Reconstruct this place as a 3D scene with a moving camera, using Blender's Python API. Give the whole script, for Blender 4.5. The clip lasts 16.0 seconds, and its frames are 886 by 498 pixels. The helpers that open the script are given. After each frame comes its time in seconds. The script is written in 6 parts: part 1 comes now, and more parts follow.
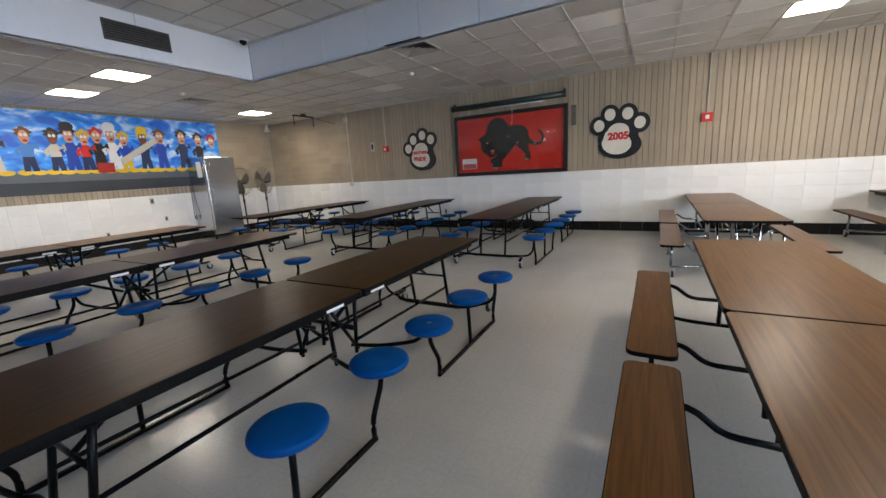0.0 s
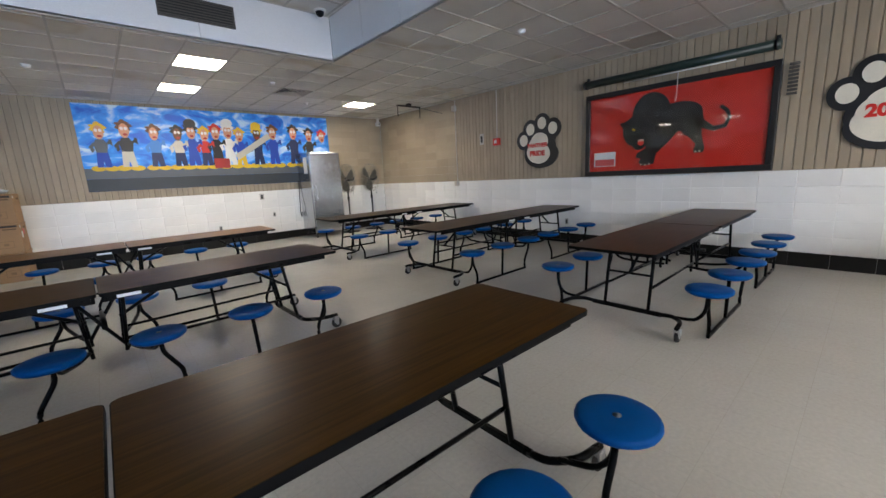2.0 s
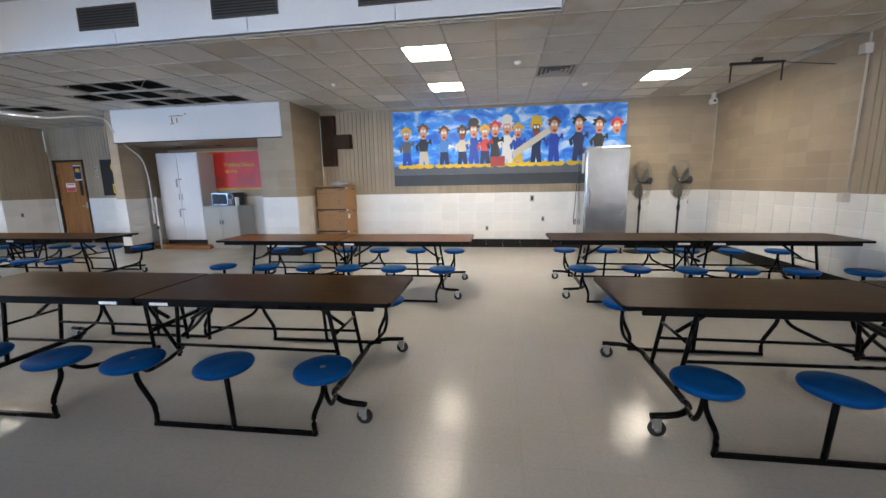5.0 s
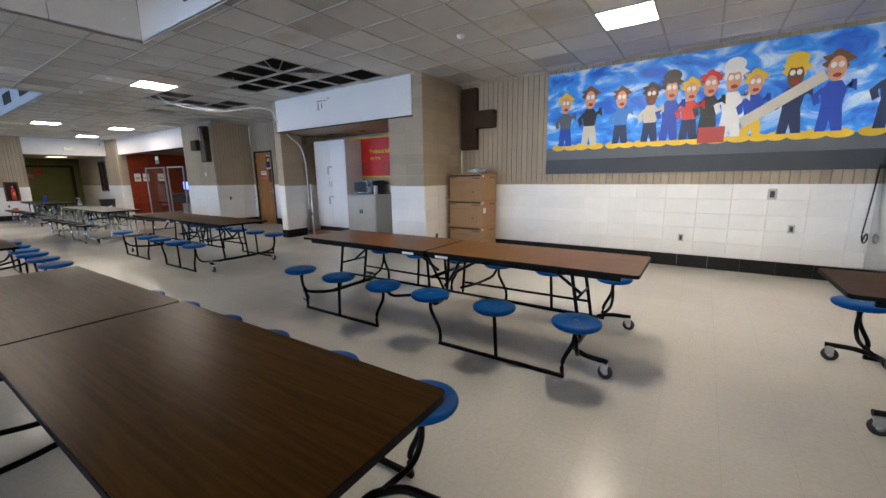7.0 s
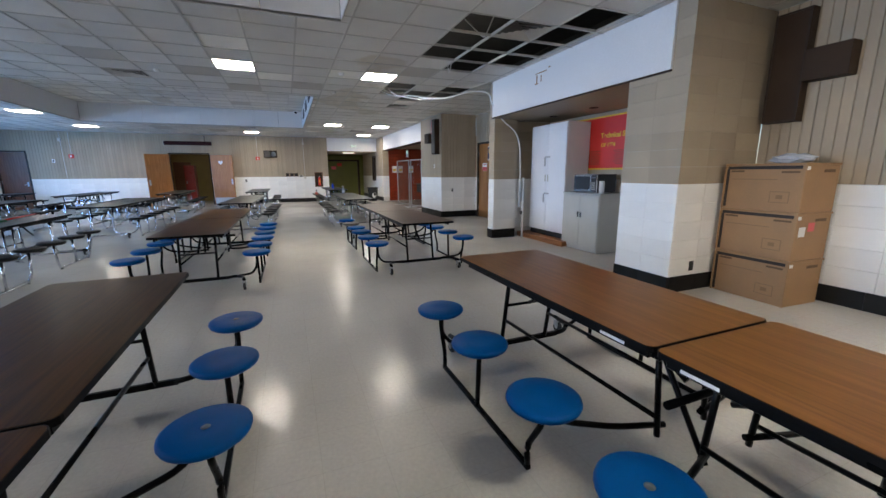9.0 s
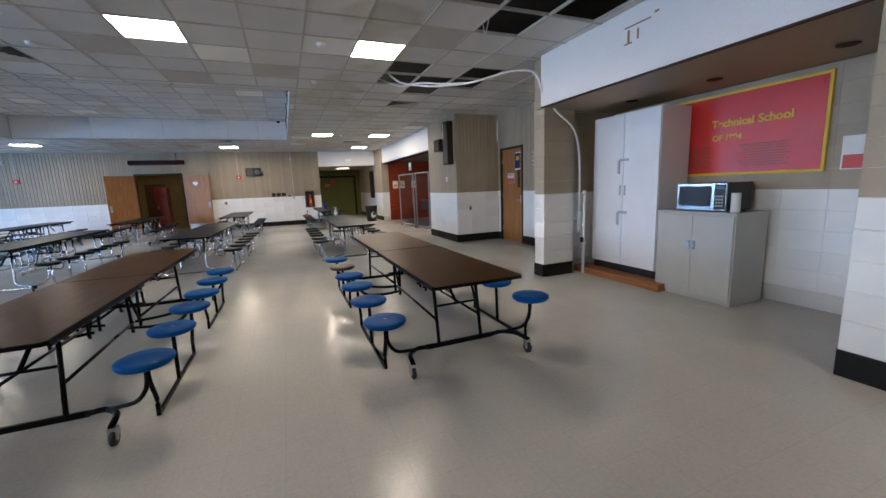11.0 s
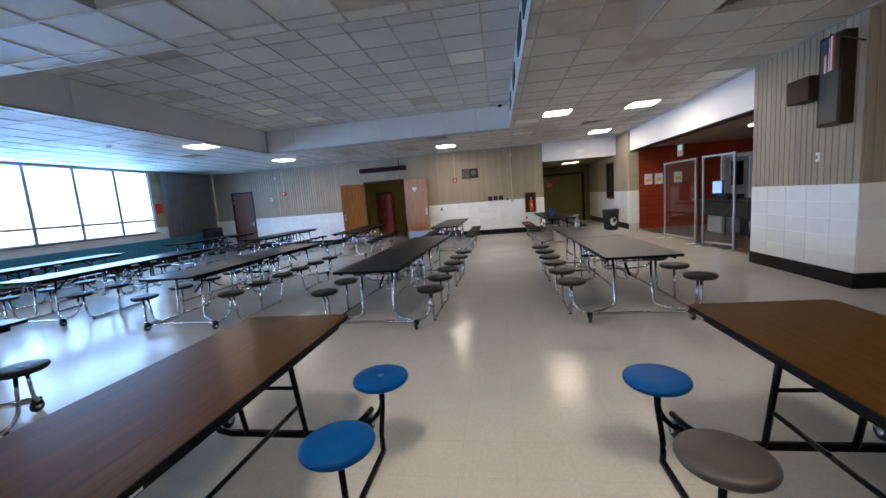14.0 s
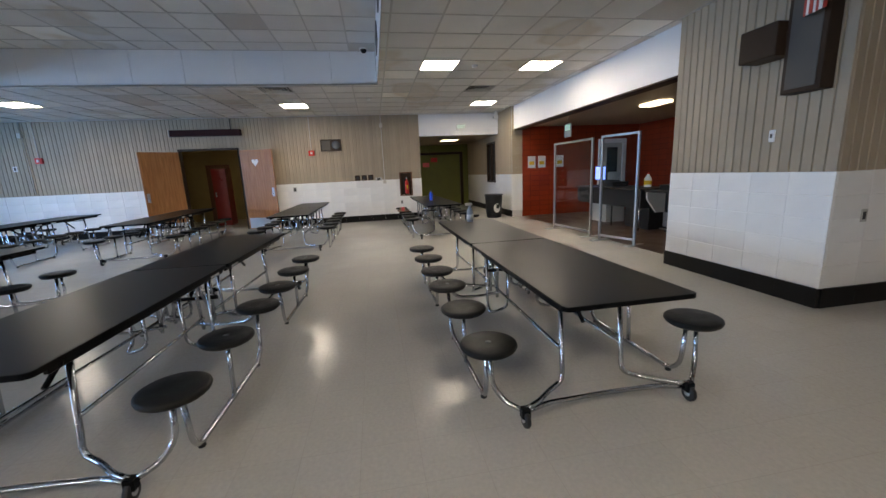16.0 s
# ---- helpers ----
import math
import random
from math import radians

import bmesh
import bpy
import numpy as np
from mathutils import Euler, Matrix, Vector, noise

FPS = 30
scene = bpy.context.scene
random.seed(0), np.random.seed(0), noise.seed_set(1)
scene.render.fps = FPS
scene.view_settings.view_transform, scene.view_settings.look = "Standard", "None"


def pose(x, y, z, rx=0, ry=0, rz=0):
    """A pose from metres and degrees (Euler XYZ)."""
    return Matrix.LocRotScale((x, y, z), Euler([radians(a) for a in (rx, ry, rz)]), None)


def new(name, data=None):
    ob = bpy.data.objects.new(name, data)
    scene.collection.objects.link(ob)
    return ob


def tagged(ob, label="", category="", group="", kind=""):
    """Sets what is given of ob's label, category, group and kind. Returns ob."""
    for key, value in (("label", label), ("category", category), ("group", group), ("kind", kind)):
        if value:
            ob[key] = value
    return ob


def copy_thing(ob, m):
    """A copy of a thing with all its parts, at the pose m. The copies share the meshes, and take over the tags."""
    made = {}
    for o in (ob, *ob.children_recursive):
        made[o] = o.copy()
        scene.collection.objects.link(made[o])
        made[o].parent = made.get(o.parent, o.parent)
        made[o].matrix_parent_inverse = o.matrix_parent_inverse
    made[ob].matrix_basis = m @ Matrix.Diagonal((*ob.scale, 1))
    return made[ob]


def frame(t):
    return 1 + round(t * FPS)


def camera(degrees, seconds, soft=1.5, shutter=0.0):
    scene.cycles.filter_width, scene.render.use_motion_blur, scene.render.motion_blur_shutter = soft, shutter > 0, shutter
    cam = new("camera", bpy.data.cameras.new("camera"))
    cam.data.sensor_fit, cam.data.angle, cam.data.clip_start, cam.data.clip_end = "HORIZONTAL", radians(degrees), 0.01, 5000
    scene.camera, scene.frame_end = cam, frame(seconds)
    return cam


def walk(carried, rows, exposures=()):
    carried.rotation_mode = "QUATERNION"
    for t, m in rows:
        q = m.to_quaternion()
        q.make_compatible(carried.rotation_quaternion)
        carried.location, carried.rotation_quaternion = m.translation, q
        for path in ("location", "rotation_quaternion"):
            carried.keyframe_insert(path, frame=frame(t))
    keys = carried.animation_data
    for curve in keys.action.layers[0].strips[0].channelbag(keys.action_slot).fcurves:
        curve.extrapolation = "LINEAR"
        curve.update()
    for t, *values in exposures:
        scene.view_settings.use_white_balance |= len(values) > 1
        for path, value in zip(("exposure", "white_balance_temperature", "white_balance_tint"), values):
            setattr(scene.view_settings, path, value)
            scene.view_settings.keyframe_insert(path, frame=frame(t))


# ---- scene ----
# ---------------------------------------------------------------- camera
cam = camera(98.3, 16.0)
PATH = [
    (0.0, -1.681, -0.814, 1.448, -61.73, -11.57, 3.42),
    (0.5, -1.260, -0.539, 1.428, -61.96, -11.00, 4.17),
    (1.0, -0.778, -0.475, 1.418, -58.73, -10.14, 5.03),
    (1.5, -0.294, -0.271, 1.412, -51.35, -10.45, 4.02),
    (2.0, 0.205, -0.125, 1.429, -42.12, -10.86, 2.87),
    (2.5, 0.674, 0.005, 1.418, -33.10, -10.62, 1.54),
    (3.0, 1.193, 0.076, 1.416, -25.16, -10.15, 0.28),
    (3.5, 1.668, 0.207, 1.447, -18.14, -9.07, -0.57),
    (4.0, 2.081, 0.464, 1.489, -9.68, -8.88, -0.88),
    (4.5, 2.461, 0.778, 1.482, -0.76, -9.19, -0.25),
    (5.0, 2.619, 1.204, 1.474, 8.37, -9.55, 1.02),
    (7.5, 2.490, 3.750, 1.407, 42.11, -10.94, 0.23),
    (8.0, 2.280, 4.210, 1.396, 52.89, -11.20, 0.10),
    (8.5, 1.893, 4.595, 1.420, 64.24, -11.13, 0.56),
    (9.0, 1.399, 4.830, 1.418, 68.15, -11.28, 0.40),
    (11.5, -1.823, 5.393, 1.459, 68.44, -8.46, 3.18),
    (12.0, -2.542, 5.436, 1.434, 72.78, -7.78, 4.10),
    (12.5, -3.155, 5.370, 1.475, 80.21, -8.13, 4.54),
    (13.0, -3.743, 5.297, 1.458, 90.25, -7.74, 4.89),
    (13.5, -4.294, 5.190, 1.446, 99.85, -7.08, 5.08),
    (14.0, -4.875, 5.171, 1.461, 98.10, -7.34, 4.45),
    (14.5, -5.486, 5.178, 1.458, 92.55, -7.85, 4.16),
    (15.0, -6.077, 5.206, 1.451, 86.51, -8.62, 3.27),
    (15.5, -6.688, 5.309, 1.456, 83.21, -10.04, 3.02),
    (16.0, -7.305, 5.357, 1.416, 79.84, -11.31, 2.53),
]
walk(cam, [(t, pose(x, y, z, 90 + pitch, roll, yaw)) for t, x, y, z, yaw, pitch, roll in PATH],
     exposures=[(0.0, -0.34, 6650, 10), (1.0, -0.26, 6500, 10), (2.0, -0.18, 6550, 10), (3.0, -0.04, 6650, 10), (4.5, 0.02, 6700, 10), (5.0, -0.02, 6650, 10), (7.5, -0.18, 6600, 10), (8.0, -0.18, 6600, 10), (9.0, -0.02, 6300, 10), (11.5, -0.14, 6700, 11), (12.0, -0.14, 6700, 11), (12.5, -0.04, 6500, 10), (13.5, -0.16, 6550, 11), (14.0, -0.20, 6550, 11), (15.0, -0.30, 6450, 10), (16.0, -0.27, 6850, 11)])

# ---------------------------------------------------------------- world and light
world = bpy.data.worlds.new("World")
scene.world = world
world.use_nodes = True
_n = world.node_tree.nodes
_sky = _n.new("ShaderNodeTexSky")
_sky.sky_type, _sky.sun_disc, _sky.sun_elevation, _sky.sun_rotation = "NISHITA", False, radians(38), radians(160)
_n["Background"].inputs["Strength"].default_value = 0.10
world.node_tree.links.new(_sky.outputs[0], _n["Background"].inputs["Color"])

PANEL_POWER = 54.0        # ceiling light panels
SKY_POWER = (620.0, 560.0, 580.0)   # daylight through each window


def window_light(x0, x1, z0, z1, y, power, colour):
    d = bpy.data.lights.new("window_daylight", "AREA")
    d.shape, d.size, d.size_y, d.energy, d.color = "RECTANGLE", x1 - x0, z1 - z0, power, colour
    o = new("window_daylight", d)
    o.matrix_world = Matrix.Translation(((x0 + x1) / 2, y, (z0 + z1) / 2)) @ Euler((radians(90), 0, 0)).to_matrix().to_4x4()


WINDOWS = [(-16.65, -11.95), (-8.2, -3.5), (-0.4, 4.6)]
SKY_COLOUR = ((0.22, 0.49, 1.0), (0.28, 0.54, 1.0), (0.88, 0.90, 0.97))   # open sky, open sky, hazy sky
for (_a, _b), _p, _c in zip(WINDOWS, SKY_POWER, SKY_COLOUR):
    window_light(_a + 0.05, _b - 0.05, 1.15, 3.1, -6.95, _p, _c)


# ---------------------------------------------------------------- materials
def mat(name, col, rough=0.5, metal=0.0, var=0.06, vscale=3.0, bump=0.0, bscale=80.0, coat=0.0, fine=0.03, island=0.0, obrand=0.0, stretch=None, rvar=0.08, spec=0.5):
    m = bpy.data.materials.new(name)
    m.use_nodes = True
    nt = m.node_tree
    n, l = nt.nodes, nt.links
    b = n["Principled BSDF"]
    tc = n.new("ShaderNodeTexCoord")
    vec = tc.outputs["Object"]
    if stretch:
        mp = n.new("ShaderNodeMapping")
        mp.inputs["Scale"].default_value = stretch
        l.new(vec, mp.inputs[0])
        vec = mp.outputs[0]
    n1, n2 = n.new("ShaderNodeTexNoise"), n.new("ShaderNodeTexNoise")
    n1.inputs["Scale"].default_value, n1.inputs["Detail"].default_value = vscale, 6
    n2.inputs["Scale"].default_value, n2.inputs["Detail"].default_value = bscale, 3
    l.new(vec, n1.inputs[0]), l.new(vec, n2.inputs[0])
    r1 = n.new("ShaderNodeMapRange")
    r1.inputs["From Min"].default_value, r1.inputs["From Max"].default_value = 0.3, 0.7
    r1.inputs["To Min"].default_value, r1.inputs["To Max"].default_value = 1 - var, 1 + var
    l.new(n1.outputs[0], r1.inputs[0])
    r2 = n.new("ShaderNodeMapRange")
    r2.inputs["From Min"].default_value, r2.inputs["From Max"].default_value = 0.3, 0.7
    r2.inputs["To Min"].default_value, r2.inputs["To Max"].default_value = 1 - fine, 1 + fine
    l.new(n2.outputs[0], r2.inputs[0])
    mu = n.new("ShaderNodeMath")
    mu.operation = "MULTIPLY"
    l.new(r1.outputs[0], mu.inputs[0]), l.new(r2.outputs[0], mu.inputs[1])
    last = mu.outputs[0]
    for amount, node, sock in ((island, "ShaderNodeNewGeometry", "Random Per Island"), (obrand, "ShaderNodeObjectInfo", "Random")):
        if amount:
            g = n.new(node)
            r3 = n.new("ShaderNodeMapRange")
            r3.inputs["To Min"].default_value, r3.inputs["To Max"].default_value = 1 - amount, 1 + amount * 0.5
            l.new(g.outputs[sock], r3.inputs[0])
            m2 = n.new("ShaderNodeMath")
            m2.operation = "MULTIPLY"
            l.new(last, m2.inputs[0]), l.new(r3.outputs[0], m2.inputs[1])
            last = m2.outputs[0]
    vm = n.new("ShaderNodeVectorMath")
    vm.operation = "SCALE"
    vm.inputs[0].default_value = col
    l.new(last, vm.inputs["Scale"])
    l.new(vm.outputs[0], b.inputs["Base Color"])
    r4 = n.new("ShaderNodeMapRange")
    r4.inputs["From Min"].default_value, r4.inputs["From Max"].default_value = 0.3, 0.7
    r4.inputs["To Min"].default_value, r4.inputs["To Max"].default_value = max(0.02, rough - rvar), min(1, rough + rvar)
    l.new(n1.outputs[0], r4.inputs[0])
    l.new(r4.outputs[0], b.inputs["Roughness"])
    b.inputs["Metallic"].default_value = metal
    b.inputs["Specular IOR Level"].default_value = spec
    b.inputs["Coat Weight"].default_value = coat
    b.inputs["Coat Roughness"].default_value = 0.12
    if bump:
        bp = n.new("ShaderNodeBump")
        bp.inputs["Strength"].default_value, bp.inputs["Distance"].default_value = bump, 0.004
        l.new(n2.outputs[0], bp.inputs["Height"])
        l.new(bp.outputs[0], b.inputs["Normal"])
    return m


def wood(name, c1, c2, rough, grain=(1.2, 26, 26), coat=0.0, spec=0.5):
    m = mat(name, c1, rough, var=0.0, coat=coat, bscale=200, rvar=0.012, spec=spec)
    nt = m.node_tree
    n, l = nt.nodes, nt.links
    b = n["Principled BSDF"]
    tc = n.new("ShaderNodeTexCoord")
    mp = n.new("ShaderNodeMapping")
    mp.inputs["Scale"].default_value = grain
    l.new(tc.outputs["Object"], mp.inputs[0])
    a = n.new("ShaderNodeTexNoise")
    a.inputs["Scale"].default_value, a.inputs["Detail"].default_value, a.inputs["Distortion"].default_value = 2.0, 8, 0.6
    l.new(mp.outputs[0], a.inputs[0])
    ramp = n.new("ShaderNodeValToRGB")
    ramp.color_ramp.elements[0].position, ramp.color_ramp.elements[1].position = 0.36, 0.66
    ramp.color_ramp.elements[0].color, ramp.color_ramp.elements[1].color = (*c1, 1), (*c2, 1)
    l.new(a.outputs[0], ramp.inputs[0])
    l.new(ramp.outputs[0], b.inputs["Base Color"])
    return m


def emitter(name, col, strength):
    m = bpy.data.materials.new(name)
    m.use_nodes = True
    b = m.node_tree.nodes["Principled BSDF"]
    b.inputs["Base Color"].default_value = (0.8, 0.8, 0.8, 1)
    b.inputs["Emission Color"].default_value = (*col, 1)
    b.inputs["Emission Strength"].default_value = strength
    return m


def glass_mat(name, tint=(0.95, 0.96, 0.96)):
    """Clear glass: see-through, with gloss that grows at a slant."""
    m = bpy.data.materials.new(name)
    m.use_nodes = True
    n, l = m.node_tree.nodes, m.node_tree.links
    n.remove(n["Principled BSDF"])
    t, g, mx, fr = n.new("ShaderNodeBsdfTransparent"), n.new("ShaderNodeBsdfGlossy"), n.new("ShaderNodeMixShader"), n.new("ShaderNodeLayerWeight")
    pw, mr = n.new("ShaderNodeMath"), n.new("ShaderNodeMapRange")
    pw.operation = "POWER"
    pw.inputs[1].default_value = 4.0
    mr.inputs["To Min"].default_value, mr.inputs["To Max"].default_value = 0.035, 0.75
    t.inputs[0].default_value = (*tint, 1)
    g.inputs["Roughness"].default_value = 0.03
    l.new(fr.outputs["Facing"], pw.inputs[0]), l.new(pw.outputs[0], mr.inputs[0])
    l.new(mr.outputs[0], mx.inputs[0]), l.new(t.outputs[0], mx.inputs[1]), l.new(g.outputs[0], mx.inputs[2])
    l.new(mx.outputs[0], n["Material Output"].inputs[0])
    return m


def sky_paint():
    """Painted blue sky with brushed white clouds."""
    m = mat("mural_sky_paint", (0.02, 0.17, 0.62), 0.45, var=0.1)
    n, l = m.node_tree.nodes, m.node_tree.links
    tc, mp, a, ramp = n.new("ShaderNodeTexCoord"), n.new("ShaderNodeMapping"), n.new("ShaderNodeTexNoise"), n.new("ShaderNodeValToRGB")
    mp.inputs["Scale"].default_value = (1.3, 1, 2.6)
    a.inputs["Scale"].default_value, a.inputs["Detail"].default_value, a.inputs["Distortion"].default_value = 1.5, 5, 1.2
    e = ramp.color_ramp.elements
    e[0].position, e[0].color = 0.36, (0.008, 0.12, 0.66, 1)
    e[1].position, e[1].color = 0.68, (0.68, 0.84, 0.96, 1)
    k = e.new(0.52)
    k.color = (0.035, 0.33, 0.90, 1)
    l.new(tc.outputs["Object"], mp.inputs[0]), l.new(mp.outputs[0], a.inputs[0]), l.new(a.outputs[0], ramp.inputs[0])
    l.new(ramp.outputs[0], n["Principled BSDF"].inputs["Base Color"])
    return m


def floor_mat():
    """Waxed grey vinyl tiles, 0.305 m, with faint joints and scuffs."""
    m = mat("waxed_vinyl_tile", (0.47, 0.453, 0.415), 0.20, var=0.06, vscale=0.7, bscale=45, fine=0.05, rvar=0.05, spec=0.17)
    n, l = m.node_tree.nodes, m.node_tree.links
    b = n["Principled BSDF"]
    src = b.inputs["Base Color"].links[0].from_socket
    tc, br, mx = n.new("ShaderNodeTexCoord"), n.new("ShaderNodeTexBrick"), n.new("ShaderNodeMix")
    br.offset, br.inputs["Scale"].default_value = 0.0, 1.0
    br.inputs["Brick Width"].default_value, br.inputs["Row Height"].default_value, br.inputs["Mortar Size"].default_value = 0.305, 0.305, 0.0016
    br.inputs["Color1"].default_value, br.inputs["Color2"].default_value, br.inputs["Mortar"].default_value = (1, 1, 1, 1), (0.975, 0.975, 0.97, 1), (0.88, 0.87, 0.855, 1)
    l.new(tc.outputs["Object"], br.inputs[0])
    mx.data_type, mx.blend_type = "RGBA", "MULTIPLY"
    mx.inputs["Factor"].default_value = 1.0
    l.new(src, mx.inputs["A"]), l.new(br.outputs[0], mx.inputs["B"])
    sc, rp, m3 = n.new("ShaderNodeTexNoise"), n.new("ShaderNodeValToRGB"), n.new("ShaderNodeMix")
    sc.inputs["Scale"].default_value, sc.inputs["Detail"].default_value = 26.0, 4
    rp.color_ramp.elements[0].position, rp.color_ramp.elements[1].position = 0.73, 0.80
    rp.color_ramp.elements[0].color, rp.color_ramp.elements[1].color = (1, 1, 1, 1), (0.80, 0.78, 0.74, 1)
    l.new(tc.outputs["Object"], sc.inputs[0]), l.new(sc.outputs[0], rp.inputs[0])
    m3.data_type, m3.blend_type = "RGBA", "MULTIPLY"
    m3.inputs["Factor"].default_value = 1.0
    l.new(mx.outputs["Result"], m3.inputs["A"]), l.new(rp.outputs[0], m3.inputs["B"])
    l.new(m3.outputs["Result"], b.inputs["Base Color"])
    # uneven wax: slow ripples break up the mirrored lights
    wx, bp = n.new("ShaderNodeTexNoise"), n.new("ShaderNodeBump")
    wx.inputs["Scale"].default_value, wx.inputs["Detail"].default_value = 9.0, 4
    bp.inputs["Strength"].default_value, bp.inputs["Distance"].default_value = 0.22, 0.012
    l.new(tc.outputs["Object"], wx.inputs[0]), l.new(wx.outputs[0], bp.inputs["Height"]), l.new(bp.outputs[0], b.inputs["Normal"])
    return m


M = {}
M["floor"] = floor_mat()
M["white_block"] = mat("white_painted_block", (0.80, 0.785, 0.75), 0.42, var=0.05, vscale=2, bump=0.25, bscale=120, obrand=0.05)
M["joint"] = mat("painted_joint", (0.62, 0.60, 0.56), 0.6, bump=0.3)
M["beige"] = mat("beige_painted_block", (0.365, 0.296, 0.208), 0.55, var=0.08, vscale=1.5, bump=0.5, bscale=160, fine=0.06, island=0.10)
M["beige_plain"] = mat("beige_painted_wall", (0.365, 0.296, 0.208), 0.55, var=0.07, vscale=1.5, bump=0.4, bscale=160, fine=0.05, obrand=0.06)
M["base"] = mat("black_glazed_base", (0.014, 0.013, 0.012), 0.42, spec=0.14, var=0.15, vscale=5, bump=0.1)
M["tile"] = mat("mineral_ceiling_tile", (0.69, 0.67, 0.63), 0.55, var=0.08, vscale=1.2, bump=0.6, bscale=220, fine=0.06, island=0.10)
_m = M["tile"]
_n, _l = _m.node_tree.nodes, _m.node_tree.links
_b = _n["Principled BSDF"]
_src = _b.inputs["Base Color"].links[0].from_socket
_tc, _st, _rp, _mx = _n.new("ShaderNodeTexCoord"), _n.new("ShaderNodeTexNoise"), _n.new("ShaderNodeValToRGB"), _n.new("ShaderNodeMix")
_st.inputs["Scale"].default_value, _st.inputs["Detail"].default_value = 0.55, 3
_e = _rp.color_ramp.elements
_e[0].position, _e[0].color = 0.60, (1, 1, 1, 1)
_e[1].position, _e[1].color = 0.68, (0.86, 0.82, 0.75, 1)
_k = _e.new(0.645)
_k.color = (0.80, 0.73, 0.62, 1)
_mx.data_type, _mx.blend_type = "RGBA", "MULTIPLY"
_mx.inputs["Factor"].default_value = 0.8
_l.new(_tc.outputs["Object"], _st.inputs[0]), _l.new(_st.outputs[0], _rp.inputs[0])
_l.new(_src, _mx.inputs["A"]), _l.new(_rp.outputs[0], _mx.inputs["B"]), _l.new(_mx.outputs["Result"], _b.inputs["Base Color"])
_g, _r2, _m2 = _n.new("ShaderNodeNewGeometry"), _n.new("ShaderNodeValToRGB"), _n.new("ShaderNodeMix")
_r2.color_ramp.interpolation = "CONSTANT"
_e = _r2.color_ramp.elements
_e[0].position, _e[0].color = 0.0, (0.80, 0.77, 0.73, 1)
_e[1].position, _e[1].color = 0.94, (1.22, 1.22, 1.20, 1)
_k = _e.new(0.045)
_k.color = (1, 1, 1, 1)
_m2.data_type, _m2.blend_type = "RGBA", "MULTIPLY"
_m2.inputs["Factor"].default_value = 1.0
_l.new(_g.outputs["Random Per Island"], _r2.inputs[0]), _l.new(_mx.outputs["Result"], _m2.inputs["A"]), _l.new(_r2.outputs[0], _m2.inputs["B"])
_l.new(_m2.outputs["Result"], _b.inputs["Base Color"])
M["grid"] = mat("ceiling_grid_paint", (0.46, 0.44, 0.40), 0.4, var=0.1)
M["fascia"] = mat("white_painted_fascia", (0.76, 0.755, 0.75), 0.42, var=0.03, vscale=0.8, spec=0.3)
M["plenum"] = mat("dark_deck", (0.03, 0.03, 0.03), 0.9)
M["brown_top"] = wood("walnut_laminate", (0.033, 0.0142, 0.0023), (0.061, 0.0268, 0.0045), 0.34, spec=0.06)
M["tan_top"] = wood("light_walnut_laminate", (0.108, 0.046, 0.0130), (0.168, 0.076, 0.023), 0.31, spec=0.2)
M["black_top"] = mat("black_laminate", (0.005, 0.0048, 0.0046), 0.35, var=0.06, vscale=4, bscale=300, fine=0.1, rvar=0.0, spec=0.14)
M["edge"] = mat("black_vinyl_edge", (0.005, 0.005, 0.005), 0.42, spec=0.07)
M["black_tube"] = mat("black_enamel_tube", (0.0035, 0.0035, 0.0035), 0.32, var=0.1, vscale=8, spec=0.09)
M["chrome"] = mat("chrome_tube", (0.50, 0.52, 0.55), 0.17, metal=1.0, var=0.05, vscale=10, rvar=0.05)
M["blue_seat"] = mat("blue_moulded_plastic", (0.0005, 0.060, 0.225), 0.44, var=0.06, vscale=8, bump=0.15, bscale=160, spec=0.08, rvar=0.05)
M["grey_seat"] = mat("charcoal_moulded_plastic", (0.014, 0.0137, 0.013), 0.48, spec=0.18, var=0.12, vscale=14, bump=0.2, bscale=160)
M["taupe_seat"] = mat("taupe_moulded_plastic", (0.045, 0.040, 0.034), 0.42, var=0.1, vscale=14, bump=0.2, bscale=160)
M["rubber"] = mat("black_rubber", (0.012, 0.012, 0.012), 0.6)
M["zinc"] = mat("zinc_plate", (0.45, 0.46, 0.47), 0.38, metal=1.0)
M["steel"] = mat("brushed_stainless", (0.56, 0.57, 0.58), 0.21, metal=1.0, var=0.03, vscale=1.2, bscale=30, fine=0.03, stretch=(1, 1, 30), rvar=0.02)
M["sticker"] = mat("white_sticker", (0.75, 0.75, 0.73), 0.5)
M["black"] = mat("black_paint", (0.010, 0.010, 0.011), 0.4, var=0.1)
M["red"] = mat("red_paint", (0.60, 0.022, 0.012), 0.35, var=0.08)
M["white"] = mat("white_paint", (0.78, 0.77, 0.74), 0.4)
M["cream_pad"] = mat("cream_pad_paint", (0.70, 0.66, 0.55), 0.4, var=0.08)
M["cream"] = mat("cream_paint", (0.60, 0.55, 0.45), 0.4)
M["locker_red"] = mat("red_enamel", (0.36, 0.02, 0.012), 0.35)
M["yellow"] = mat("yellow_paint", (0.80, 0.50, 0.03), 0.45)
M["green_wall"] = mat("olive_green_wall", (0.13, 0.14, 0.022), 0.5, var=0.08, bump=0.2)
M["yellow_wall"] = mat("ochre_wall", (0.36, 0.28, 0.12), 0.5, var=0.08, bump=0.2)
M["door_oak"] = wood("oak_door_veneer", (0.27, 0.105, 0.028), (0.40, 0.175, 0.055), 0.35, grain=(20, 20, 0.9))
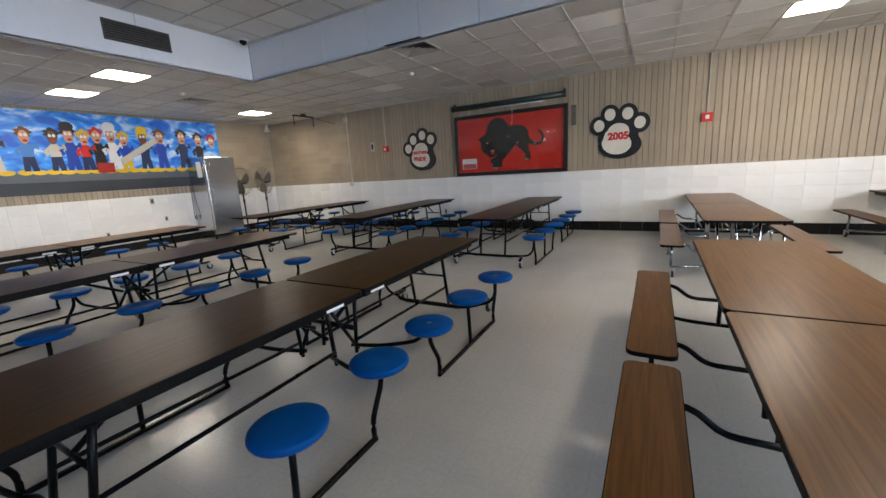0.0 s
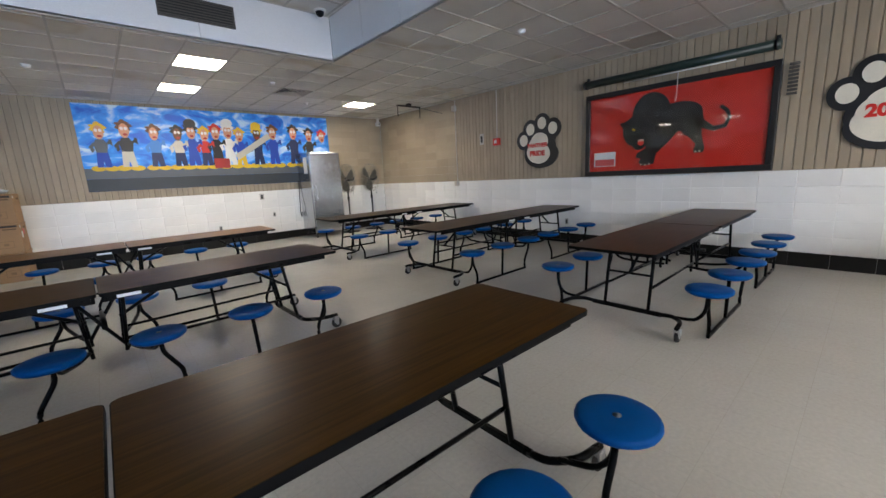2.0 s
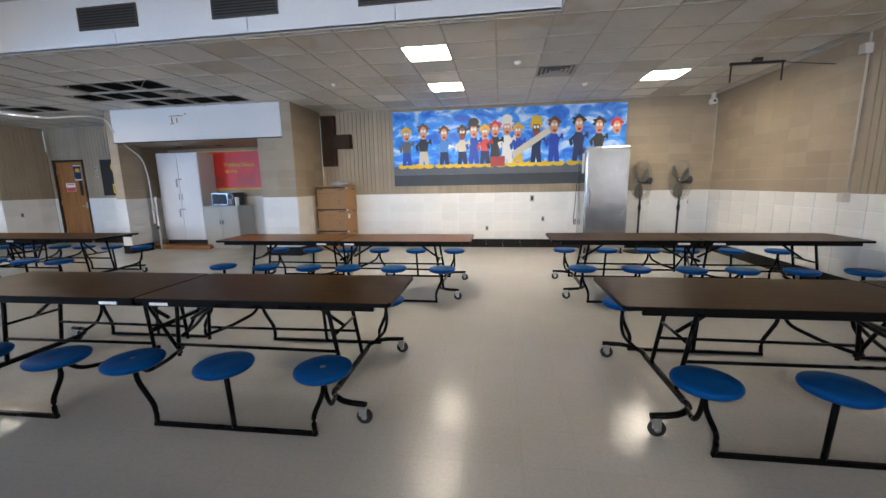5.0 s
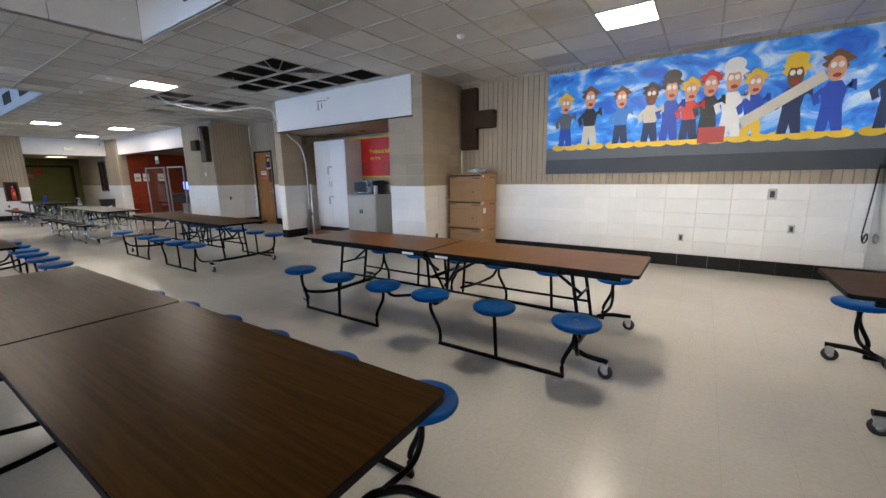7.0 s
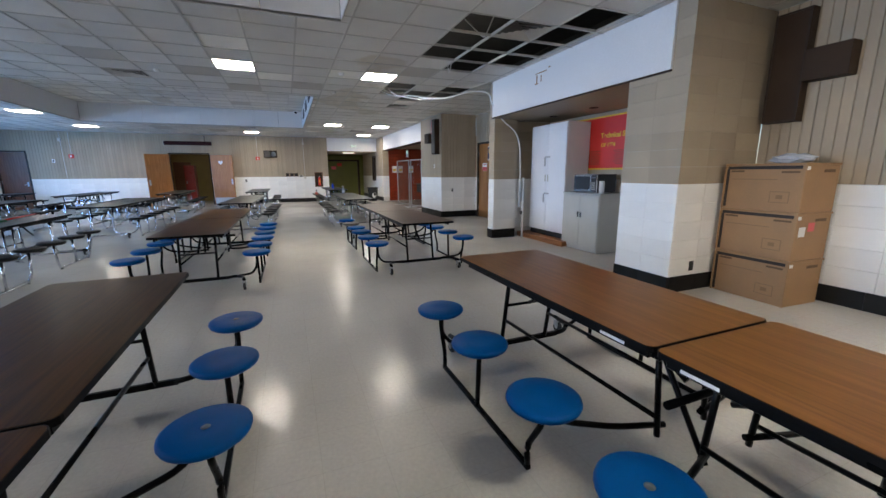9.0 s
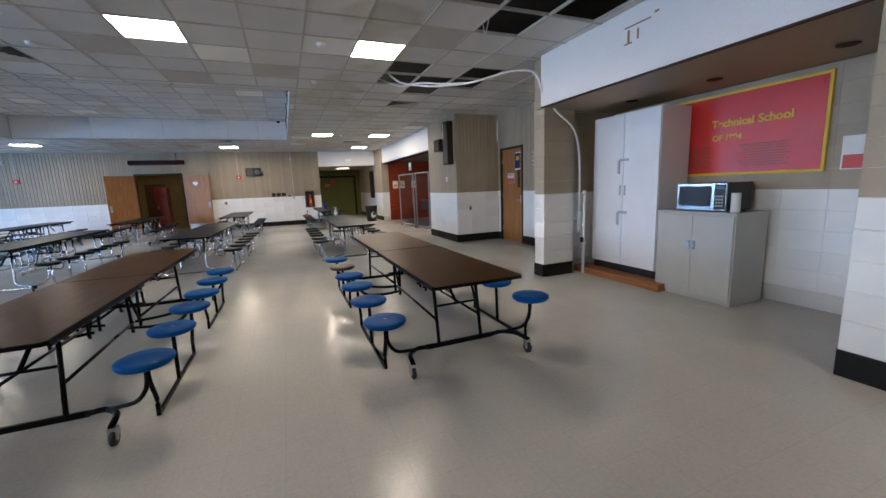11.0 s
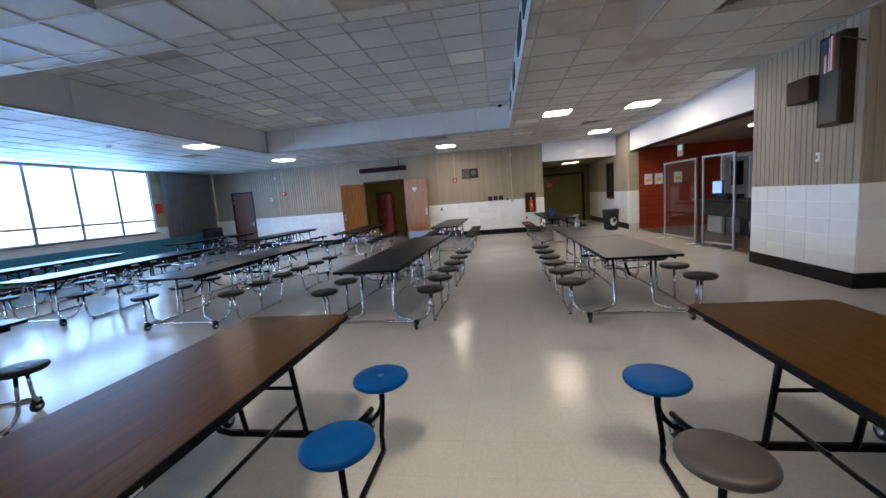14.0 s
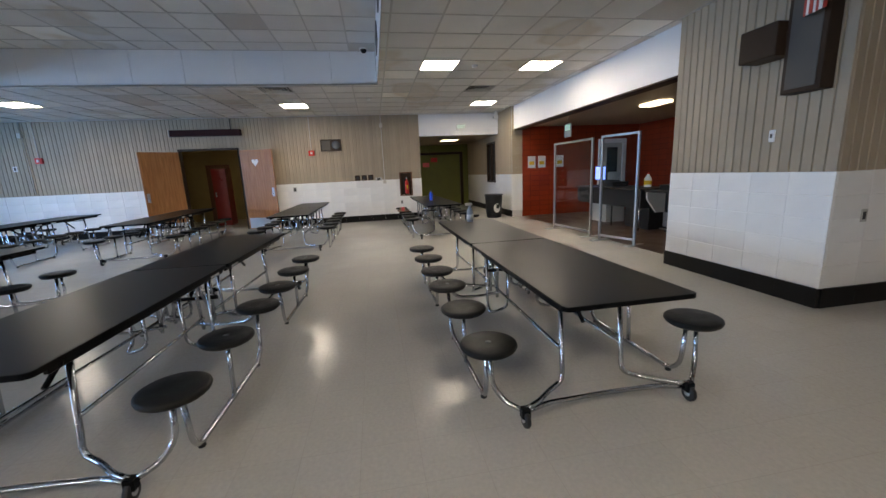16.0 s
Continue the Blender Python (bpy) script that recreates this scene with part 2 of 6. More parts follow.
M["door_dark"] = wood("dark_door_veneer", (0.13, 0.055, 0.030), (0.20, 0.09, 0.05), 0.4, grain=(20, 20, 0.9))
M["bronze"] = mat("bronze_painted_steel", (0.040, 0.028, 0.021), 0.42, var=0.1, spec=0.15)
M["brown_metal"] = mat("brown_grille", (0.046, 0.029, 0.019), 0.5, var=0.12, spec=0.10)
M["grille"] = mat("dark_grille", (0.07, 0.062, 0.052), 0.5)
M["orange"] = mat("orange_glazed_tile", (0.30, 0.034, 0.006), 0.38, var=0.07, bump=0.1)
_m = M["orange"]
_n, _l = _m.node_tree.nodes, _m.node_tree.links
_b = _n["Principled BSDF"]
_src = _b.inputs["Base Color"].links[0].from_socket
_tc, _sep, _add, _cmb, _br, _mx = _n.new("ShaderNodeTexCoord"), _n.new("ShaderNodeSeparateXYZ"), _n.new("ShaderNodeMath"), _n.new("ShaderNodeCombineXYZ"), _n.new("ShaderNodeTexBrick"), _n.new("ShaderNodeMix")
_l.new(_tc.outputs["Object"], _sep.inputs[0]), _l.new(_sep.outputs[0], _add.inputs[0]), _l.new(_sep.outputs[1], _add.inputs[1])
_l.new(_add.outputs[0], _cmb.inputs[0]), _l.new(_sep.outputs[2], _cmb.inputs[1]), _l.new(_cmb.outputs[0], _br.inputs[0])
_br.offset, _br.inputs["Scale"].default_value = 0.0, 1.0
_br.inputs["Brick Width"].default_value, _br.inputs["Row Height"].default_value, _br.inputs["Mortar Size"].default_value = 0.30, 0.15, 0.005
_br.inputs["Color1"].default_value, _br.inputs["Color2"].default_value, _br.inputs["Mortar"].default_value = (1, 1, 1, 1), (0.82, 0.80, 0.78, 1), (0.35, 0.32, 0.30, 1)
_mx.data_type, _mx.blend_type = "RGBA", "MULTIPLY"
_mx.inputs["Factor"].default_value = 1.0
_l.new(_src, _mx.inputs["A"]), _l.new(_br.outputs[0], _mx.inputs["B"]), _l.new(_mx.outputs["Result"], _b.inputs["Base Color"])
M["quarry"] = mat("brown_quarry_tile", (0.07, 0.04, 0.026), 0.42, var=0.15)
M["cab_white"] = mat("white_enamel_cabinet", (0.74, 0.75, 0.78), 0.38, var=0.03)
M["cab_grey"] = mat("putty_enamel_cabinet", (0.44, 0.43, 0.39), 0.42, var=0.05)
M["plinth"] = wood("oak_plinth", (0.24, 0.085, 0.025), (0.34, 0.14, 0.05), 0.4)
M["card"] = mat("brown_cardboard", (0.32, 0.185, 0.088), 0.75, var=0.07, vscale=4, bump=0.2, bscale=90)
M["card_faint"] = mat("faint_cardboard_print", (0.23, 0.135, 0.066), 0.8)
# near-black colour for the shade in the cartons' gaps
M["card_gap_shade"] = mat("carton_gap_shade", (0.028, 0.018, 0.012), 0.7)
M["card_print"] = mat("cardboard_print", (0.13, 0.075, 0.035), 0.8)
M["glass"] = glass_mat("clear_glass")
M["tv"] = mat("screen_glass", (0.008, 0.008, 0.009), 0.45, spec=0.08)
M["blue_glow"] = emitter("lit_screen", (0.12, 0.25, 1.0), 2.2)
M["panel_light"] = emitter("lit_diffuser", (1.0, 0.90, 0.76), PANEL_POWER)
M["side_light"] = emitter("lit_side_diffuser", (1.0, 0.86, 0.6), 5.0)
M["sign_green"] = emitter("exit_sign_face", (0.30, 0.75, 0.40), 0.5)
M["teal"] = mat("teal_enamel", (0.02, 0.135, 0.185), 0.4, var=0.08)
M["curtain"] = mat("grey_curtain", (0.40, 0.39, 0.38), 0.85, var=0.1)
M["pipe"] = mat("off_white_conduit", (0.55, 0.51, 0.44), 0.45)
M["pvc"] = mat("white_pvc", (0.72, 0.72, 0.72), 0.4)
M["gold"] = mat("gold_paint", (0.75, 0.48, 0.02), 0.45)
M["guard"] = mat("dull_wire", (0.30, 0.29, 0.26), 0.4, metal=0.7)
M["skyp"] = sky_paint()
M["ground_dark"] = mat("charcoal_paint", (0.035, 0.042, 0.05), 0.5, var=0.15)
M["ground_grey"] = mat("grey_paint", (0.10, 0.115, 0.13), 0.5, var=0.12)
M["paper"] = mat("white_paper", (0.75, 0.74, 0.72), 0.7)
M["pink"] = mat("pink_print", (0.62, 0.10, 0.10), 0.6)
M["skin"] = mat("peach_paint", (0.62, 0.30, 0.17), 0.5)
M["brownp"] = mat("brown_paint", (0.14, 0.055, 0.02), 0.5)
M["bluep"] = mat("royal_blue_paint", (0.01, 0.06, 0.42), 0.5)
M["lightblue"] = mat("light_blue_paint", (0.05, 0.22, 0.62), 0.5)
M["navy"] = mat("navy_paint", (0.008, 0.022, 0.09), 0.5)
M["alu"] = mat("aluminium_frame", (0.42, 0.43, 0.44), 0.35, metal=0.9)
M["counter"] = mat("dark_counter_steel", (0.022, 0.021, 0.020), 0.40, spec=0.25)
M["bag"] = mat("clear_plastic_bag", (0.45, 0.48, 0.52), 0.2)
M["blue_bottle"] = mat("blue_bottle", (0.01, 0.06, 0.5), 0.25)


# ---------------------------------------------------------------- builders
def box(bm, x0, y0, z0, x1, y1, z1, bev=0.0, seg=1):
    vs = [bm.verts.new((x, y, z)) for x in (x0, x1) for y in (y0, y1) for z in (z0, z1)]
    for q in ((0, 1, 3, 2), (4, 6, 7, 5), (0, 4, 5, 1), (2, 3, 7, 6), (0, 2, 6, 4), (1, 5, 7, 3)):
        bm.faces.new([vs[i] for i in q])
    if bev:
        es = {e for v in vs for e in v.link_edges}
        bmesh.ops.bevel(bm, geom=list(es), offset=bev, segments=seg, profile=0.5, affect="EDGES")
    return bm


def B(x0, y0, z0, x1, y1, z1, bev=0.0, seg=1):
    return box(bmesh.new(), min(x0, x1), min(y0, y1), min(z0, z1), max(x0, x1), max(y0, y1), max(z0, z1), bev, seg)


def tube(bm, pts, r, n=8, bend=0.0):
    """A round tube along points, its corners rounded by arcs of about bend metres."""
    P = [Vector(p) for p in pts]
    if bend:
        Q = [P[0]]
        for i in range(1, len(P) - 1):
            a, b, c = P[i - 1], P[i], P[i + 1]
            d = min(bend, (a - b).length * 0.45, (c - b).length * 0.45)
            p, q = b + (a - b).normalized() * d, b + (c - b).normalized() * d
            for k in range(4):
                t = k / 3
                Q.append(p * (1 - t) ** 2 + b * 2 * t * (1 - t) + q * t * t)
        Q.append(P[-1])
        P = Q
    rings = []
    up = Vector((0, 0, 1))
    for i, p in enumerate(P):
        d = (P[min(i + 1, len(P) - 1)] - P[max(i - 1, 0)]).normalized()
        s = d.cross(up)
        if s.length < 0.05:
            s = d.cross(Vector((0.3, 1, 0)))
        s.normalize()
        t = s.cross(d)
        rings.append([bm.verts.new(p + r * (math.cos(2 * math.pi * k / n) * s + math.sin(2 * math.pi * k / n) * t)) for k in range(n)])
    for a, b in zip(rings, rings[1:]):
        for k in range(n):
            f = bm.faces.new((a[k], a[(k + 1) % n], b[(k + 1) % n], b[k]))
            f.smooth = True
    bm.faces.new(rings[0]), bm.faces.new(rings[-1][::-1])
    return bm


def T(pts, r, n=8, bend=0.0):
    return tube(bmesh.new(), pts, r, n, bend)


def lathe(bm, prof, n=24, c=(0, 0, 0), axis="z"):
    """Turns (radius, height) pairs about an axis through c."""
    rings = []
    for r, h in prof:
        ring = []
        for k in range(n):
            a = 2 * math.pi * k / n
            u, v = r * math.cos(a), r * math.sin(a)
            p = {"z": (u, v, h), "y": (u, h, v), "x": (h, u, v)}[axis]
            ring.append(bm.verts.new((c[0] + p[0], c[1] + p[1], c[2] + p[2])))
        rings.append(ring)
    for a, b in zip(rings, rings[1:]):
        for k in range(n):
            f = bm.faces.new((a[k], a[(k + 1) % n], b[(k + 1) % n], b[k]))
            f.smooth = True
    bm.faces.new(rings[0]), bm.faces.new(rings[-1])
    bmesh.ops.recalc_face_normals(bm, faces=bm.faces[:])
    return bm


def L(prof, n=24, c=(0, 0, 0), axis="z"):
    return lathe(bmesh.new(), prof, n, c, axis)


def plate(pts, axis, p, depth):
    """A flat plate: outline (u, z) points in a wall's plane, from p to p + depth along the axis x or y."""
    bm = bmesh.new()
    mk = (lambda u, d, z: (u, d, z)) if axis == "y" else (lambda u, d, z: (d, u, z))
    a = [bm.verts.new(mk(u, p, z)) for u, z in pts]
    b = [bm.verts.new(mk(u, p + depth, z)) for u, z in pts]
    bm.faces.new(a), bm.faces.new(b[::-1])
    for i in range(len(pts)):
        j = (i + 1) % len(pts)
        bm.faces.new((a[i], b[i], b[j], a[j]))
    bmesh.ops.recalc_face_normals(bm, faces=bm.faces[:])
    return bm


def oval(cu, cz, ru, rz, n=20, tilt=0.0):
    c, s = math.cos(tilt), math.sin(tilt)
    return [(cu + c * ru * math.cos(a) - s * rz * math.sin(a), cz + s * ru * math.cos(a) + c * rz * math.sin(a)) for a in (2 * math.pi * k / n for k in range(n))]


def to_mesh(name, bm, material):
    bmesh.ops.recalc_face_normals(bm, faces=bm.faces[:])
    me = bpy.data.meshes.new(name)
    bm.to_mesh(me)
    bm.free()
    me.materials.append(material)
    return me


def part(name, bm, material, parent, label=""):
    ob = new(name, to_mesh(name, bm, material))
    ob.parent = parent
    if label:
        ob["label"] = label
    return ob


def thing(name, label, category, at=(0, 0, 0), group="", rz=0.0):
    ob = new(name)
    ob.empty_display_size = 0.1
    ob.matrix_world = pose(*at, 0, 0, rz)
    return tagged(ob, label, category, group)


def structure(name, bm, material, label, category):
    return tagged(new(name, to_mesh(name, bm, material)), label, category, kind="structure")


def text_part(name, words, size, material, parent, m, label="", bold=0.03):
    cu = bpy.data.curves.new(name, "FONT")
    cu.body, cu.size, cu.extrude, cu.offset, cu.align_x, cu.align_y = words, size, 0.002, size * bold, "CENTER", "CENTER"
    tmp = bpy.data.objects.new(name, cu)
    scene.collection.objects.link(tmp)
    bpy.context.view_layer.update()
    me = bpy.data.meshes.new_from_object(tmp.evaluated_get(bpy.context.evaluated_depsgraph_get()))
    bpy.data.objects.remove(tmp)
    me.materials.clear()
    me.materials.append(material)
    ob = new(name, me)
    ob.parent = parent
    ob.matrix_local = m
    if label:
        ob["label"] = label
    return ob


FACE_S = lambda x, y, z: pose(x, y, z, 90, 0, 0)      # text that faces -y
FACE_W = lambda x, y, z: pose(x, y, z, 90, 0, -90)    # text that faces -x
FACE_E = lambda x, y, z: pose(x, y, z, 90, 0, 90)     # text that faces +x


# ---------------------------------------------------------------- the large structure
X_E, X_W, Y_N, Y_S, Z_C, Z_TOP = 7.03, -19.63, 10.20, -6.60, 3.20, 3.82
WAINS, BASE_H = 1.27, 0.19
COFFERS = [(-3.74, 3.23, -1.45, 5.58), (-15.60, -8.63, -1.45, 5.58)]
BLOCK_RUNS = []   # (wall object, place function, u0, u1)


def wall_place(axis, plane, face):
    """Maps along, depth behind the face, height to the world. face: +1 or -1, the side the wall looks to."""
    if axis == "x":
        return lambda u, d, z: (u, plane - face * d, z)
    return lambda u, d, z: (plane - face * d, u, z)


def cuboid(bm, f, u0, d0, z0, u1, d1, z1):
    a, b = f(u0, d0, z0), f(u1, d1, z1)
    box(bm, *[min(p, q) for p, q in zip(a, b)], *[max(p, q) for p, q in zip(a, b)])


def flutes(f, u0, u1, z0, z1, pitch=0.1013, groove=0.013, deep=0.014):
    verts, faces = [], []
    n = max(1, round((u1 - u0) / pitch))
    w = (u1 - u0) / n
    for i in range(n):
        a = u0 + i * w
        us = [(a, deep), (a + groove * 0.5, deep), (a + groove, 0.0), (a + w - 0.004, 0.0), (a + w, deep)]
        k = len(verts)
        for z in (z0, z1):
            verts += [f(u, d, z) for u, d in us]
        for j in range(4):
            faces.append((k + j, k + j + 1, k + 6 + j, k + 5 + j))
        faces.append((k + 5, k + 6, k + 7, k + 8, k + 9)), faces.append((k, k + 1, k + 2, k + 3, k + 4))
    bm = bmesh.new()
    vs = [bm.verts.new(v) for v in verts]
    for q in faces:
        bm.faces.new([vs[i] for i in q])
    return bm


def spans(u0, u1, holes):
    out, u = [], u0
    for a, b in sorted(holes):
        if a > u:
            out.append((u, min(a, u1)))
        u = max(u, b)
    if u < u1:
        out.append((u, u1))
    return out


def wall(name, axis, plane, face, u0, u1, label, openings=(), fluted=None, z1=Z_C, thick=0.2, blocks=True, base=True, inset=0.0):
    """A block wall: core, dark base, white lower blocks and beige upper facing. openings: (u0, u1, z0, z1)."""
    f = wall_place(axis, plane, face)
    bm = bmesh.new()
    for a, b in spans(u0, u1, [(o[0], o[1]) for o in openings]):
        cuboid(bm, f, a + inset, 0.022, 0, b - inset, thick, z1)
    for a, b, c, d in openings:
        if c > 0:
            cuboid(bm, f, a, 0.022, 0, b, thick, c)
        if d < z1:
            cuboid(bm, f, a, 0.022, d, b, thick, z1)
    w = structure(name, bm, M["joint"], label, "wall")
    fl = fluted if fluted is not None else [(u0, u1)]
    for a, b in spans(u0, u1, [(o[0], o[1]) for o in openings]):
        if base:
            bb = bmesh.new()
            n = max(1, round((b - a) / 0.4))
            for i in range(n):
                p, q = a + (b - a) * i / n, a + (b - a) * (i + 1) / n
                x, y = f(p + 0.0015, -0.012, 0), f(q - 0.0015, 0.022, BASE_H)
                box(bb, *[min(s, t) for s, t in zip(x, y)], *[max(s, t) for s, t in zip(x, y)])
            tagged(part("baseboard", bb, M["base"], w), kind="stuff")
        if blocks:
            BLOCK_RUNS.append((w, f, a, b))
        else:
            cb = bmesh.new()
            cuboid(cb, f, a, 0.0, BASE_H, b, 0.022, WAINS)
            part("lower_facing", cb, M["white_block"], w)
        for c, d in fl:
            p, q = max(a, c), min(b, d)
            if q - p > 0.02:
                tagged(part("fluted_facing", flutes(f, p, q, WAINS, z1), M["beige"], w), kind="stuff")
        for p, q in spans(a, b, fl):
            if q - p > 0.02:
                n, k = max(1, round((q - p) / 0.405)), round((z1 - WAINS) / 0.2)
                bb = bmesh.new()
                for i in range(n):
                    for j in range(k):
                        x0, x1 = p + (q - p) * i / n + 0.001, p + (q - p) * (i + 1) / n - 0.001
                        c0 = f(x0, 0.003, WAINS + (z1 - WAINS) * j / k + 0.001)
                        c1 = f(x1, 0.022, WAINS + (z1 - WAINS) * (j + 1) / k - 0.001)
                        box(bb, *[min(s, t) for s, t in zip(c0, c1)], *[max(s, t) for s, t in zip(c0, c1)])
                tagged(part("upper_blocks", bb, M["beige"], w), kind="stuff")
    for a, b, c, d in openings:
        if d < z1 and d > WAINS:
            tagged(part("fluted_facing", flutes(f, a, b, d, z1), M["beige"], w), kind="stuff")
        if c > BASE_H:
            cb = bmesh.new()
            cuboid(cb, f, a, 0.0, BASE_H, b, 0.022, min(c, WAINS))
            part("lower_facing", cb, M["white_block"], w)
    return w


# floors
structure("floor", B(X_W, Y_S - 0.1, -0.12, X_E + 0.1, 10.75, 0.0), M["floor"], "waxed light grey vinyl tile cafeteria floor", "floor")
structure("floor_hall", B(-26.0, 6.6, -0.12, X_W - 0.001, 10.0, 0.0), M["floor"], "grey vinyl tile floor of the corridor", "floor")
structure("floor_locker_room", B(-24.0, -2.0, -0.12, X_W - 0.001, 3.5, 0.0), M["floor"], "grey vinyl tile floor beyond the double doors", "floor")
structure("floor_kitchen", B(-18.6, 9.75, 0.001, -11.7, 13.6, 0.005), M["quarry"], "dark brown quarry tile serving line floor", "floor")
structure("floor_kitchen_slab", B(-18.6, 10.75, -0.12, -11.5, 13.6, 0.0), M["quarry"], "dark brown floor slab of the serving line", "floor")

# outer and inner walls
wall("wall_north", "x", Y_N, -1, -1.65, X_E, "north block wall, beige fluted above and white below", fluted=[(-1.65, 5.30)])
wall("wall_east", "y", X_E, -1, Y_S, Y_N, "east block wall, beige fluted above and white below", openings=[(-6.05, -5.08, 0.0, 2.40)], fluted=[(Y_S, 6.80)])
wall("wall_west", "y", X_W, 1, Y_S, 6.86, "west block wall, beige fluted above and white below", openings=[(-5.83, -4.86, 0.0, 2.40), (-0.04, 1.58, 0.0, 2.38)])
wall("wall_south", "x", Y_S, 1, X_W, X_E, "south window wall, beige above and white below", openings=[(a, b, 1.10, 3.16) for a, b in WINDOWS], fluted=[], blocks=False)
wall("wall_recess", "x", 10.58, -1, -10.08, -6.13, "recessed block wall beside the wooden door", openings=[(-9.94, -8.92, 0.0, 2.34)])
wall("wall_column_front", "x", 9.37, -1, -12.03, -10.08, "front of the wide block pier, beige fluted and white", thick=0.25, inset=0.03)
wall("wall_column_side", "y", -10.08, 1, 9.393, 10.58, "side of the wide block pier", thick=0.25, inset=0.0)
wall("wall_column_back", "y", -12.03, -1, 9.393, 10.9, "kitchen side of the wide block pier", thick=0.25, fluted=[])
wall("wall_stub_end", "x", 8.92, -1, -6.13, -5.90, "end of the narrow block jamb beside the alcove", thick=0.08, fluted=[], inset=0.03)
wall("wall_stub_side", "y", -5.90, 1, 8.943, 9.47, "side of the narrow block jamb beside the alcove", thick=0.11, fluted=[])
wall("wall_stub_back", "y", -6.13, -1, 8.943, 10.58, "recess side of the narrow block jamb", thick=0.04, fluted=[])
wall("wall_alcove_west", "y", -6.06, 1, 9.472, 10.42, "side wall of the storage alcove", thick=0.03, fluted=[], z1=2.5, base=False)
wall("wall_alcove_back", "x", 10.42, -1, -6.06, -2.45, "back wall of the storage alcove, beige over white", fluted=[], z1=2.5, base=False)
wall("wall_pier_front", "x", 8.88, -1, -2.45, -1.65, "front of the block pier beside the boxes", thick=0.3, fluted=[], inset=0.03)
wall("wall_pier_east", "y", -1.65, 1, 8.903, Y_N, "side of the block pier beside the boxes", thick=0.25, fluted=[])
wall("wall_pier_west", "y", -2.45, -1, 8.903, 10.42, "alcove side of the block pier", thick=0.25, fluted=[], z1=2.5)
wall("wall_north_west", "x", 9.42, -1, -24.0, -18.42, "block wall between kitchen and corridor", openings=[(-20.9, -19.95, 1.0, 2.35)], fluted=[(-25, -18.4)])
wall("wall_kitchen_jamb", "y", -18.40, 1, 9.443, 9.76, "edge of the kitchen opening", thick=0.10, fluted=[], blocks=False, base=False)

# headers over alcove, kitchen and corridor
structure("header_alcove", B(-5.895, 8.855, 2.52, -1.87, 9.09, Z_C + 0.02, 0.004), M["fascia"], "white painted header board over the alcove, tape residue", "header")
structure("header_alcove_trim", B(-5.895, 8.85, 2.500, -1.87, 8.88, 2.519), M["brown_metal"], "dark metal edge under the alcove header", "trim")
structure("header_kitchen", B(-18.42, 9.50, 2.56, -12.04, 9.75, Z_C + 0.02, 0.004), M["fascia"], "glossy white header over the kitchen opening", "header")
structure("header_kitchen_trim", B(-18.42, 9.495, 2.535, -12.04, 9.75, 2.559), M["brown_metal"], "dark brown trim under the kitchen header", "trim")
structure("header_hall", B(X_W - 0.2, 6.86, 2.55, X_W - 0.0, 9.42, Z_C + 0.02, 0.004), M["fascia"], "white header over the corridor opening", "header")
structure("ceiling_alcove", B(-6.05, 8.882, 2.505, -2.45, 10.6, 2.519), M["beige_plain"], "beige ceiling of the storage alcove", "ceiling")
for _x in (-5.2, -4.1, -3.0):
    _o = thing("recessed_downlight", "dark recessed downlight in the alcove ceiling", "lamp", (_x, 9.85, 2.50), "alcove downlights")
    part("trim_ring", L([(0.0, 0.0), (0.05, -0.004), (0.075, -0.006), (0.08, 0.0)], 20), M["brown_metal"], _o)

# kitchen shell
wall_k = structure("wall_kitchen_back", B(-18.6, 13.6, 0, -11.5, 13.8, 2.7), M["orange"], "orange glazed tile back wall of the serving line", "wall")
structure("wall_kitchen_west", B(-18.62, 9.76, 0, -18.42, 13.6, 2.7), M["orange"], "orange glazed tile side wall of the serving line", "wall")
structure("wall_kitchen_east", B(-11.7, 10.9, 0, -11.5, 13.6, 2.7), M["orange"], "orange glazed tile end wall of the serving line", "wall")
structure("ceiling_kitchen", B(-18.6, 9.75, 2.62, -11.5, 13.8, 2.68), M["beige_plain"], "dull beige ceiling of the serving line", "ceiling")
# corridor shell
structure("wall_hall_end", B(-24.0, 6.6, 0, -23.8, 10.0, 2.6), M["green_wall"], "olive green wall at the end of the corridor", "wall")
structure("wall_hall_south", B(-24.0, 6.66, 0, X_W - 0.2, 6.86, 2.6), M["beige_plain"], "plain corridor side wall", "wall")
structure("wall_hall_back", B(-24.2, 9.7, 0, -18.7, 9.75, 2.6), M["green_wall"], "olive corridor side wall", "wall")
structure("ceiling_hall", B(-24.0, 6.66, 2.56, X_W - 0.2, 10.0, 2.62), M["beige_plain"], "low beige corridor ceiling", "ceiling")
structure("door_frame_hall", B(-23.79, 9.05, 0, -23.70, 9.17, 2.2, 0.004), M["bronze"], "dark frame post at the corridor end", "trim")
structure("trim_hall", B(-23.79, 6.9, 2.15, -23.70, 9.17, 2.25, 0.004), M["bronze"], "dark head trim at the corridor end", "trim")
structure("trim_hall_left", B(-23.79, 6.88, 0, -23.70, 7.0, 2.15, 0.004), M["bronze"], "dark frame post at the corridor end", "trim")
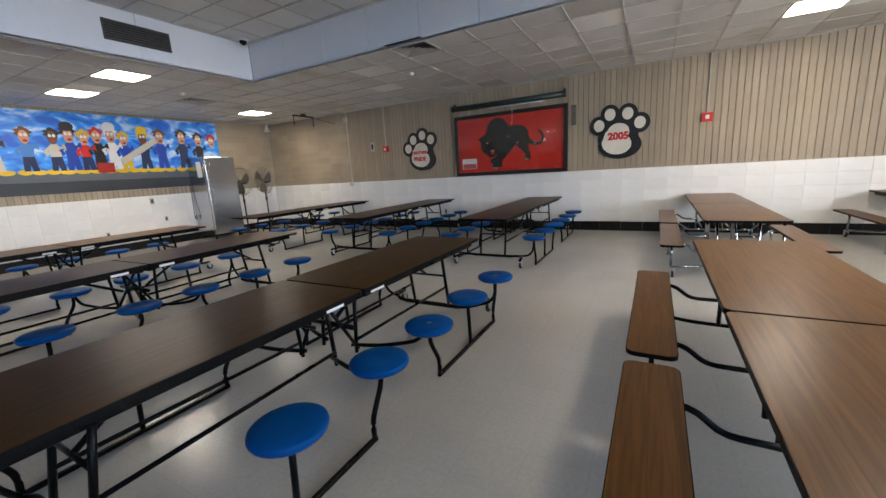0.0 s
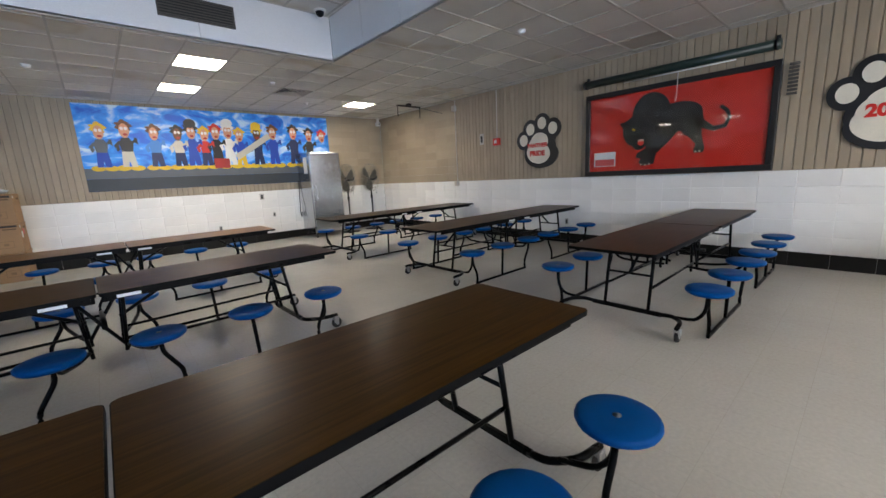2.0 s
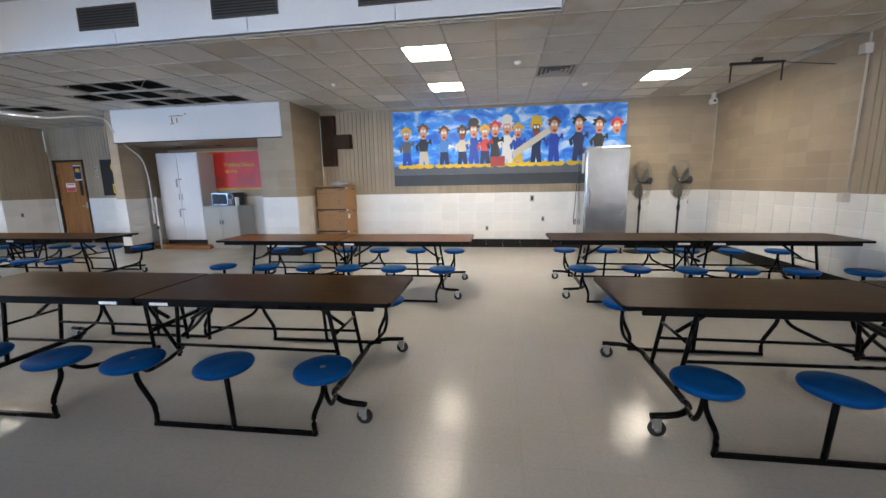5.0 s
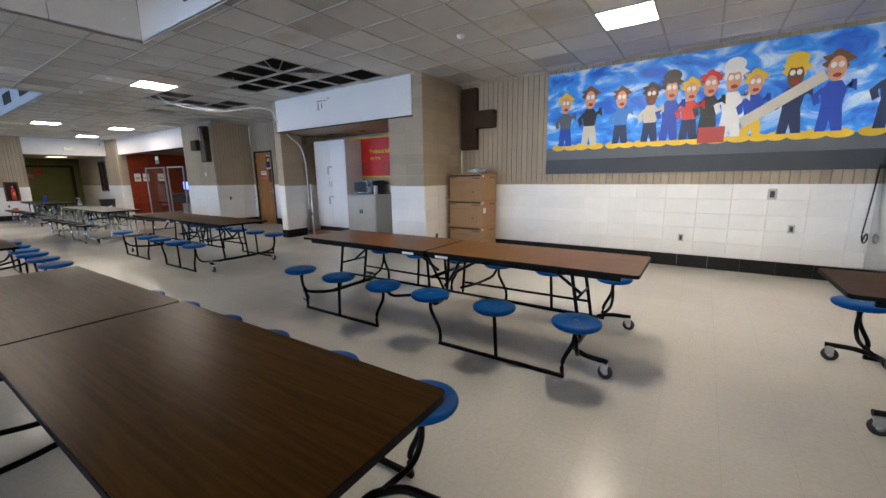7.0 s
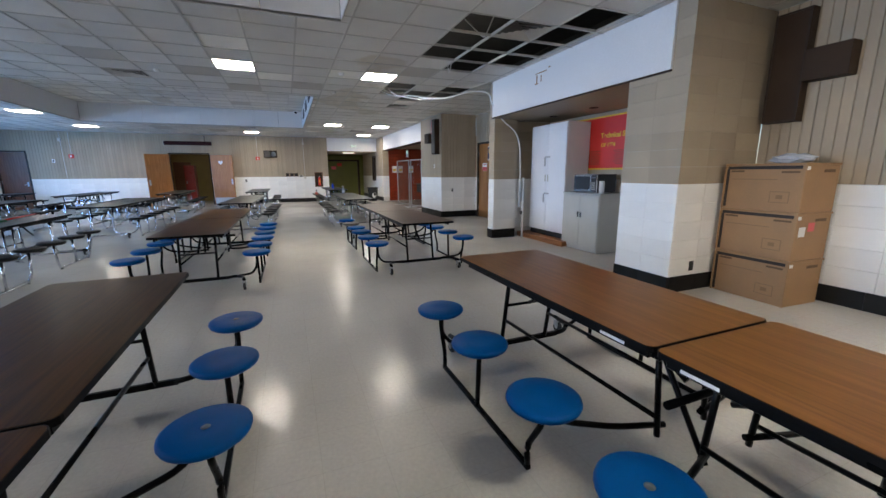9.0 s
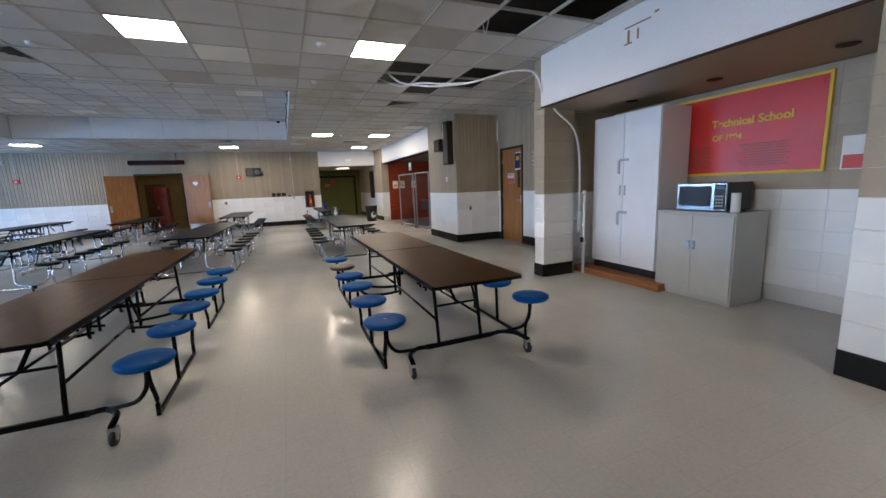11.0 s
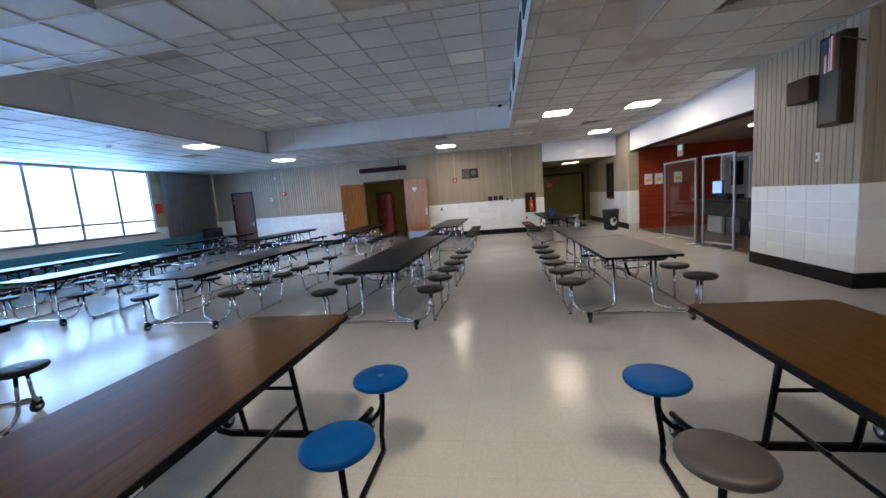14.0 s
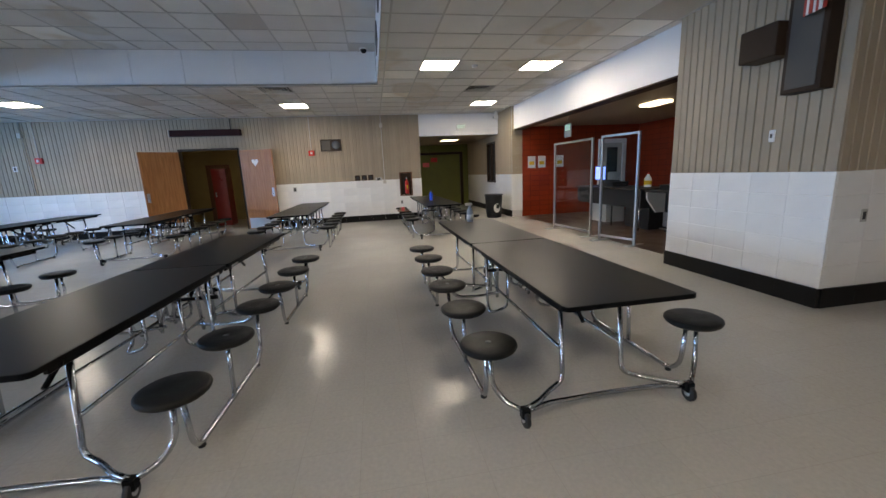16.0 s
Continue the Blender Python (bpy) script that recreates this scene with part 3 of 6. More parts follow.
# room behind the double doors
structure("wall_locker_room", B(-23.2, -2.0, 0, -23.0, 3.5, 2.7), M["yellow_wall"], "ochre wall beyond the double doors", "wall")
structure("wall_locker_room_south", B(-23.0, -1.6, 0, X_W - 0.2, -1.4, 2.7), M["yellow_wall"], "ochre side wall beyond the double doors", "wall")
structure("wall_locker_room_north", B(-23.0, 2.9, 0, X_W - 0.2, 3.1, 2.7), M["yellow_wall"], "ochre side wall beyond the double doors", "wall")
structure("ceiling_locker_room", B(-23.2, -1.6, 2.6, X_W - 0.2, 3.1, 2.66), M["beige_plain"], "ceiling beyond the double doors", "ceiling")
# closing walls where no frame looks
structure("wall_roof_deck", B(X_W - 0.2, Y_S - 0.3, 4.3, X_E + 0.3, 11.0, 4.4), M["plenum"], "dark roof deck above the ceiling", "roof")
structure("wall_plenum_north", B(X_W - 0.2, 10.8, Z_C, X_E + 0.3, 10.9, 4.3), M["plenum"], "dark wall of the ceiling void", "wall")
structure("wall_plenum_south", B(X_W - 0.2, Y_S - 0.3, Z_C + 0.01, X_E + 0.3, Y_S - 0.2, 4.3), M["plenum"], "dark wall of the ceiling void", "wall")
structure("wall_plenum_east", B(X_E + 0.2, Y_S - 0.2, Z_C, X_E + 0.3, 10.8, 4.3), M["plenum"], "dark wall of the ceiling void", "wall")
structure("wall_plenum_west", B(X_W - 0.3, Y_S - 0.2, Z_C, X_W - 0.2, 10.8, 4.3), M["plenum"], "dark wall of the ceiling void", "wall")

# ---------------------------------------------------------------- ceilings
CELL, GX, GY = 0.61, 1.34, 6.30
PANELS = [(1.34, 6.30), (1.34, 8.13), (5.00, 8.13), (-6.59, 6.30), (-6.59, 3.86), (-14.52, 6.30), (-14.52, 8.13), (-18.18, 8.13), (-18.18, 3.25),
          (-13.91, -2.24), (-17.57, -2.24), (5.00, -2.85), (5.00, 3.86 - 0.0), (-6.59, -2.85), (1.34, -2.85)]
PANELS.remove((5.00, 3.86))
VENTS = [(-7.81, 1.98), (3.23, 1.98), (3.17, 7.52), (-3.54, 7.52), (-9.64, 7.52), (-16.35, 7.52), (-16.35, 3.25), (-15.13, -3.46)]
HOLES = [(-3.54, 6.91), (-3.54, 8.13), (-4.15, 6.91), (-4.15, 7.52), (-4.15, 8.13), (-4.76, 6.91), (-4.76, 7.52), (-4.76, 8.13), (-5.37, 7.52), (-2.93, 8.13),
         (-7.20, 6.91), (-7.81, 6.91), (-7.81, 7.52), (-7.20, 8.13), (-7.81, 8.13), (-8.42, 7.52)]
DARK_TILES = [(4.39, 1.37), (5.00, 0.76), (5.61, 3.20)]


def snap(p):
    return (round((p[0] - GX) / CELL), round((p[1] - GY) / CELL))


def minus(r, s):
    """Rectangle r less rectangle s (x0, x1, y0, y1)."""
    if s[0] >= r[1] or s[1] <= r[0] or s[2] >= r[3] or s[3] <= r[2]:
        return [r]
    out = []
    if s[0] > r[0]:
        out.append((r[0], s[0], r[2], r[3]))
    if s[1] < r[1]:
        out.append((s[1], r[1], r[2], r[3]))
    a, b = max(r[0], s[0]), min(r[1], s[1])
    if s[2] > r[2]:
        out.append((a, b, r[2], s[2]))
    if s[3] < r[3]:
        out.append((a, b, s[3], r[3]))
    return out


panel_cells, vent_cells, hole_cells = {snap(p) for p in PANELS}, {snap(p) for p in VENTS}, {snap(p) for p in HOLES}
rng = random.Random(7)


def tiled(x0, x1, y0, y1, z, cut, skip):
    """Lay-in tiles and grid bars over a rectangle. Returns two bmeshes."""
    tb, gb = bmesh.new(), bmesh.new()
    for i in range(math.floor((x0 - GX) / CELL), math.ceil((x1 - GX) / CELL)):
        for j in range(math.floor((y0 - GY) / CELL), math.ceil((y1 - GY) / CELL)):
            r = (max(x0, GX + i * CELL), min(x1, GX + (i + 1) * CELL), max(y0, GY + j * CELL), min(y1, GY + (j + 1) * CELL))
            rs = [r]
            for c in cut:
                rs = [q for p in rs for q in minus(p, c)]
            for a, b, c, d in rs:
                if b - a < 0.02 or d - c < 0.02:
                    continue
                full = (i, j) in skip
                if not full:
                    h = rng.uniform(0.0, 0.004)
                    vs = [tb.verts.new((u, v, z + 0.004 + h + rng.uniform(-0.002, 0.003))) for u, v in ((a, c), (b, c), (b, d), (a, d))]
                    tb.faces.new(vs[::-1])
                for p, q, s, t in ((a, c, b, c + 0.012), (a, d - 0.012, b, d), (a, c + 0.012, a + 0.012, d - 0.012), (b - 0.012, c + 0.012, b, d - 0.012)):
                    box(gb, p, q, z - 0.001, s, t, z + 0.030) if not full else box(gb, p, q, z - 0.001, s, t, z + 0.030)
    return tb, gb


_t, _g = tiled(X_W, X_E, Y_S, 10.58, Z_C, COFFERS + [(-1.65, X_E, Y_N, 11), (-6.1, -1.65, 9.09, 11), (X_W, -12.03, 9.76, 11), (-12.03, -10.08, 9.42, 11)], panel_cells | vent_cells | hole_cells)
structure("ceiling", _t, M["tile"], "aged off-white lay-in ceiling tiles, several missing", "ceiling")
structure("ceiling_grid", _g, M["grid"], "painted metal ceiling grid", "ceiling")
for _k, (_a, _b, _c, _d) in enumerate(COFFERS):
    _t, _g = tiled(_a, _b, _c, _d, Z_TOP, [], set())
    structure("ceiling_coffer_%d" % (_k + 1), _t, M["tile"], "off-white lay-in tiles of a raised ceiling coffer", "ceiling")
    structure("ceiling_coffer_grid_%d" % (_k + 1), _g, M["grid"], "painted metal grid of a raised ceiling coffer", "ceiling")
    # fascia boards of the coffer, in lengths
    for _n, _pl, _u0, _u1, _ax in (("north", _d, _a, _b, "x"), ("south", _c, _a, _b, "x"), ("west", _a, _c, _d, "y"), ("east", _b, _c, _d, "y")):
        n = 8 if _n in ("west", "east") else 4
        _w = None
        for i in range(n):
            p, q = _u0 + (_u1 - _u0) * i / n + 0.004, _u0 + (_u1 - _u0) * (i + 1) / n - 0.004
            o0, o1 = (0.0, 0.09) if _n in ("north", "east") else (-0.09, 0.0)
            if _ax == "x":
                bm = B(p, _pl + o0, Z_C + 0.012, q, _pl + o1, Z_TOP + 0.03)
            else:
                bm = B(_pl + o0, p, Z_C + 0.012, _pl + o1, q, Z_TOP + 0.03)
            if _w is None:
                _w = tagged(new("fascia_%s_%d" % (_n, _k + 1)), "white painted fascia boards round a ceiling coffer", "fascia", kind="structure")
            part("board", bm, M["fascia"], _w)


def grille(x0, x1, z0, z1, y):
    o = thing("wall_grille", "dark louvred air grille in the white fascia", "air grille", ((x0 + x1) / 2, y, (z0 + z1) / 2), "fascia grilles")
    w, h = (x1 - x0) / 2, (z1 - z0) / 2
    part("backing", B(-w, 0.0 - 0.004, -h, w, -0.001, h), M["black"], o)
    for a in ((-w, -h, w, -h + 0.018), (-w, h - 0.018, w, h), (-w, -h + 0.018, -w + 0.018, h - 0.018), (w - 0.018, -h + 0.018, w, h - 0.018)):
        part("frame", B(a[0], -0.016, a[1], a[2], -0.0045, a[3]), M["grille"], o)
    for k in range(7):
        z = -h + 0.035 + k * (2 * h - 0.07) / 6
        part("slat", B(-w + 0.018, -0.013, z - 0.006, w - 0.018, -0.006, z + 0.006), M["grille"], o)


for _x in (-2.48, -0.68, 1.08):
    grille(_x, _x + 0.82, 3.40, 3.66, COFFERS[0][3])
for _x in (-14.4, -12.6, -10.8, -9.6):
    grille(_x, _x + 0.82, 3.40, 3.66, COFFERS[1][3])


def light_panel(cell, z=Z_C):
    x, y = GX + (cell[0] + 0.5) * CELL, GY + (cell[1] + 0.5) * CELL
    o = thing("ceiling_light", "lit square white recessed ceiling light panel", "ceiling light", (x, y, z), "ceiling light panels")
    part("diffuser", B(-0.285, -0.285, 0.006, 0.285, 0.285, 0.012), M["panel_light"], o)
    for a in ((-0.303, -0.303, 0.303, -0.286), (-0.303, 0.286, 0.303, 0.303), (-0.303, -0.286, -0.286, 0.286), (0.286, -0.286, 0.303, 0.286)):
        part("frame", B(a[0], a[1], 0.0, a[2], a[3], 0.02), M["white"], o)


def ceiling_vent(cell, z=Z_C):
    x, y = GX + (cell[0] + 0.5) * CELL, GY + (cell[1] + 0.5) * CELL
    o = thing("ceiling_vent", "square dusty metal ceiling air diffuser", "air vent", (x, y, z), "ceiling diffusers")
    part("backing", B(-0.30, -0.30, 0.03, 0.30, 0.30, 0.034), M["grille"], o)
    for k, s in enumerate((0.30, 0.235, 0.17, 0.105, 0.045)):
        bm = bmesh.new()
        zz = 0.002 + 0.004 * (k % 2)
        r1, r0 = s, s - 0.035
        for sx, sy in ((1, 0), (-1, 0), (0, 1), (0, -1)):
            px, py = -sy, sx
            q = [(sx * r1 + px * r1, sy * r1 + py * r1, zz), (sx * r1 - px * r1, sy * r1 - py * r1, zz), (sx * r0 - px * r0, sy * r0 - py * r0, zz + 0.022), (sx * r0 + px * r0, sy * r0 + py * r0, zz + 0.022)]
            bm.faces.new([bm.verts.new(p) for p in q])
        part("louvre_ring", bm, M["grid"], o)


for _c in sorted(panel_cells):
    light_panel(_c)
for _c in sorted(vent_cells):
    ceiling_vent(_c)


# ---------------------------------------------------------------- tables with stools
def rounded_slab(x0, x1, y0, y1, z0, z1, r, n=5):
    pts = []
    for cx, cy, a0 in ((x1 - r, y1 - r, 0), (x0 + r, y1 - r, 90), (x0 + r, y0 + r, 180), (x1 - r, y0 + r, 270)):
        for k in range(n):
            a = radians(a0 + 90 * k / (n - 1))
            pts.append((cx + r * math.cos(a), cy + r * math.sin(a)))
    bm = bmesh.new()
    a = [bm.verts.new((x, y, z0)) for x, y in pts]
    b = [bm.verts.new((x, y, z1)) for x, y in pts]
    bm.faces.new(a[::-1]), bm.faces.new(b)
    for i in range(len(pts)):
        j = (i + 1) % len(pts)
        bm.faces.new((a[i], a[j], b[j], b[i]))
    return bm


def caster(o, x, y, mt, high=0.0):
    w = part("caster", B(x - 0.02, y - 0.026, 0.055 + high, x + 0.03, y + 0.026, 0.118 + high, 0.006), mt["bracket"], o)
    part("wheel", L([(0.0, -0.014), (0.045, -0.014), (0.05, -0.008), (0.05, 0.008), (0.045, 0.014), (0.0, 0.014)], 16, (x + 0.012, y, 0.05 + high), "y"), M["rubber"], w, "black rubber wheel")
    part("hub", L([(0.0, -0.018), (0.02, -0.018), (0.02, 0.018), (0.0, 0.018)], 10, (x + 0.012, y, 0.05 + high), "y"), M["zinc"], w, "bright metal hub")


SEAT = [(0.0, 0.405), (0.10, 0.402), (0.145, 0.408), (0.160, 0.420), (0.166, 0.434), (0.163, 0.446), (0.150, 0.453), (0.06, 0.450), (0.0, 0.449)]
ST_X, ST_Y, HALF = (0.27, 0.88, 1.50), 0.675, 1.83


def stool_table(label, top, tube_m, seat, chrome=False, odd=None):
    mt = {"bracket": M["black_tube"] if chrome else M["zinc"]}
    o = thing("cafeteria_table", label, "table", group="stool tables")
    R = 0.0155
    for sx in (1, -1):
        t = part("tabletop", rounded_slab(*sorted((sx * 0.006, sx * HALF)), -0.38, 0.38, 0.712, 0.737, 0.035), M["edge"], o, "black vinyl edged top")
        part("laminate", rounded_slab(*sorted((sx * 0.010, sx * (HALF - 0.004))), -0.376, 0.376, 0.7372, 0.7385, 0.033), M[top], t, "laminate surface")
        for sy in (1, -1):
            part("apron", B(sx * 0.04, sy * 0.335 - 0.012, 0.672, sx * (HALF - 0.12), sy * 0.335 + 0.012, 0.711, 0.003), M["black_tube"], o)
            part("rail", T([(sx * 0.11, sy * 0.175, 0.32), (sx * (1.455 if chrome else 1.385), sy * 0.195, 0.32)], 0.012), tube_m, o)
        # outer leg frame
        xl = sx * 1.32
        if chrome:
            for sy in (1, -1):
                part("leg", T([(xl + sx * 0.10, sy * 0.20, 0.711), (xl + sx * 0.16, sy * 0.20, 0.13), (xl + sx * 0.20, sy * 0.30, 0.105), (sx * 1.62, sy * 0.42, 0.105), (sx * 1.665, sy * 0.52, 0.105)], R, 10, 0.07), tube_m, o)
            part("cross_bar", T([(sx * 1.665, -0.52, 0.085), (sx * 1.60, -0.36, 0.075), (sx * 1.58, 0, 0.07), (sx * 1.60, 0.36, 0.075), (sx * 1.665, 0.52, 0.085)], R, 10, 0.05), tube_m, o)
            part("brace", T([(xl + sx * 0.12, -0.20, 0.62), (xl + sx * 0.12, 0.20, 0.62)], 0.011), tube_m, o)
        else:
            for sy in (1, -1):
                part("leg", T([(xl, sy * 0.20, 0.711), (xl + sx * 0.10, sy * 0.20, 0.115)], R, 8), tube_m, o)
                part("wheel_arm", T([(sx * 1.42, sy * 0.30, 0.115), (sx * 1.42, sy * 0.40, 0.125), (sx * 1.52, sy * 0.50, 0.13), (sx * 1.69, sy * 0.52, 0.125)], 0.019, 8, 0.06), tube_m, o)
            part("cross_bar", B(sx * 1.42 - 0.014, -0.32, 0.095, sx * 1.42 + 0.014, 0.32, 0.135, 0.004), tube_m, o)
            part("brace", T([(xl + sx * 0.045, -0.20, 0.44), (xl + sx * 0.045, 0.20, 0.44)], 0.011), tube_m, o)
        part("fold_link", T([(sx * 1.36, 0.0, 0.44), (sx * 1.00, 0.0, 0.70)], 0.014), M["black_tube"], o)
        part("fold_link", T([(sx * 0.10, 0.0, 0.46), (sx * 0.52, 0.0, 0.70)], 0.014), M["black_tube"], o)
        for sy in (1, -1):
            caster(o, sx * 1.665, sy * 0.52, mt)
            # inner leg frame
            part("inner_leg", T([(sx * 0.14, sy * 0.16, 0.711), (sx * 0.10, sy * 0.16, 0.22)], 0.014, 8), tube_m, o)
            if chrome:
                part("inner_hoop", T([(sx * 0.34, sy * 0.14, 0.70), (sx * 0.34, sy * 0.14, 0.20), (sx * 0.34, sy * 0.30, 0.16), (sx * 0.24, sy * 0.30, 0.20), (sx * 0.24, sy * 0.30, 0.70)], 0.013, 8, 0.06), tube_m, o)
            # stool arms and the floor bar
            part("stool_arm", T([(sx * 0.10, sy * 0.12, 0.27), (sx * 0.17, sy * 0.34, 0.27), (sx * 0.25, sy * 0.58, 0.31), (sx * 0.265, sy * 0.66, 0.40)], 0.0145, 8, 0.08), tube_m, o)
            if chrome:
                arm = [(sx * 1.66, sy * 0.545, 0.105), (sx * 1.60, sy * 0.61, 0.12), (sx * 1.545, sy * 0.67, 0.20), (sx * 1.53, sy * 0.675, 0.405)]
            else:
                arm = [(sx * 1.46, sy * 0.44, 0.135), (sx * 1.50, sy * 0.60, 0.16), (sx * 1.505, sy * 0.665, 0.25), (sx * 1.49, sy * 0.67, 0.40)]
            part("stool_arm", T(arm, 0.0145, 8, 0.06), tube_m, o)
            yb = sy * ST_Y
            if chrome:
                bar = [(sx * 1.46, yb, 0.40), (sx * 1.43, yb, 0.10), (sx * 1.36, yb - sy * 0.01, 0.022), (sx * 0.42, yb - sy * 0.01, 0.022), (sx * 0.35, yb, 0.10), (sx * 0.31, yb, 0.40)]
                part("floor_bar", T(bar, R, 10, 0.06), tube_m, o)
                for xx in (1.34, 0.44):
                    part("glide", L([(0.0, 0.0), (0.02, 0.0), (0.022, 0.012), (0.0, 0.014)], 10, (sx * xx, yb - sy * 0.01, 0.0)), M["rubber"], o)
            else:
                part("floor_bar", B(sx * 0.355, yb - 0.013, 0.004, sx * 1.435, yb + 0.013, 0.030, 0.003), tube_m, o)
                part("stool_post", T([(sx * 1.42, yb, 0.03), (sx * 1.415, yb, 0.13), (sx * 1.46, yb, 0.22), (sx * 1.49, yb, 0.29), (sx * 1.50, yb, 0.404)], R, 8, 0.05), tube_m, o)
                part("stool_post", T([(sx * 0.37, yb, 0.03), (sx * 0.375, yb, 0.13), (sx * 0.31, yb, 0.24), (sx * 0.275, yb, 0.30), (sx * 0.27, yb, 0.404)], R, 8, 0.05), tube_m, o)
            part("stool_post", T([(sx * 0.90, yb, 0.026), (sx * 0.88, yb, 0.404)], R, 8), tube_m, o)
            for x in ST_X:
                sm = odd[1] if odd and (sx, sy, x) == odd[0] else seat
                st = part("stool_seat", L(SEAT, 28, (sx * x, yb, 0.0)), M[sm], o, "taupe replacement seat" if sm != seat else "")
                if (int(x * 100) + sx + sy) % 3 == 0:
                    part("seat_cap", L([(0.0, 0.4505), (0.016, 0.4505), (0.018, 0.452), (0.0, 0.453)], 14, (sx * x, yb, 0.0)), M["ground_grey"], st, "worn grey centre cap")
    for sx, a in ((1, 0.10), (-1, -0.30)):
        part("hinge_plate", B(sx * 0.02, -0.30, 0.655, sx * 0.09, 0.30, 0.710, 0.004), M["black_tube"], o)
        for sy in (1, -1):
            part("maker_plate", B(a, sy * 0.3475, 0.680, a + 0.14, sy * 0.3485, 0.702), M["sticker"], o, "white printed sticker")
    part("centre_lock", T([(0.0, -0.26, 0.46), (0.0, 0.26, 0.46)], 0.018), M["black_tube"], o)
    part("centre_cross", T([(-0.16, -0.16, 0.70), (0.12, -0.16, 0.24)], 0.013), tube_m, o)
    part("centre_cross", T([(0.16, 0.16, 0.70), (-0.12, 0.16, 0.24)], 0.013), tube_m, o)
    return o


def bench_table(label, top, tube_m):
    """A folding table with a plank bench along both sides."""
    o = thing("bench_table", label, "table", group="bench tables")
    for sx in (1, -1):
        t = part("tabletop", rounded_slab(*sorted((sx * 0.006, sx * HALF)), -0.38, 0.38, 0.712, 0.737, 0.04), M["edge"], o, "black vinyl edged top")
        part("laminate", rounded_slab(*sorted((sx * 0.010, sx * (HALF - 0.004))), -0.376, 0.376, 0.7372, 0.7385, 0.038), M[top], t, "laminate surface")
        for sy in (1, -1):
            b = part("bench_seat", rounded_slab(*sorted((sx * 0.05, sx * (HALF - 0.04))), *sorted((sy * 0.54, sy * 0.79)), 0.412, 0.436, 0.05), M["edge"], o, "black edged plank seat")
            part("laminate", rounded_slab(*sorted((sx * 0.054, sx * (HALF - 0.044))), *sorted((sy * 0.544, sy * 0.786)), 0.4362, 0.4375, 0.047), M[top], b, "laminate surface")
            for x in (0.32, 1.50):
                part("bench_arm", T([(sx * x, sy * 0.16, 0.30), (sx * x, sy * 0.40, 0.30), (sx * x, sy * 0.50, 0.395), (sx * x, sy * 0.72, 0.405)], 0.0155, 8, 0.07), tube_m, o)
            part("bench_leg", T([(sx * 1.50, sy * 0.66, 0.405), (sx * 1.52, sy * 0.66, 0.13)], 0.0155, 8), tube_m, o)
            part("bench_leg", T([(sx * 0.32, sy * 0.66, 0.405), (sx * 0.32, sy * 0.66, 0.006)], 0.0155, 8), tube_m, o)
            part("leg", T([(sx * 1.34, sy * 0.20, 0.711), (sx * 1.42, sy * 0.20, 0.12)], 0.0155, 8), tube_m, o)
            part("inner_leg", T([(sx * 0.16, sy * 0.16, 0.711), (sx * 0.12, sy * 0.16, 0.16)], 0.0155, 8), tube_m, o)
            part("apron", B(sx * 0.04, sy * 0.335 - 0.012, 0.672, sx * 1.70, sy * 0.335 + 0.012, 0.711, 0.003), M["black_tube"], o)
            part("rail", T([(sx * 0.13, sy * 0.175, 0.30), (sx * 1.395, sy * 0.195, 0.30)], 0.012), tube_m, o)
            caster(o, sx * 1.60, sy * 0.64, {"bracket": M["zinc"]})
        part("cross_bar", T([(sx * 1.56, -0.66, 0.12), (sx * 1.44, -0.4, 0.12), (sx * 1.42, 0, 0.12), (sx * 1.44, 0.4, 0.12), (sx * 1.56, 0.66, 0.12)], 0.0155, 8, 0.06), tube_m, o)
        part("fold_link", T([(sx * 1.36, 0.0, 0.44), (sx * 1.00, 0.0, 0.70)], 0.013), tube_m, o)
    part("centre_lock", T([(0.0, -0.26, 0.46), (0.0, 0.26, 0.46)], 0.018), M["black_tube"], o)
    return o


BROWN = "brown woodgrain cafeteria table with twelve blue stools, black frame"
BLACK = "black cafeteria table with twelve charcoal stools, chrome frame"
first = stool_table(BROWN, "brown_top", M["black_tube"], "blue_seat")
first.matrix_world = pose(0.10, 3.79, 0, 0, 0, 1.2)
for _x, _y, _r in ((5.18, 3.93, 0.6), (0.12, 1.15, -0.4), (5.19, 1.32, -0.4), (5.12, 6.65, 0.0), (-5.47, 3.73, -0.4)):
    copy_thing(first, pose(_x, _y, 0, 0, 0, _r))
_t = stool_table("lighter brown woodgrain cafeteria table with twelve blue stools", "tan_top", M["black_tube"], "blue_seat")
_t.matrix_world = pose(0.41, 6.48, 0, 0, 0, 0.2)
_t = stool_table("brown woodgrain cafeteria table, blue stools and one taupe stool", "brown_top", M["black_tube"], "blue_seat", odd=((-1, -1, 0.88), "taupe_seat"))
_t.matrix_world = pose(-5.43, 6.62, 0, 0, 0, 0.1)
dark = stool_table(BLACK, "black_top", M["chrome"], "grey_seat", chrome=True)
dark.matrix_world = pose(-10.79, 6.60, 0, 0, 0, 0.3)
for _x, _y, _r in ((-10.74, 3.71, -2.4), (-17.2, 6.80, 0.5), (-16.75, 3.70, 0), (-10.95, 0.90, -0.8), (-5.65, 0.85, 1.0), (-11.30, -2.05, 1.5), (-16.9, 0.75, 3.0),
                   (-11.6, -4.75, 2.0), (-17.0, -2.10, 1.5), (-5.6, -2.1, 0), (-17.2, -4.9, 0)):
    copy_thing(dark, pose(_x, _y, 0, 0, 0, _r))
_b = bench_table("tan woodgrain bench table with plank seats, black frame", "tan_top", M["black_tube"])
_b.matrix_world = pose(0.40, -1.51, 0, 0, 0, -0.2)
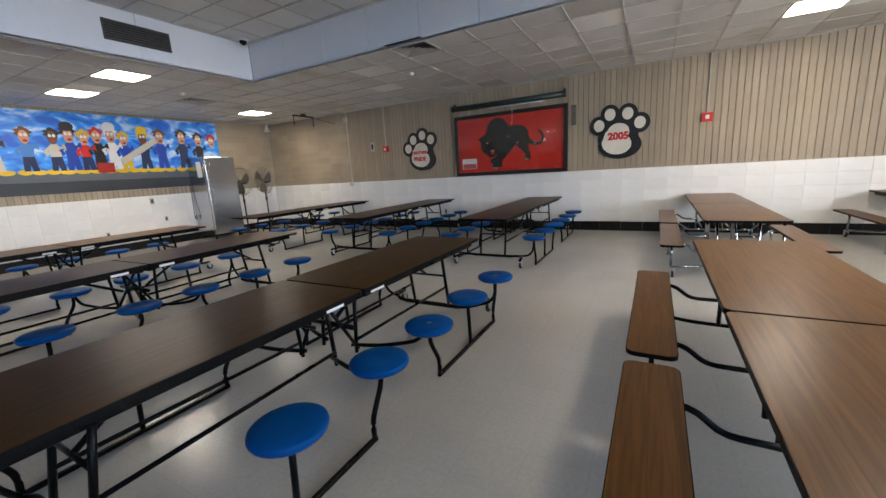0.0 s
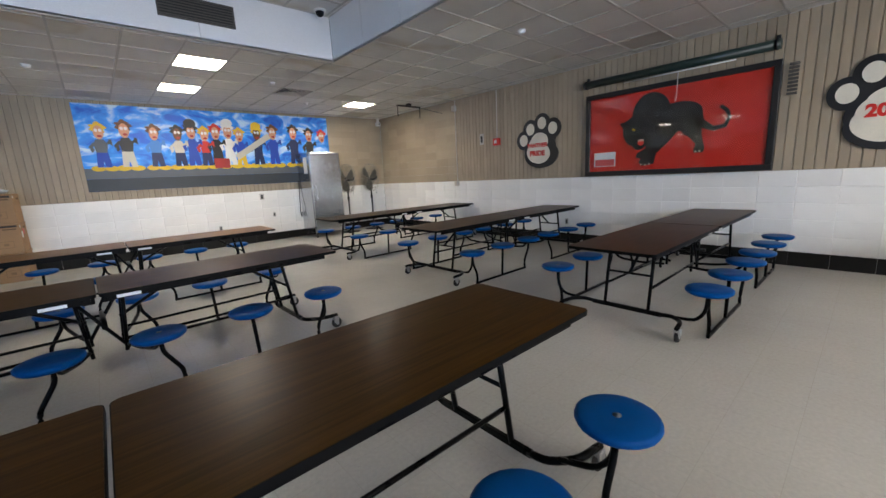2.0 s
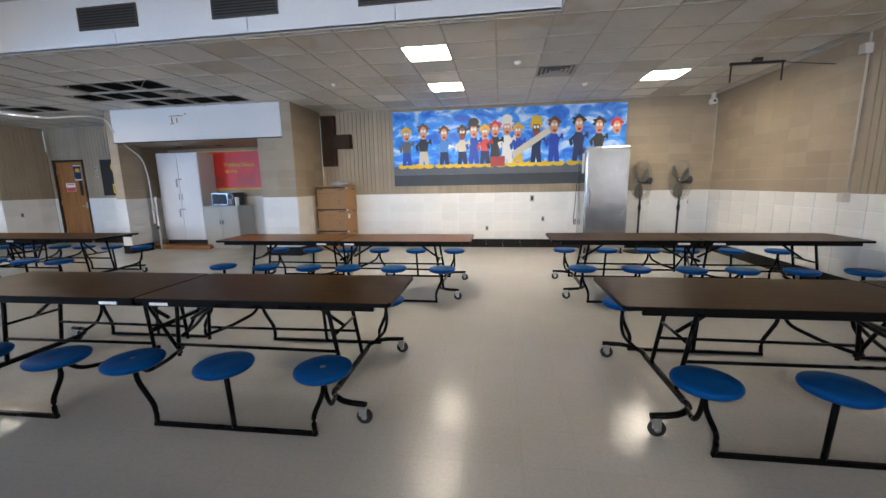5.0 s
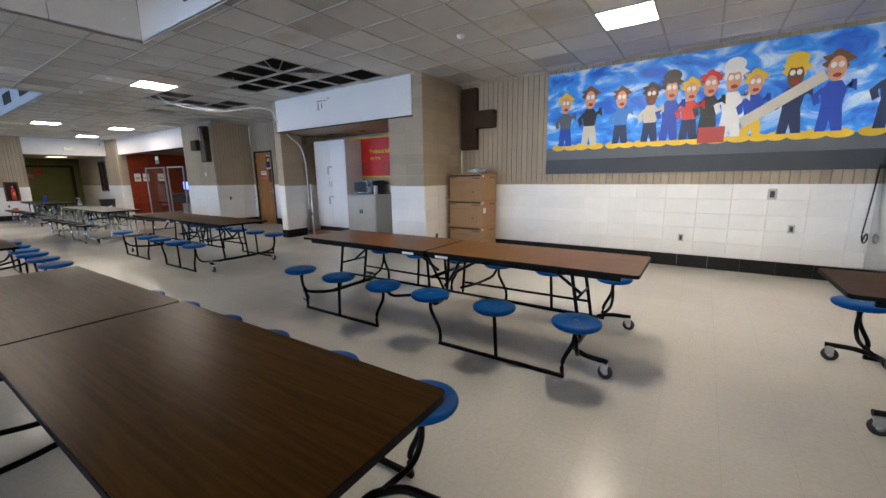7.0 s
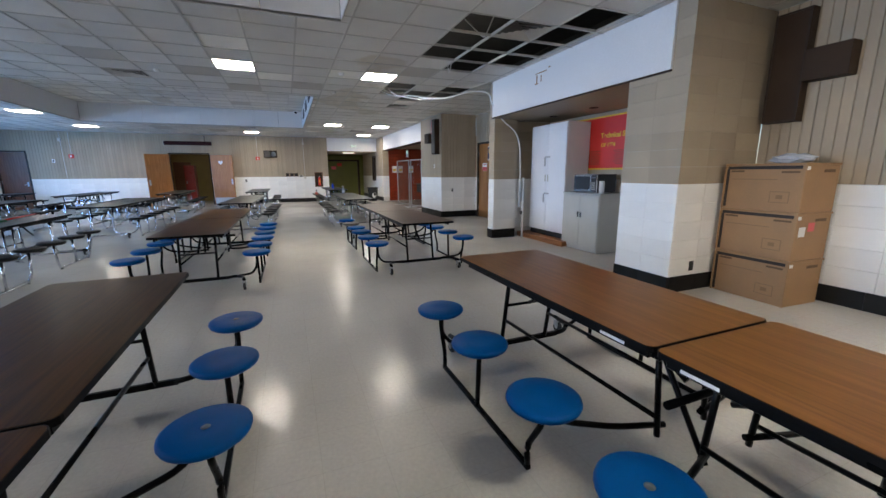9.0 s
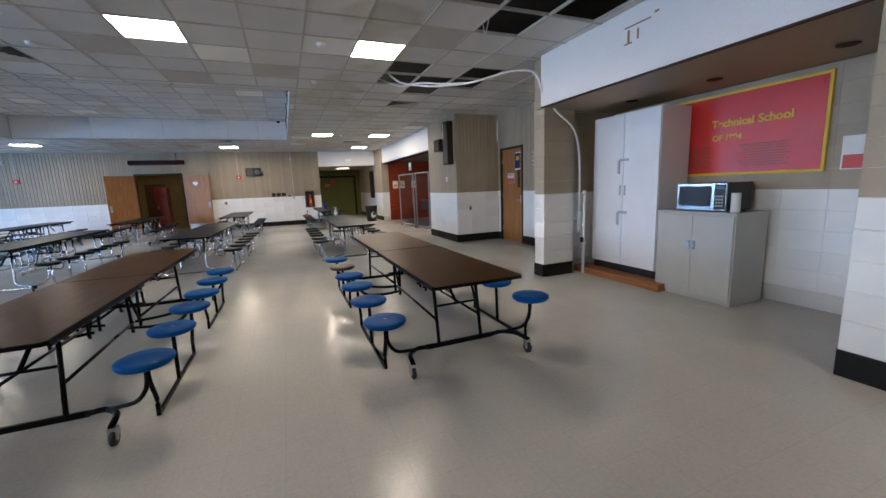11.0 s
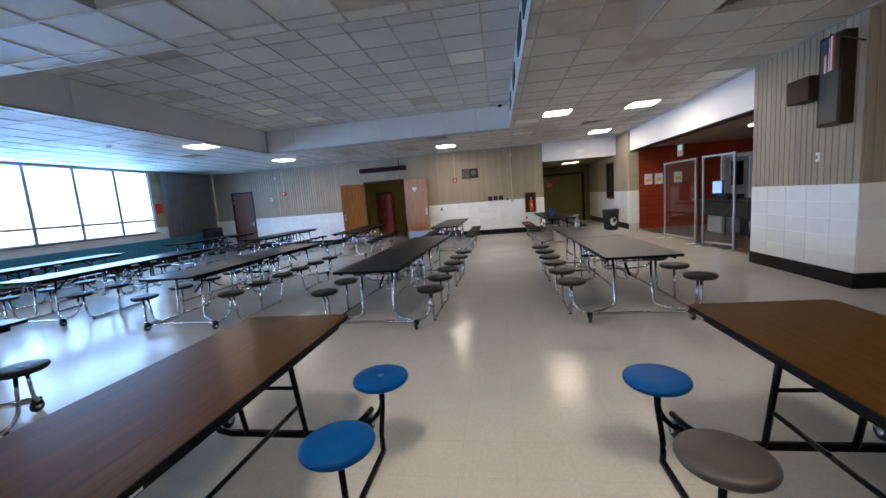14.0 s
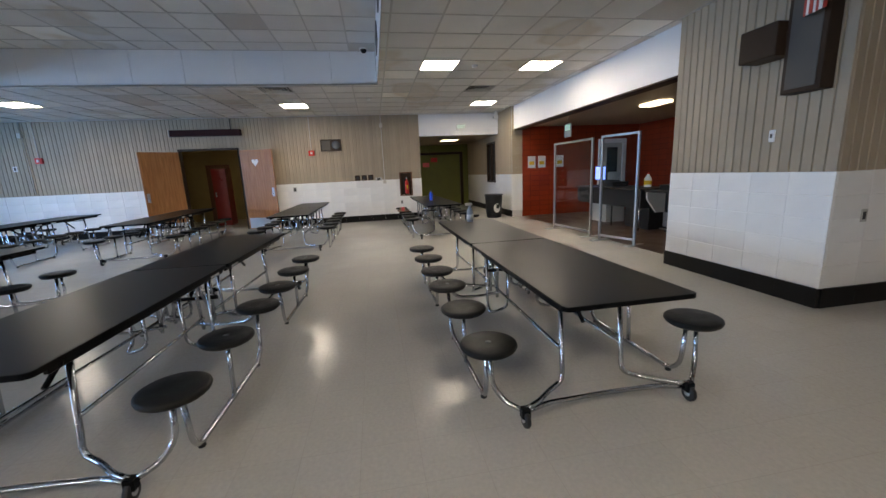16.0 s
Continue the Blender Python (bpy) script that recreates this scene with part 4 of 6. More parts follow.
bench2 = bench_table("tan woodgrain bench table with plank seats, chrome frame", "tan_top", M["chrome"])
bench2.matrix_world = pose(5.19, -1.72, 0, 0, 0, -0.4)
copy_thing(bench2, pose(5.18, -4.25, 0, 0, 0, 0.5))


# ---------------------------------------------------------------- doors
def door_handle(o, parent, x, y, z, s):
    h = part("door_handle", B(x - 0.03, y - 0.005, z - 0.10, x + 0.03, y + 0.005, z + 0.06, 0.003), M["zinc"], parent, "satin metal lever handle")
    part("lever", T([(x, y, z), (x, y - 0.05 * s, z), (x + 0.11, y - 0.055 * s, z - 0.005)], 0.009, 8, 0.02), M["zinc"], h)


def slab_door(name, label, axis, plane, u0, u1, h, leaf_mat, face, handle_u, window=False, at_depth=0.03):
    """A closed flush door with its frame in a wall opening."""
    f = wall_place(axis, plane, face)
    o = tagged(new(name), label, "door", kind="structure")

    def cub(n, u_a, d_a, z_a, u_b, d_b, z_b, m, par=None, bev=0.003, lab=""):
        a, b = f(u_a, d_a, z_a), f(u_b, d_b, z_b)
        return part(n, B(*a, *b, bev), m, par or o, lab)

    leaf = cub("door_leaf", u0 + 0.055, at_depth, 0.008, u1 - 0.055, at_depth + 0.045, h - 0.055, leaf_mat)
    cub("jamb", u0, -0.012, 0, u0 + 0.05, 0.16, h, M["bronze"])
    cub("jamb", u1 - 0.05, -0.012, 0, u1, 0.16, h, M["bronze"])
    cub("head", u0 + 0.0505, -0.012, h - 0.05, u1 - 0.0505, 0.16, h, M["bronze"])
    cub("lock_plate", handle_u - 0.03, at_depth - 0.006, 0.98, handle_u + 0.03, at_depth - 0.0005, 1.16, M["zinc"], leaf)
    lv = [f(handle_u, at_depth - 0.003, 1.05), f(handle_u, at_depth - 0.05, 1.05), f(handle_u + (0.11 if handle_u < (u0 + u1) / 2 else -0.11), at_depth - 0.052, 1.045)]
    part("lever", T(lv, 0.009, 8, 0.02), M["zinc"], leaf, "satin metal lever")
    if window:
        cub("window_slot", window - 0.05, at_depth - 0.004, 1.35, window + 0.05, at_depth - 0.0005, 1.95, M["black"], leaf, 0.0, "narrow dark vision panel")
    for z in (0.25, 1.1, 1.95):
        hu = u0 + 0.055 if handle_u > (u0 + u1) / 2 else u1 - 0.055
        cub("hinge", hu - 0.008, at_depth - 0.008, z, hu + 0.008, at_depth, z + 0.11, M["zinc"], None, 0.001)
    return o


d1 = slab_door("door_1", "closed oak veneer door with posters and dark frame", "x", 10.58, -9.94, -8.92, 2.34, M["door_oak"], -1, -9.05, window=-9.14)
slab_door("door_2", "closed reddish brown wooden door in the west wall", "y", X_W, -5.83, -4.86, 2.40, M["door_dark"], 1, -5.00)
slab_door("door_3", "closed dark brown metal door in the east wall", "y", X_E, -6.05, -5.08, 2.40, M["bronze"], -1, -5.2)
_p = thing("sheet_notice", "white printed notice with pink lower half on oak door", "notice", (-9.48, 10.604, 1.58), "printed notices")
part("paper", B(-0.155, -0.003, -0.12, 0.155, 0.0, 0.12), M["paper"], _p)
part("pink_print", B(-0.15, -0.0042, -0.115, 0.15, -0.0032, 0.0), M["pink"], _p)
part("heading", B(-0.11, -0.0042, 0.07, 0.11, -0.0032, 0.095), M["pink"], _p)
_p = thing("door_poster", "curling dark poster with white border on oak door", "poster", (-9.18, 10.604, 1.98), rz=0)
part("paper", B(-0.12, -0.003, -0.21, 0.12, 0.0, 0.21), M["paper"], _p)
part("dark_picture", B(-0.115, -0.0045, -0.17, 0.115, -0.0033, 0.185), M["navy"], _p)
part("gold_print", B(-0.06, -0.0058, 0.02, 0.07, -0.0048, 0.12), M["gold"], _p)


def open_leaf(label, hinge, free, m, heart=False):
    hx, hy = hinge
    fx, fy = free
    ang = math.degrees(math.atan2(fy - hy, fx - hx))
    w = math.hypot(fx - hx, fy - hy)
    o = thing("door_leaf", label, "door", (hx, hy, 0), rz=ang)
    lf = part("leaf", B(0.0, -0.022, 0.01, w, 0.022, 2.30, 0.003), m, o)
    for sy in (1, -1):
        part("push_plate", B(w - 0.12, sy * 0.0235, 0.95, w - 0.05, sy * 0.026, 1.20, 0.001), M["zinc"], o)
        part("knob", L([(0.012, 0.0), (0.012, 0.03), (0.028, 0.04), (0.028, 0.06), (0.0, 0.068)], 14, (w - 0.085, sy * 0.026, 1.02), "y") if sy > 0 else L([(0.012, 0.0), (0.012, -0.03), (0.028, -0.04), (0.028, -0.06), (0.0, -0.068)], 14, (w - 0.085, sy * 0.026, 1.02), "y"), M["zinc"], o)
        part("kick_plate", B(0.04, sy * 0.0228, 0.03, w - 0.04, sy * 0.0245, 0.33), M["zinc"], o, "worn metal kick plate")
    if heart:
        pts = [(16 * math.sin(a) ** 3 * 0.006 + w * 0.45, (13 * math.cos(a) - 5 * math.cos(2 * a) - 2 * math.cos(3 * a) - math.cos(4 * a)) * 0.007 + 1.95) for a in (2 * math.pi * k / 28 for k in range(28))]
        for sy in (1, -1):
            part("heart_cutout", plate(pts, "y", sy * 0.0228, sy * 0.002), M["paper"], o, "white paper heart")
    return o


open_leaf("open oak door leaf swung into the room", (-19.60, -0.02), (-19.08, -0.80), M["door_oak"])
open_leaf("open pinkish oak door leaf with white paper heart", (-19.60, 1.60), (-19.42, 2.52), M["door_oak"], heart=True)
_f = tagged(new("door_frame_double"), "dark frame of the open double doorway", "door frame", kind="structure")
part("jamb", B(X_W - 0.15, -0.04, 0, X_W + 0.012, 0.005, 2.38), M["bronze"], _f)
part("jamb", B(X_W - 0.15, 1.535, 0, X_W + 0.012, 1.58, 2.38), M["bronze"], _f)
part("head", B(X_W - 0.15, 0.0055, 2.33, X_W + 0.012, 1.5345, 2.38), M["bronze"], _f)
_l = thing("locker", "tall red metal locker beyond the double doors", "locker", (-21.35, 0.40, 0))
part("body", B(-0.25, -0.22, 0.0, 0.25, 0.22, 1.85, 0.006), M["locker_red"], _l)
part("door", B(0.251, -0.20, 0.08, 0.262, 0.20, 1.80, 0.003), M["locker_red"], _l)
part("handle", B(0.263, -0.16, 0.95, 0.275, -0.13, 1.10, 0.003), M["zinc"], _l)
_l = thing("door_leaf", "brown wooden door beyond the double doorway", "door", (-22.94, -0.25, 0))
part("leaf", B(-0.02, -0.40, 0.01, 0.02, 0.40, 2.05, 0.003), M["door_dark"], _l)

# ---------------------------------------------------------------- windows, curtain, convector
for _k, (_a, _b) in enumerate(WINDOWS):
    w = tagged(new("window_%d" % (_k + 1)), "large aluminium window with four tall panes, bright daylight", "window", kind="structure")
    n = 4
    for i in range(n + 1):
        x = _a + (_b - _a) * i / n
        part("mullion", B(x - 0.045, Y_S - 0.12, 1.14, x + 0.045, Y_S - 0.04, 3.13, 0.003), M["alu"], w)
    for z0, z1 in ((1.10, 1.14), (1.50, 1.56), (3.13, 3.16)):
        part("rail", B(_a, Y_S - 0.118, z0, _b, Y_S - 0.042, z1, 0.003), M["alu"], w)
    for i in range(n):
        x0, x1 = _a + (_b - _a) * i / n + 0.047, _a + (_b - _a) * (i + 1) / n - 0.047
        for z0, z1 in ((1.142, 1.498), (1.562, 3.128)):
            pane = part("pane", B(x0, Y_S - 0.083, z0, x1, Y_S - 0.079, z1), M["glass"], w)
            pane.visible_shadow = False
    part("window_sill", B(_a - 0.04, Y_S - 0.03, 1.075, _b + 0.04, Y_S + 0.08, 1.10, 0.006), M["bronze"], w)
structure("backdrop_sky", B(-40, -30.2, -2, 30, -30, 25), emitter("bright_overcast_sky", (0.80, 0.90, 1.0), 3.0), "bright overcast sky outside the windows", "sky")
structure("ground_outside", B(-40, -30, -0.3, 30, -6.95, -0.25), M["quarry"], "ground outside the windows", "ground")


def curtain(x0, x1, y, z0, z1):
    bm = bmesh.new()
    n = 60
    for z in (z0, z1):
        for i in range(n + 1):
            bm.verts.new((x0 + (x1 - x0) * i / n, y + 0.05 * math.sin(i * 1.25) + 0.012 * math.sin(i * 0.37), z))
    bm.verts.ensure_lookup_table()
    for i in range(n):
        f = bm.faces.new((bm.verts[i], bm.verts[i + 1], bm.verts[n + 2 + i], bm.verts[n + 1 + i]))
        f.smooth = True
    bmesh.ops.solidify(bm, geom=bm.faces[:], thickness=0.006)
    o = thing("curtain", "long drawn grey pleated curtain beside the window", "curtain", (0, 0, 0))
    part("cloth", bm, M["curtain"], o)
    part("rail", T([(x0 - 0.05, y, z1 + 0.03), (x1 + 0.05, y, z1 + 0.03)], 0.015), M["alu"], o)


curtain(-19.35, -17.0, Y_S + 0.12, 0.75, 3.12)
_c = thing("convector_cover", "long teal painted metal heater cover under the windows", "heater", (0, 0, 0))
for _i in range(14):
    _x = -19.5 + _i * 1.0
    part("panel", B(_x + 0.003, Y_S + 0.02, 0.19, _x + 0.997, Y_S + 0.26, 0.86, 0.006), M["teal"], _c)
part("plinth", B(-19.5, Y_S + 0.05, 0.0, -5.5, Y_S + 0.24, 0.188), M["base"], _c)

# ---------------------------------------------------------------- pictures on the walls
def figure(o, x, z, h, coat, legs, hair, skin=True, hat=None):
    """One painted figure of the mural as plain flat shapes."""
    y = -0.022
    k = h
    rr = lambda pts, m, d: part("painted_shape", plate([(x + u * k, z + v * k) for u, v in pts], "y", y - d, -0.0012), M[m], o)
    rr(oval(-0.11, 0.045, 0.12, 0.06, 14), "gold", 0.000)
    rr(oval(0.12, 0.04, 0.13, 0.055, 14), "gold", 0.0015)
    rr([(-0.12, 0.07), (-0.02, 0.07), (0.0, 0.20), (0.03, 0.07), (0.13, 0.07), (0.09, 0.44), (-0.09, 0.44)], legs, 0.003)
    rr([(-0.09, 0.38), (0.09, 0.38), (0.12, 0.56), (0.06, 0.66), (-0.06, 0.66), (-0.12, 0.56)], coat, 0.0045)
    rr([(-0.11, 0.60), (-0.20, 0.50), (-0.16, 0.38), (-0.11, 0.42), (-0.13, 0.50), (-0.06, 0.56)], coat, 0.006)
    rr([(0.11, 0.60), (0.20, 0.52), (0.19, 0.66), (0.14, 0.66), (0.14, 0.56), (0.06, 0.54)], coat, 0.0075)
    rr([(0.06 * math.cos(q) * (2.2 + 0.5 * math.cos(7 * q)) , 0.90 + 0.045 * math.sin(q) * (2.4 + 0.5 * math.sin(5 * q))) for q in (2 * math.pi * i / 26 for i in range(26))], hair, 0.009)
    rr(oval(0.0, 0.80, 0.085, 0.145, 18), "skin" if skin else "brownp", 0.0105)
    rr(oval(-0.034, 0.845, 0.028, 0.036, 12), "paper", 0.012)
    rr(oval(0.034, 0.845, 0.028, 0.036, 12), "paper", 0.0135)
    rr(oval(0.01, 0.725, 0.04, 0.026, 12), "locker_red", 0.012)
    if hat:
        rr(oval(0.0, 1.0, 0.12, 0.10, 16), hat, 0.015)


mural = thing("mural", "long painted mural on blue cloudy sky with plain figures", "mural", (0, Y_N, 0))
part("board", B(0.14, -0.020, 1.451, 5.28, 0.0, 3.135), M["skyp"], mural, "blue cloud-painted board")
part("ground_band", B(0.14, -0.0225, 1.70, 5.28, -0.0205, 1.90), M["ground_grey"], mural, "grey painted ground")
part("ground_band", B(0.14, -0.0225, 1.452, 5.28, -0.0205, 1.699), M["ground_dark"], mural, "charcoal painted kerb")
FIG = [(0.46, 0.92, "ground_grey", "bluep", "gold", None), (0.86, 0.98, "black", "cream", "brownp", None), (1.34, 0.92, "lightblue", "navy", "brownp", None), (1.76, 0.92, "cream", "navy", "black", None),
       (2.02, 0.98, "bluep", "bluep", "black", "black"), (2.27, 0.92, "red", "navy", "gold", None), (2.50, 0.98, "black", "black", "red", None), (2.76, 1.02, "white", "white", "white", "white"),
       (3.00, 0.92, "bluep", "gold", "gold", None), (3.40, 0.98, "navy", "navy", "gold", "gold"), (3.78, 1.02, "bluep", "bluep", "brownp", None), (4.30, 1.04, "navy", "navy", "black", None), (4.72, 0.98, "black", "navy", "black", None), (5.08, 0.95, "skyp", "skyp", "red", None)]
for _x, _h, _c, _l, _hr, _ht in FIG:
    figure(mural, _x, 1.86, _h, _c, _l, _hr, skin=_x not in (1.76, 3.40), hat=_ht)
part("painted_shape", plate([(2.86, 2.16), (3.66, 2.68), (3.72, 2.56), (2.92, 2.04)], "y", -0.040, -0.0015), M["cream"], mural, "painted plank")
part("painted_shape", plate([(2.40, 1.86), (2.72, 1.86), (2.72, 2.08), (2.40, 2.08)], "y", -0.042, -0.0015), M["locker_red"], mural, "painted red box")

sign = thing("framed_mural", "large red picture in black frame with plain black shape", "picture", (X_E, 0, 0))
part("board", B(-0.05, 0.89, 1.36, -0.012, 3.37, 2.59), M["red"], sign, "bright red painted board")
for a in ((0.81, 1.28, 3.45, 1.36), (0.81, 2.59, 3.45, 2.67), (0.81, 1.361, 0.89, 2.589), (3.37, 1.361, 3.45, 2.589)):
    part("frame", B(-0.085, a[0], a[1], -0.001, a[2], a[3], 0.006), M["black"], sign, "black wooden frame")
_n = [0]


def blot(pts, m="black"):
    _n[0] += 1
    part("painted_shape", plate(pts, "x", -0.0505 - 0.0022 * (_n[0] % 7), -0.002), M[m], sign)


def YZ(u, v):
    """Picture-wide fractions to the wall: u from the north edge, v from the top."""
    return 3.37 - u * 2.48, 2.59 - v * 1.23


def ov(u, v, ru, rv, tilt=0.0):
    c = YZ(u, v)
    return oval(c[0], c[1], ru * 2.48, rv * 1.23, 22, tilt)


blot(ov(0.405, 0.29, 0.115, 0.26)), blot(ov(0.545, 0.38, 0.15, 0.18, -0.15)), blot(ov(0.305, 0.49, 0.072, 0.19)), blot(ov(0.635, 0.45, 0.065, 0.18))
blot(ov(0.40, 0.52, 0.085, 0.18)), blot(ov(0.34, 0.62, 0.052, 0.12))
blot([YZ(*p) for p in ((0.205, 0.37), (0.24, 0.36), (0.27, 0.33), (0.27, 0.46), (0.23, 0.44))])
blot([YZ(*p) for p in ((0.38, 0.55), (0.46, 0.60), (0.45, 0.78), (0.435, 0.93), (0.36, 0.95), (0.34, 0.90), (0.38, 0.76))])
blot([YZ(*p) for p in ((0.44, 0.48), (0.58, 0.52), (0.52, 0.66), (0.46, 0.78), (0.37, 0.86), (0.32, 0.84), (0.33, 0.78), (0.42, 0.68))])
blot([YZ(*p) for p in ((0.59, 0.46), (0.69, 0.46), (0.695, 0.62), (0.715, 0.78), (0.705, 0.83), (0.655, 0.82), (0.665, 0.72), (0.62, 0.62))])
blot([YZ(*p) for p in ((0.62, 0.30), (0.69, 0.42), (0.75, 0.53), (0.80, 0.52), (0.815, 0.44), (0.80, 0.38), (0.77, 0.33), (0.785, 0.30), (0.82, 0.36), (0.835, 0.45), (0.815, 0.56), (0.75, 0.59), (0.67, 0.52))])
part("painted_shape", plate(ov(0.352, 0.645, 0.020, 0.040), "x", -0.0672, -0.0012), M["red"], sign, "painted open red mouth")
for _u in (0.338, 0.352, 0.366):
    part("painted_shape", plate([YZ(*p) for p in ((_u - 0.005, 0.605), (_u + 0.005, 0.605), (_u, 0.64))], "x", -0.0688, -0.0008), M["cream"], sign)
for _u, _v in ((0.36, 0.93), (0.385, 0.94), (0.41, 0.93), (0.67, 0.81), (0.69, 0.81)):
    part("painted_shape", plate(ov(_u, _v, 0.006, 0.012), "x", -0.0688, -0.0008), M["cream"], sign)
part("painted_shape", plate(ov(0.302, 0.47, 0.010, 0.012), "x", -0.0672, -0.0012), M["gold"], sign, "painted amber eye")
part("small_notice", B(-0.072, 2.90, 1.44, -0.070, 3.28, 1.68), M["paper"], sign, "white notice with pink lower half")
part("notice_print", B(-0.0735, 2.92, 1.45, -0.0722, 3.26, 1.56), M["pink"], sign)
part("glazing", B(-0.0805, 0.892, 1.362, -0.078, 3.368, 2.588), M["glass"], sign, "clear reflecting glazing").visible_shadow = False

scr = thing("projection_screen", "rolled dark green projection screen case with pull cord", "screen", (X_E, 0, 0))
part("case", T([(-0.09, 0.84, 2.85), (-0.09, 3.48, 2.85)], 0.062, 14), mat("dark_green_case", (0.012, 0.028, 0.024), 0.35), scr)
for _y in (0.88, 3.44):
    part("end_cap", L([(0.0, -0.012), (0.07, -0.012), (0.07, 0.012), (0.0, 0.012)], 14, (-0.09, _y, 2.85), "y"), M["black"], scr)
    part("bracket", B(-0.05, _y - 0.02, 2.88, -0.0005, _y + 0.02, 2.97, 0.003), M["black"], scr)
part("bottom_bar", T([(-0.09, 1.3, 2.771), (-0.09, 2.8, 2.771)], 0.009), M["pvc"], scr)
part("pull_cord", T([(-0.09, 2.0, 2.763), (-0.10, 2.0, 2.40), (-0.10, 2.012, 2.35), (-0.10, 2.02, 2.41)], 0.004, 6), M["pvc"], scr)
_s = thing("wall_grille", "small grey louvre beside the framed picture", "air grille", (X_E, 0.70, 2.42))
for _k in range(9):
    part("slat", B(-0.03, -0.05, -0.20 + _k * 0.045, -0.001, 0.05, -0.17 + _k * 0.045, 0.003), M["grille"], _s)


def paw(name, label, yc, zc, toes, words):
    """A paw-shaped painted board: four toes, a broad heel, cream pads. toes: along, up."""
    o = thing(name, label, "wall sign", (X_E, yc, zc), "paw signs")
    lobes = [(u, v, 0.178, 0.190) for u, v in toes] + [(-0.01, 0.06, 0.36, 0.25), (0.0, -0.14, 0.37, 0.30), (-0.03, -0.27, 0.395, 0.27)]
    for i, (u, v, ru, rv) in enumerate(lobes):
        part("board", plate(oval(u, v, ru, rv, 30), "x", -0.020 - 0.0011 * i, 0.018), M["black"], o)
    for u, v in toes:
        part("toe_pad", plate(oval(u, v, 0.100, 0.115, 22), "x", -0.0290, 0.0015), M["cream_pad"], o, "cream painted toe pad")
    for k, (u, v, ru, rv, tilt) in enumerate(((0.0, -0.015, 0.20, 0.17, 0.0), (0.03, -0.24, 0.275, 0.21, 0.15), (0.045, -0.12, 0.225, 0.20, 0.0))):
        part("palm_pad", plate(oval(u, v, ru, rv, 30, tilt), "x", -0.0290 - 0.0006 * k, 0.0015), M["cream_pad"], o, "cream painted palm pad")
    for w, dz, size, dy in words:
        text_part("lettering", w, size, M["red"], o, FACE_W(-0.0325, dy, dz), "red hand-painted letters", 0.05)
    return o


paw("paw_sign", "black and white paw sign lettered 2005 in red", -0.16, 2.01, ((0.36, 0.13), (0.16, 0.33), (-0.16, 0.32), (-0.38, 0.13)), [("2005", -0.10, 0.19, 0.0)])
paw("paw_sign", "black and white paw sign with red painted motto", 4.46, 2.02, ((0.38, 0.03), (0.215, 0.235), (-0.055, 0.33), (-0.30, 0.213)), [("PANTHER", -0.09, 0.105, 0.05), ("PRIDE", -0.25, 0.135, 0.05)])

banner = thing("wall_plaque", "red and gold framed school plaque in the alcove", "plaque", (-4.26, 10.42, 1.95))
part("board", B(-0.93, -0.03, -0.47, 0.93, -0.001, 0.45, 0.003), M["red"], banner)
for a in ((-0.96, 0.45, 0.96, 0.48), (-0.96, -0.50, 0.96, -0.47), (-0.96, -0.469, -0.931, 0.449), (0.931, -0.469, 0.96, 0.449)):
    part("frame", B(a[0], -0.035, a[1], a[2], -0.001, a[3], 0.003), M["gold"], banner, "gold frame")
text_part("lettering", "Technical School", 0.125, M["gold"], banner, FACE_S(0.24, -0.033, 0.12), "gold letters")
text_part("lettering", "OF 1994", 0.095, M["gold"], banner, FACE_S(0.0, -0.033, -0.05), "gold letters")
for _k in range(9):
    for _s in (-1, 1):
        part("name_line", B(_s * 0.42 - 0.28 + 0.03 * (_k % 3), -0.0325, -0.16 - 0.03 * _k, _s * 0.42 + 0.24 - 0.04 * (_k % 2), -0.0305, -0.15 - 0.03 * _k), M["brownp"], banner)
_p = thing("sheet_notice", "white printed notice with pink lower half in alcove", "notice", (-3.02, 10.42, 1.62), "printed notices")
part("paper", B(-0.17, -0.003, -0.16, 0.17, -0.0005, 0.16), M["paper"], _p)
part("pink_print", B(-0.155, -0.0045, -0.15, 0.155, -0.0032, -0.02), M["pink"], _p)

poster = thing("menu_poster", "black poster with yellow block letters and box pictures", "poster", (-7.75, 10.578, 1.83))
part("sheet", B(-0.62, -0.012, -0.49, 0.62, -0.001, 0.49), M["black"], poster)
text_part("lettering", "CHO", 0.31, M["gold"], poster, FACE_S(0.06, -0.0145, 0.27), "yellow block letters", 0.05)
text_part("lettering", "MAT", 0.29, M["gold"], poster, FACE_S(0.12, -0.0145, -0.02), "yellow block letters", 0.05)
for _k in range(3):
    _b = part("box_picture", B(-0.30 + _k * 0.24, -0.0155, -0.43, -0.09 + _k * 0.24, -0.0125, -0.18), M["gold"], poster, "yellow box outline")
    part("box_inside", B(-0.26 + _k * 0.24, -0.0175, -0.39, -0.13 + _k * 0.24, -0.016, -0.22), M["black"] if _k % 2 else M["brownp"], _b)

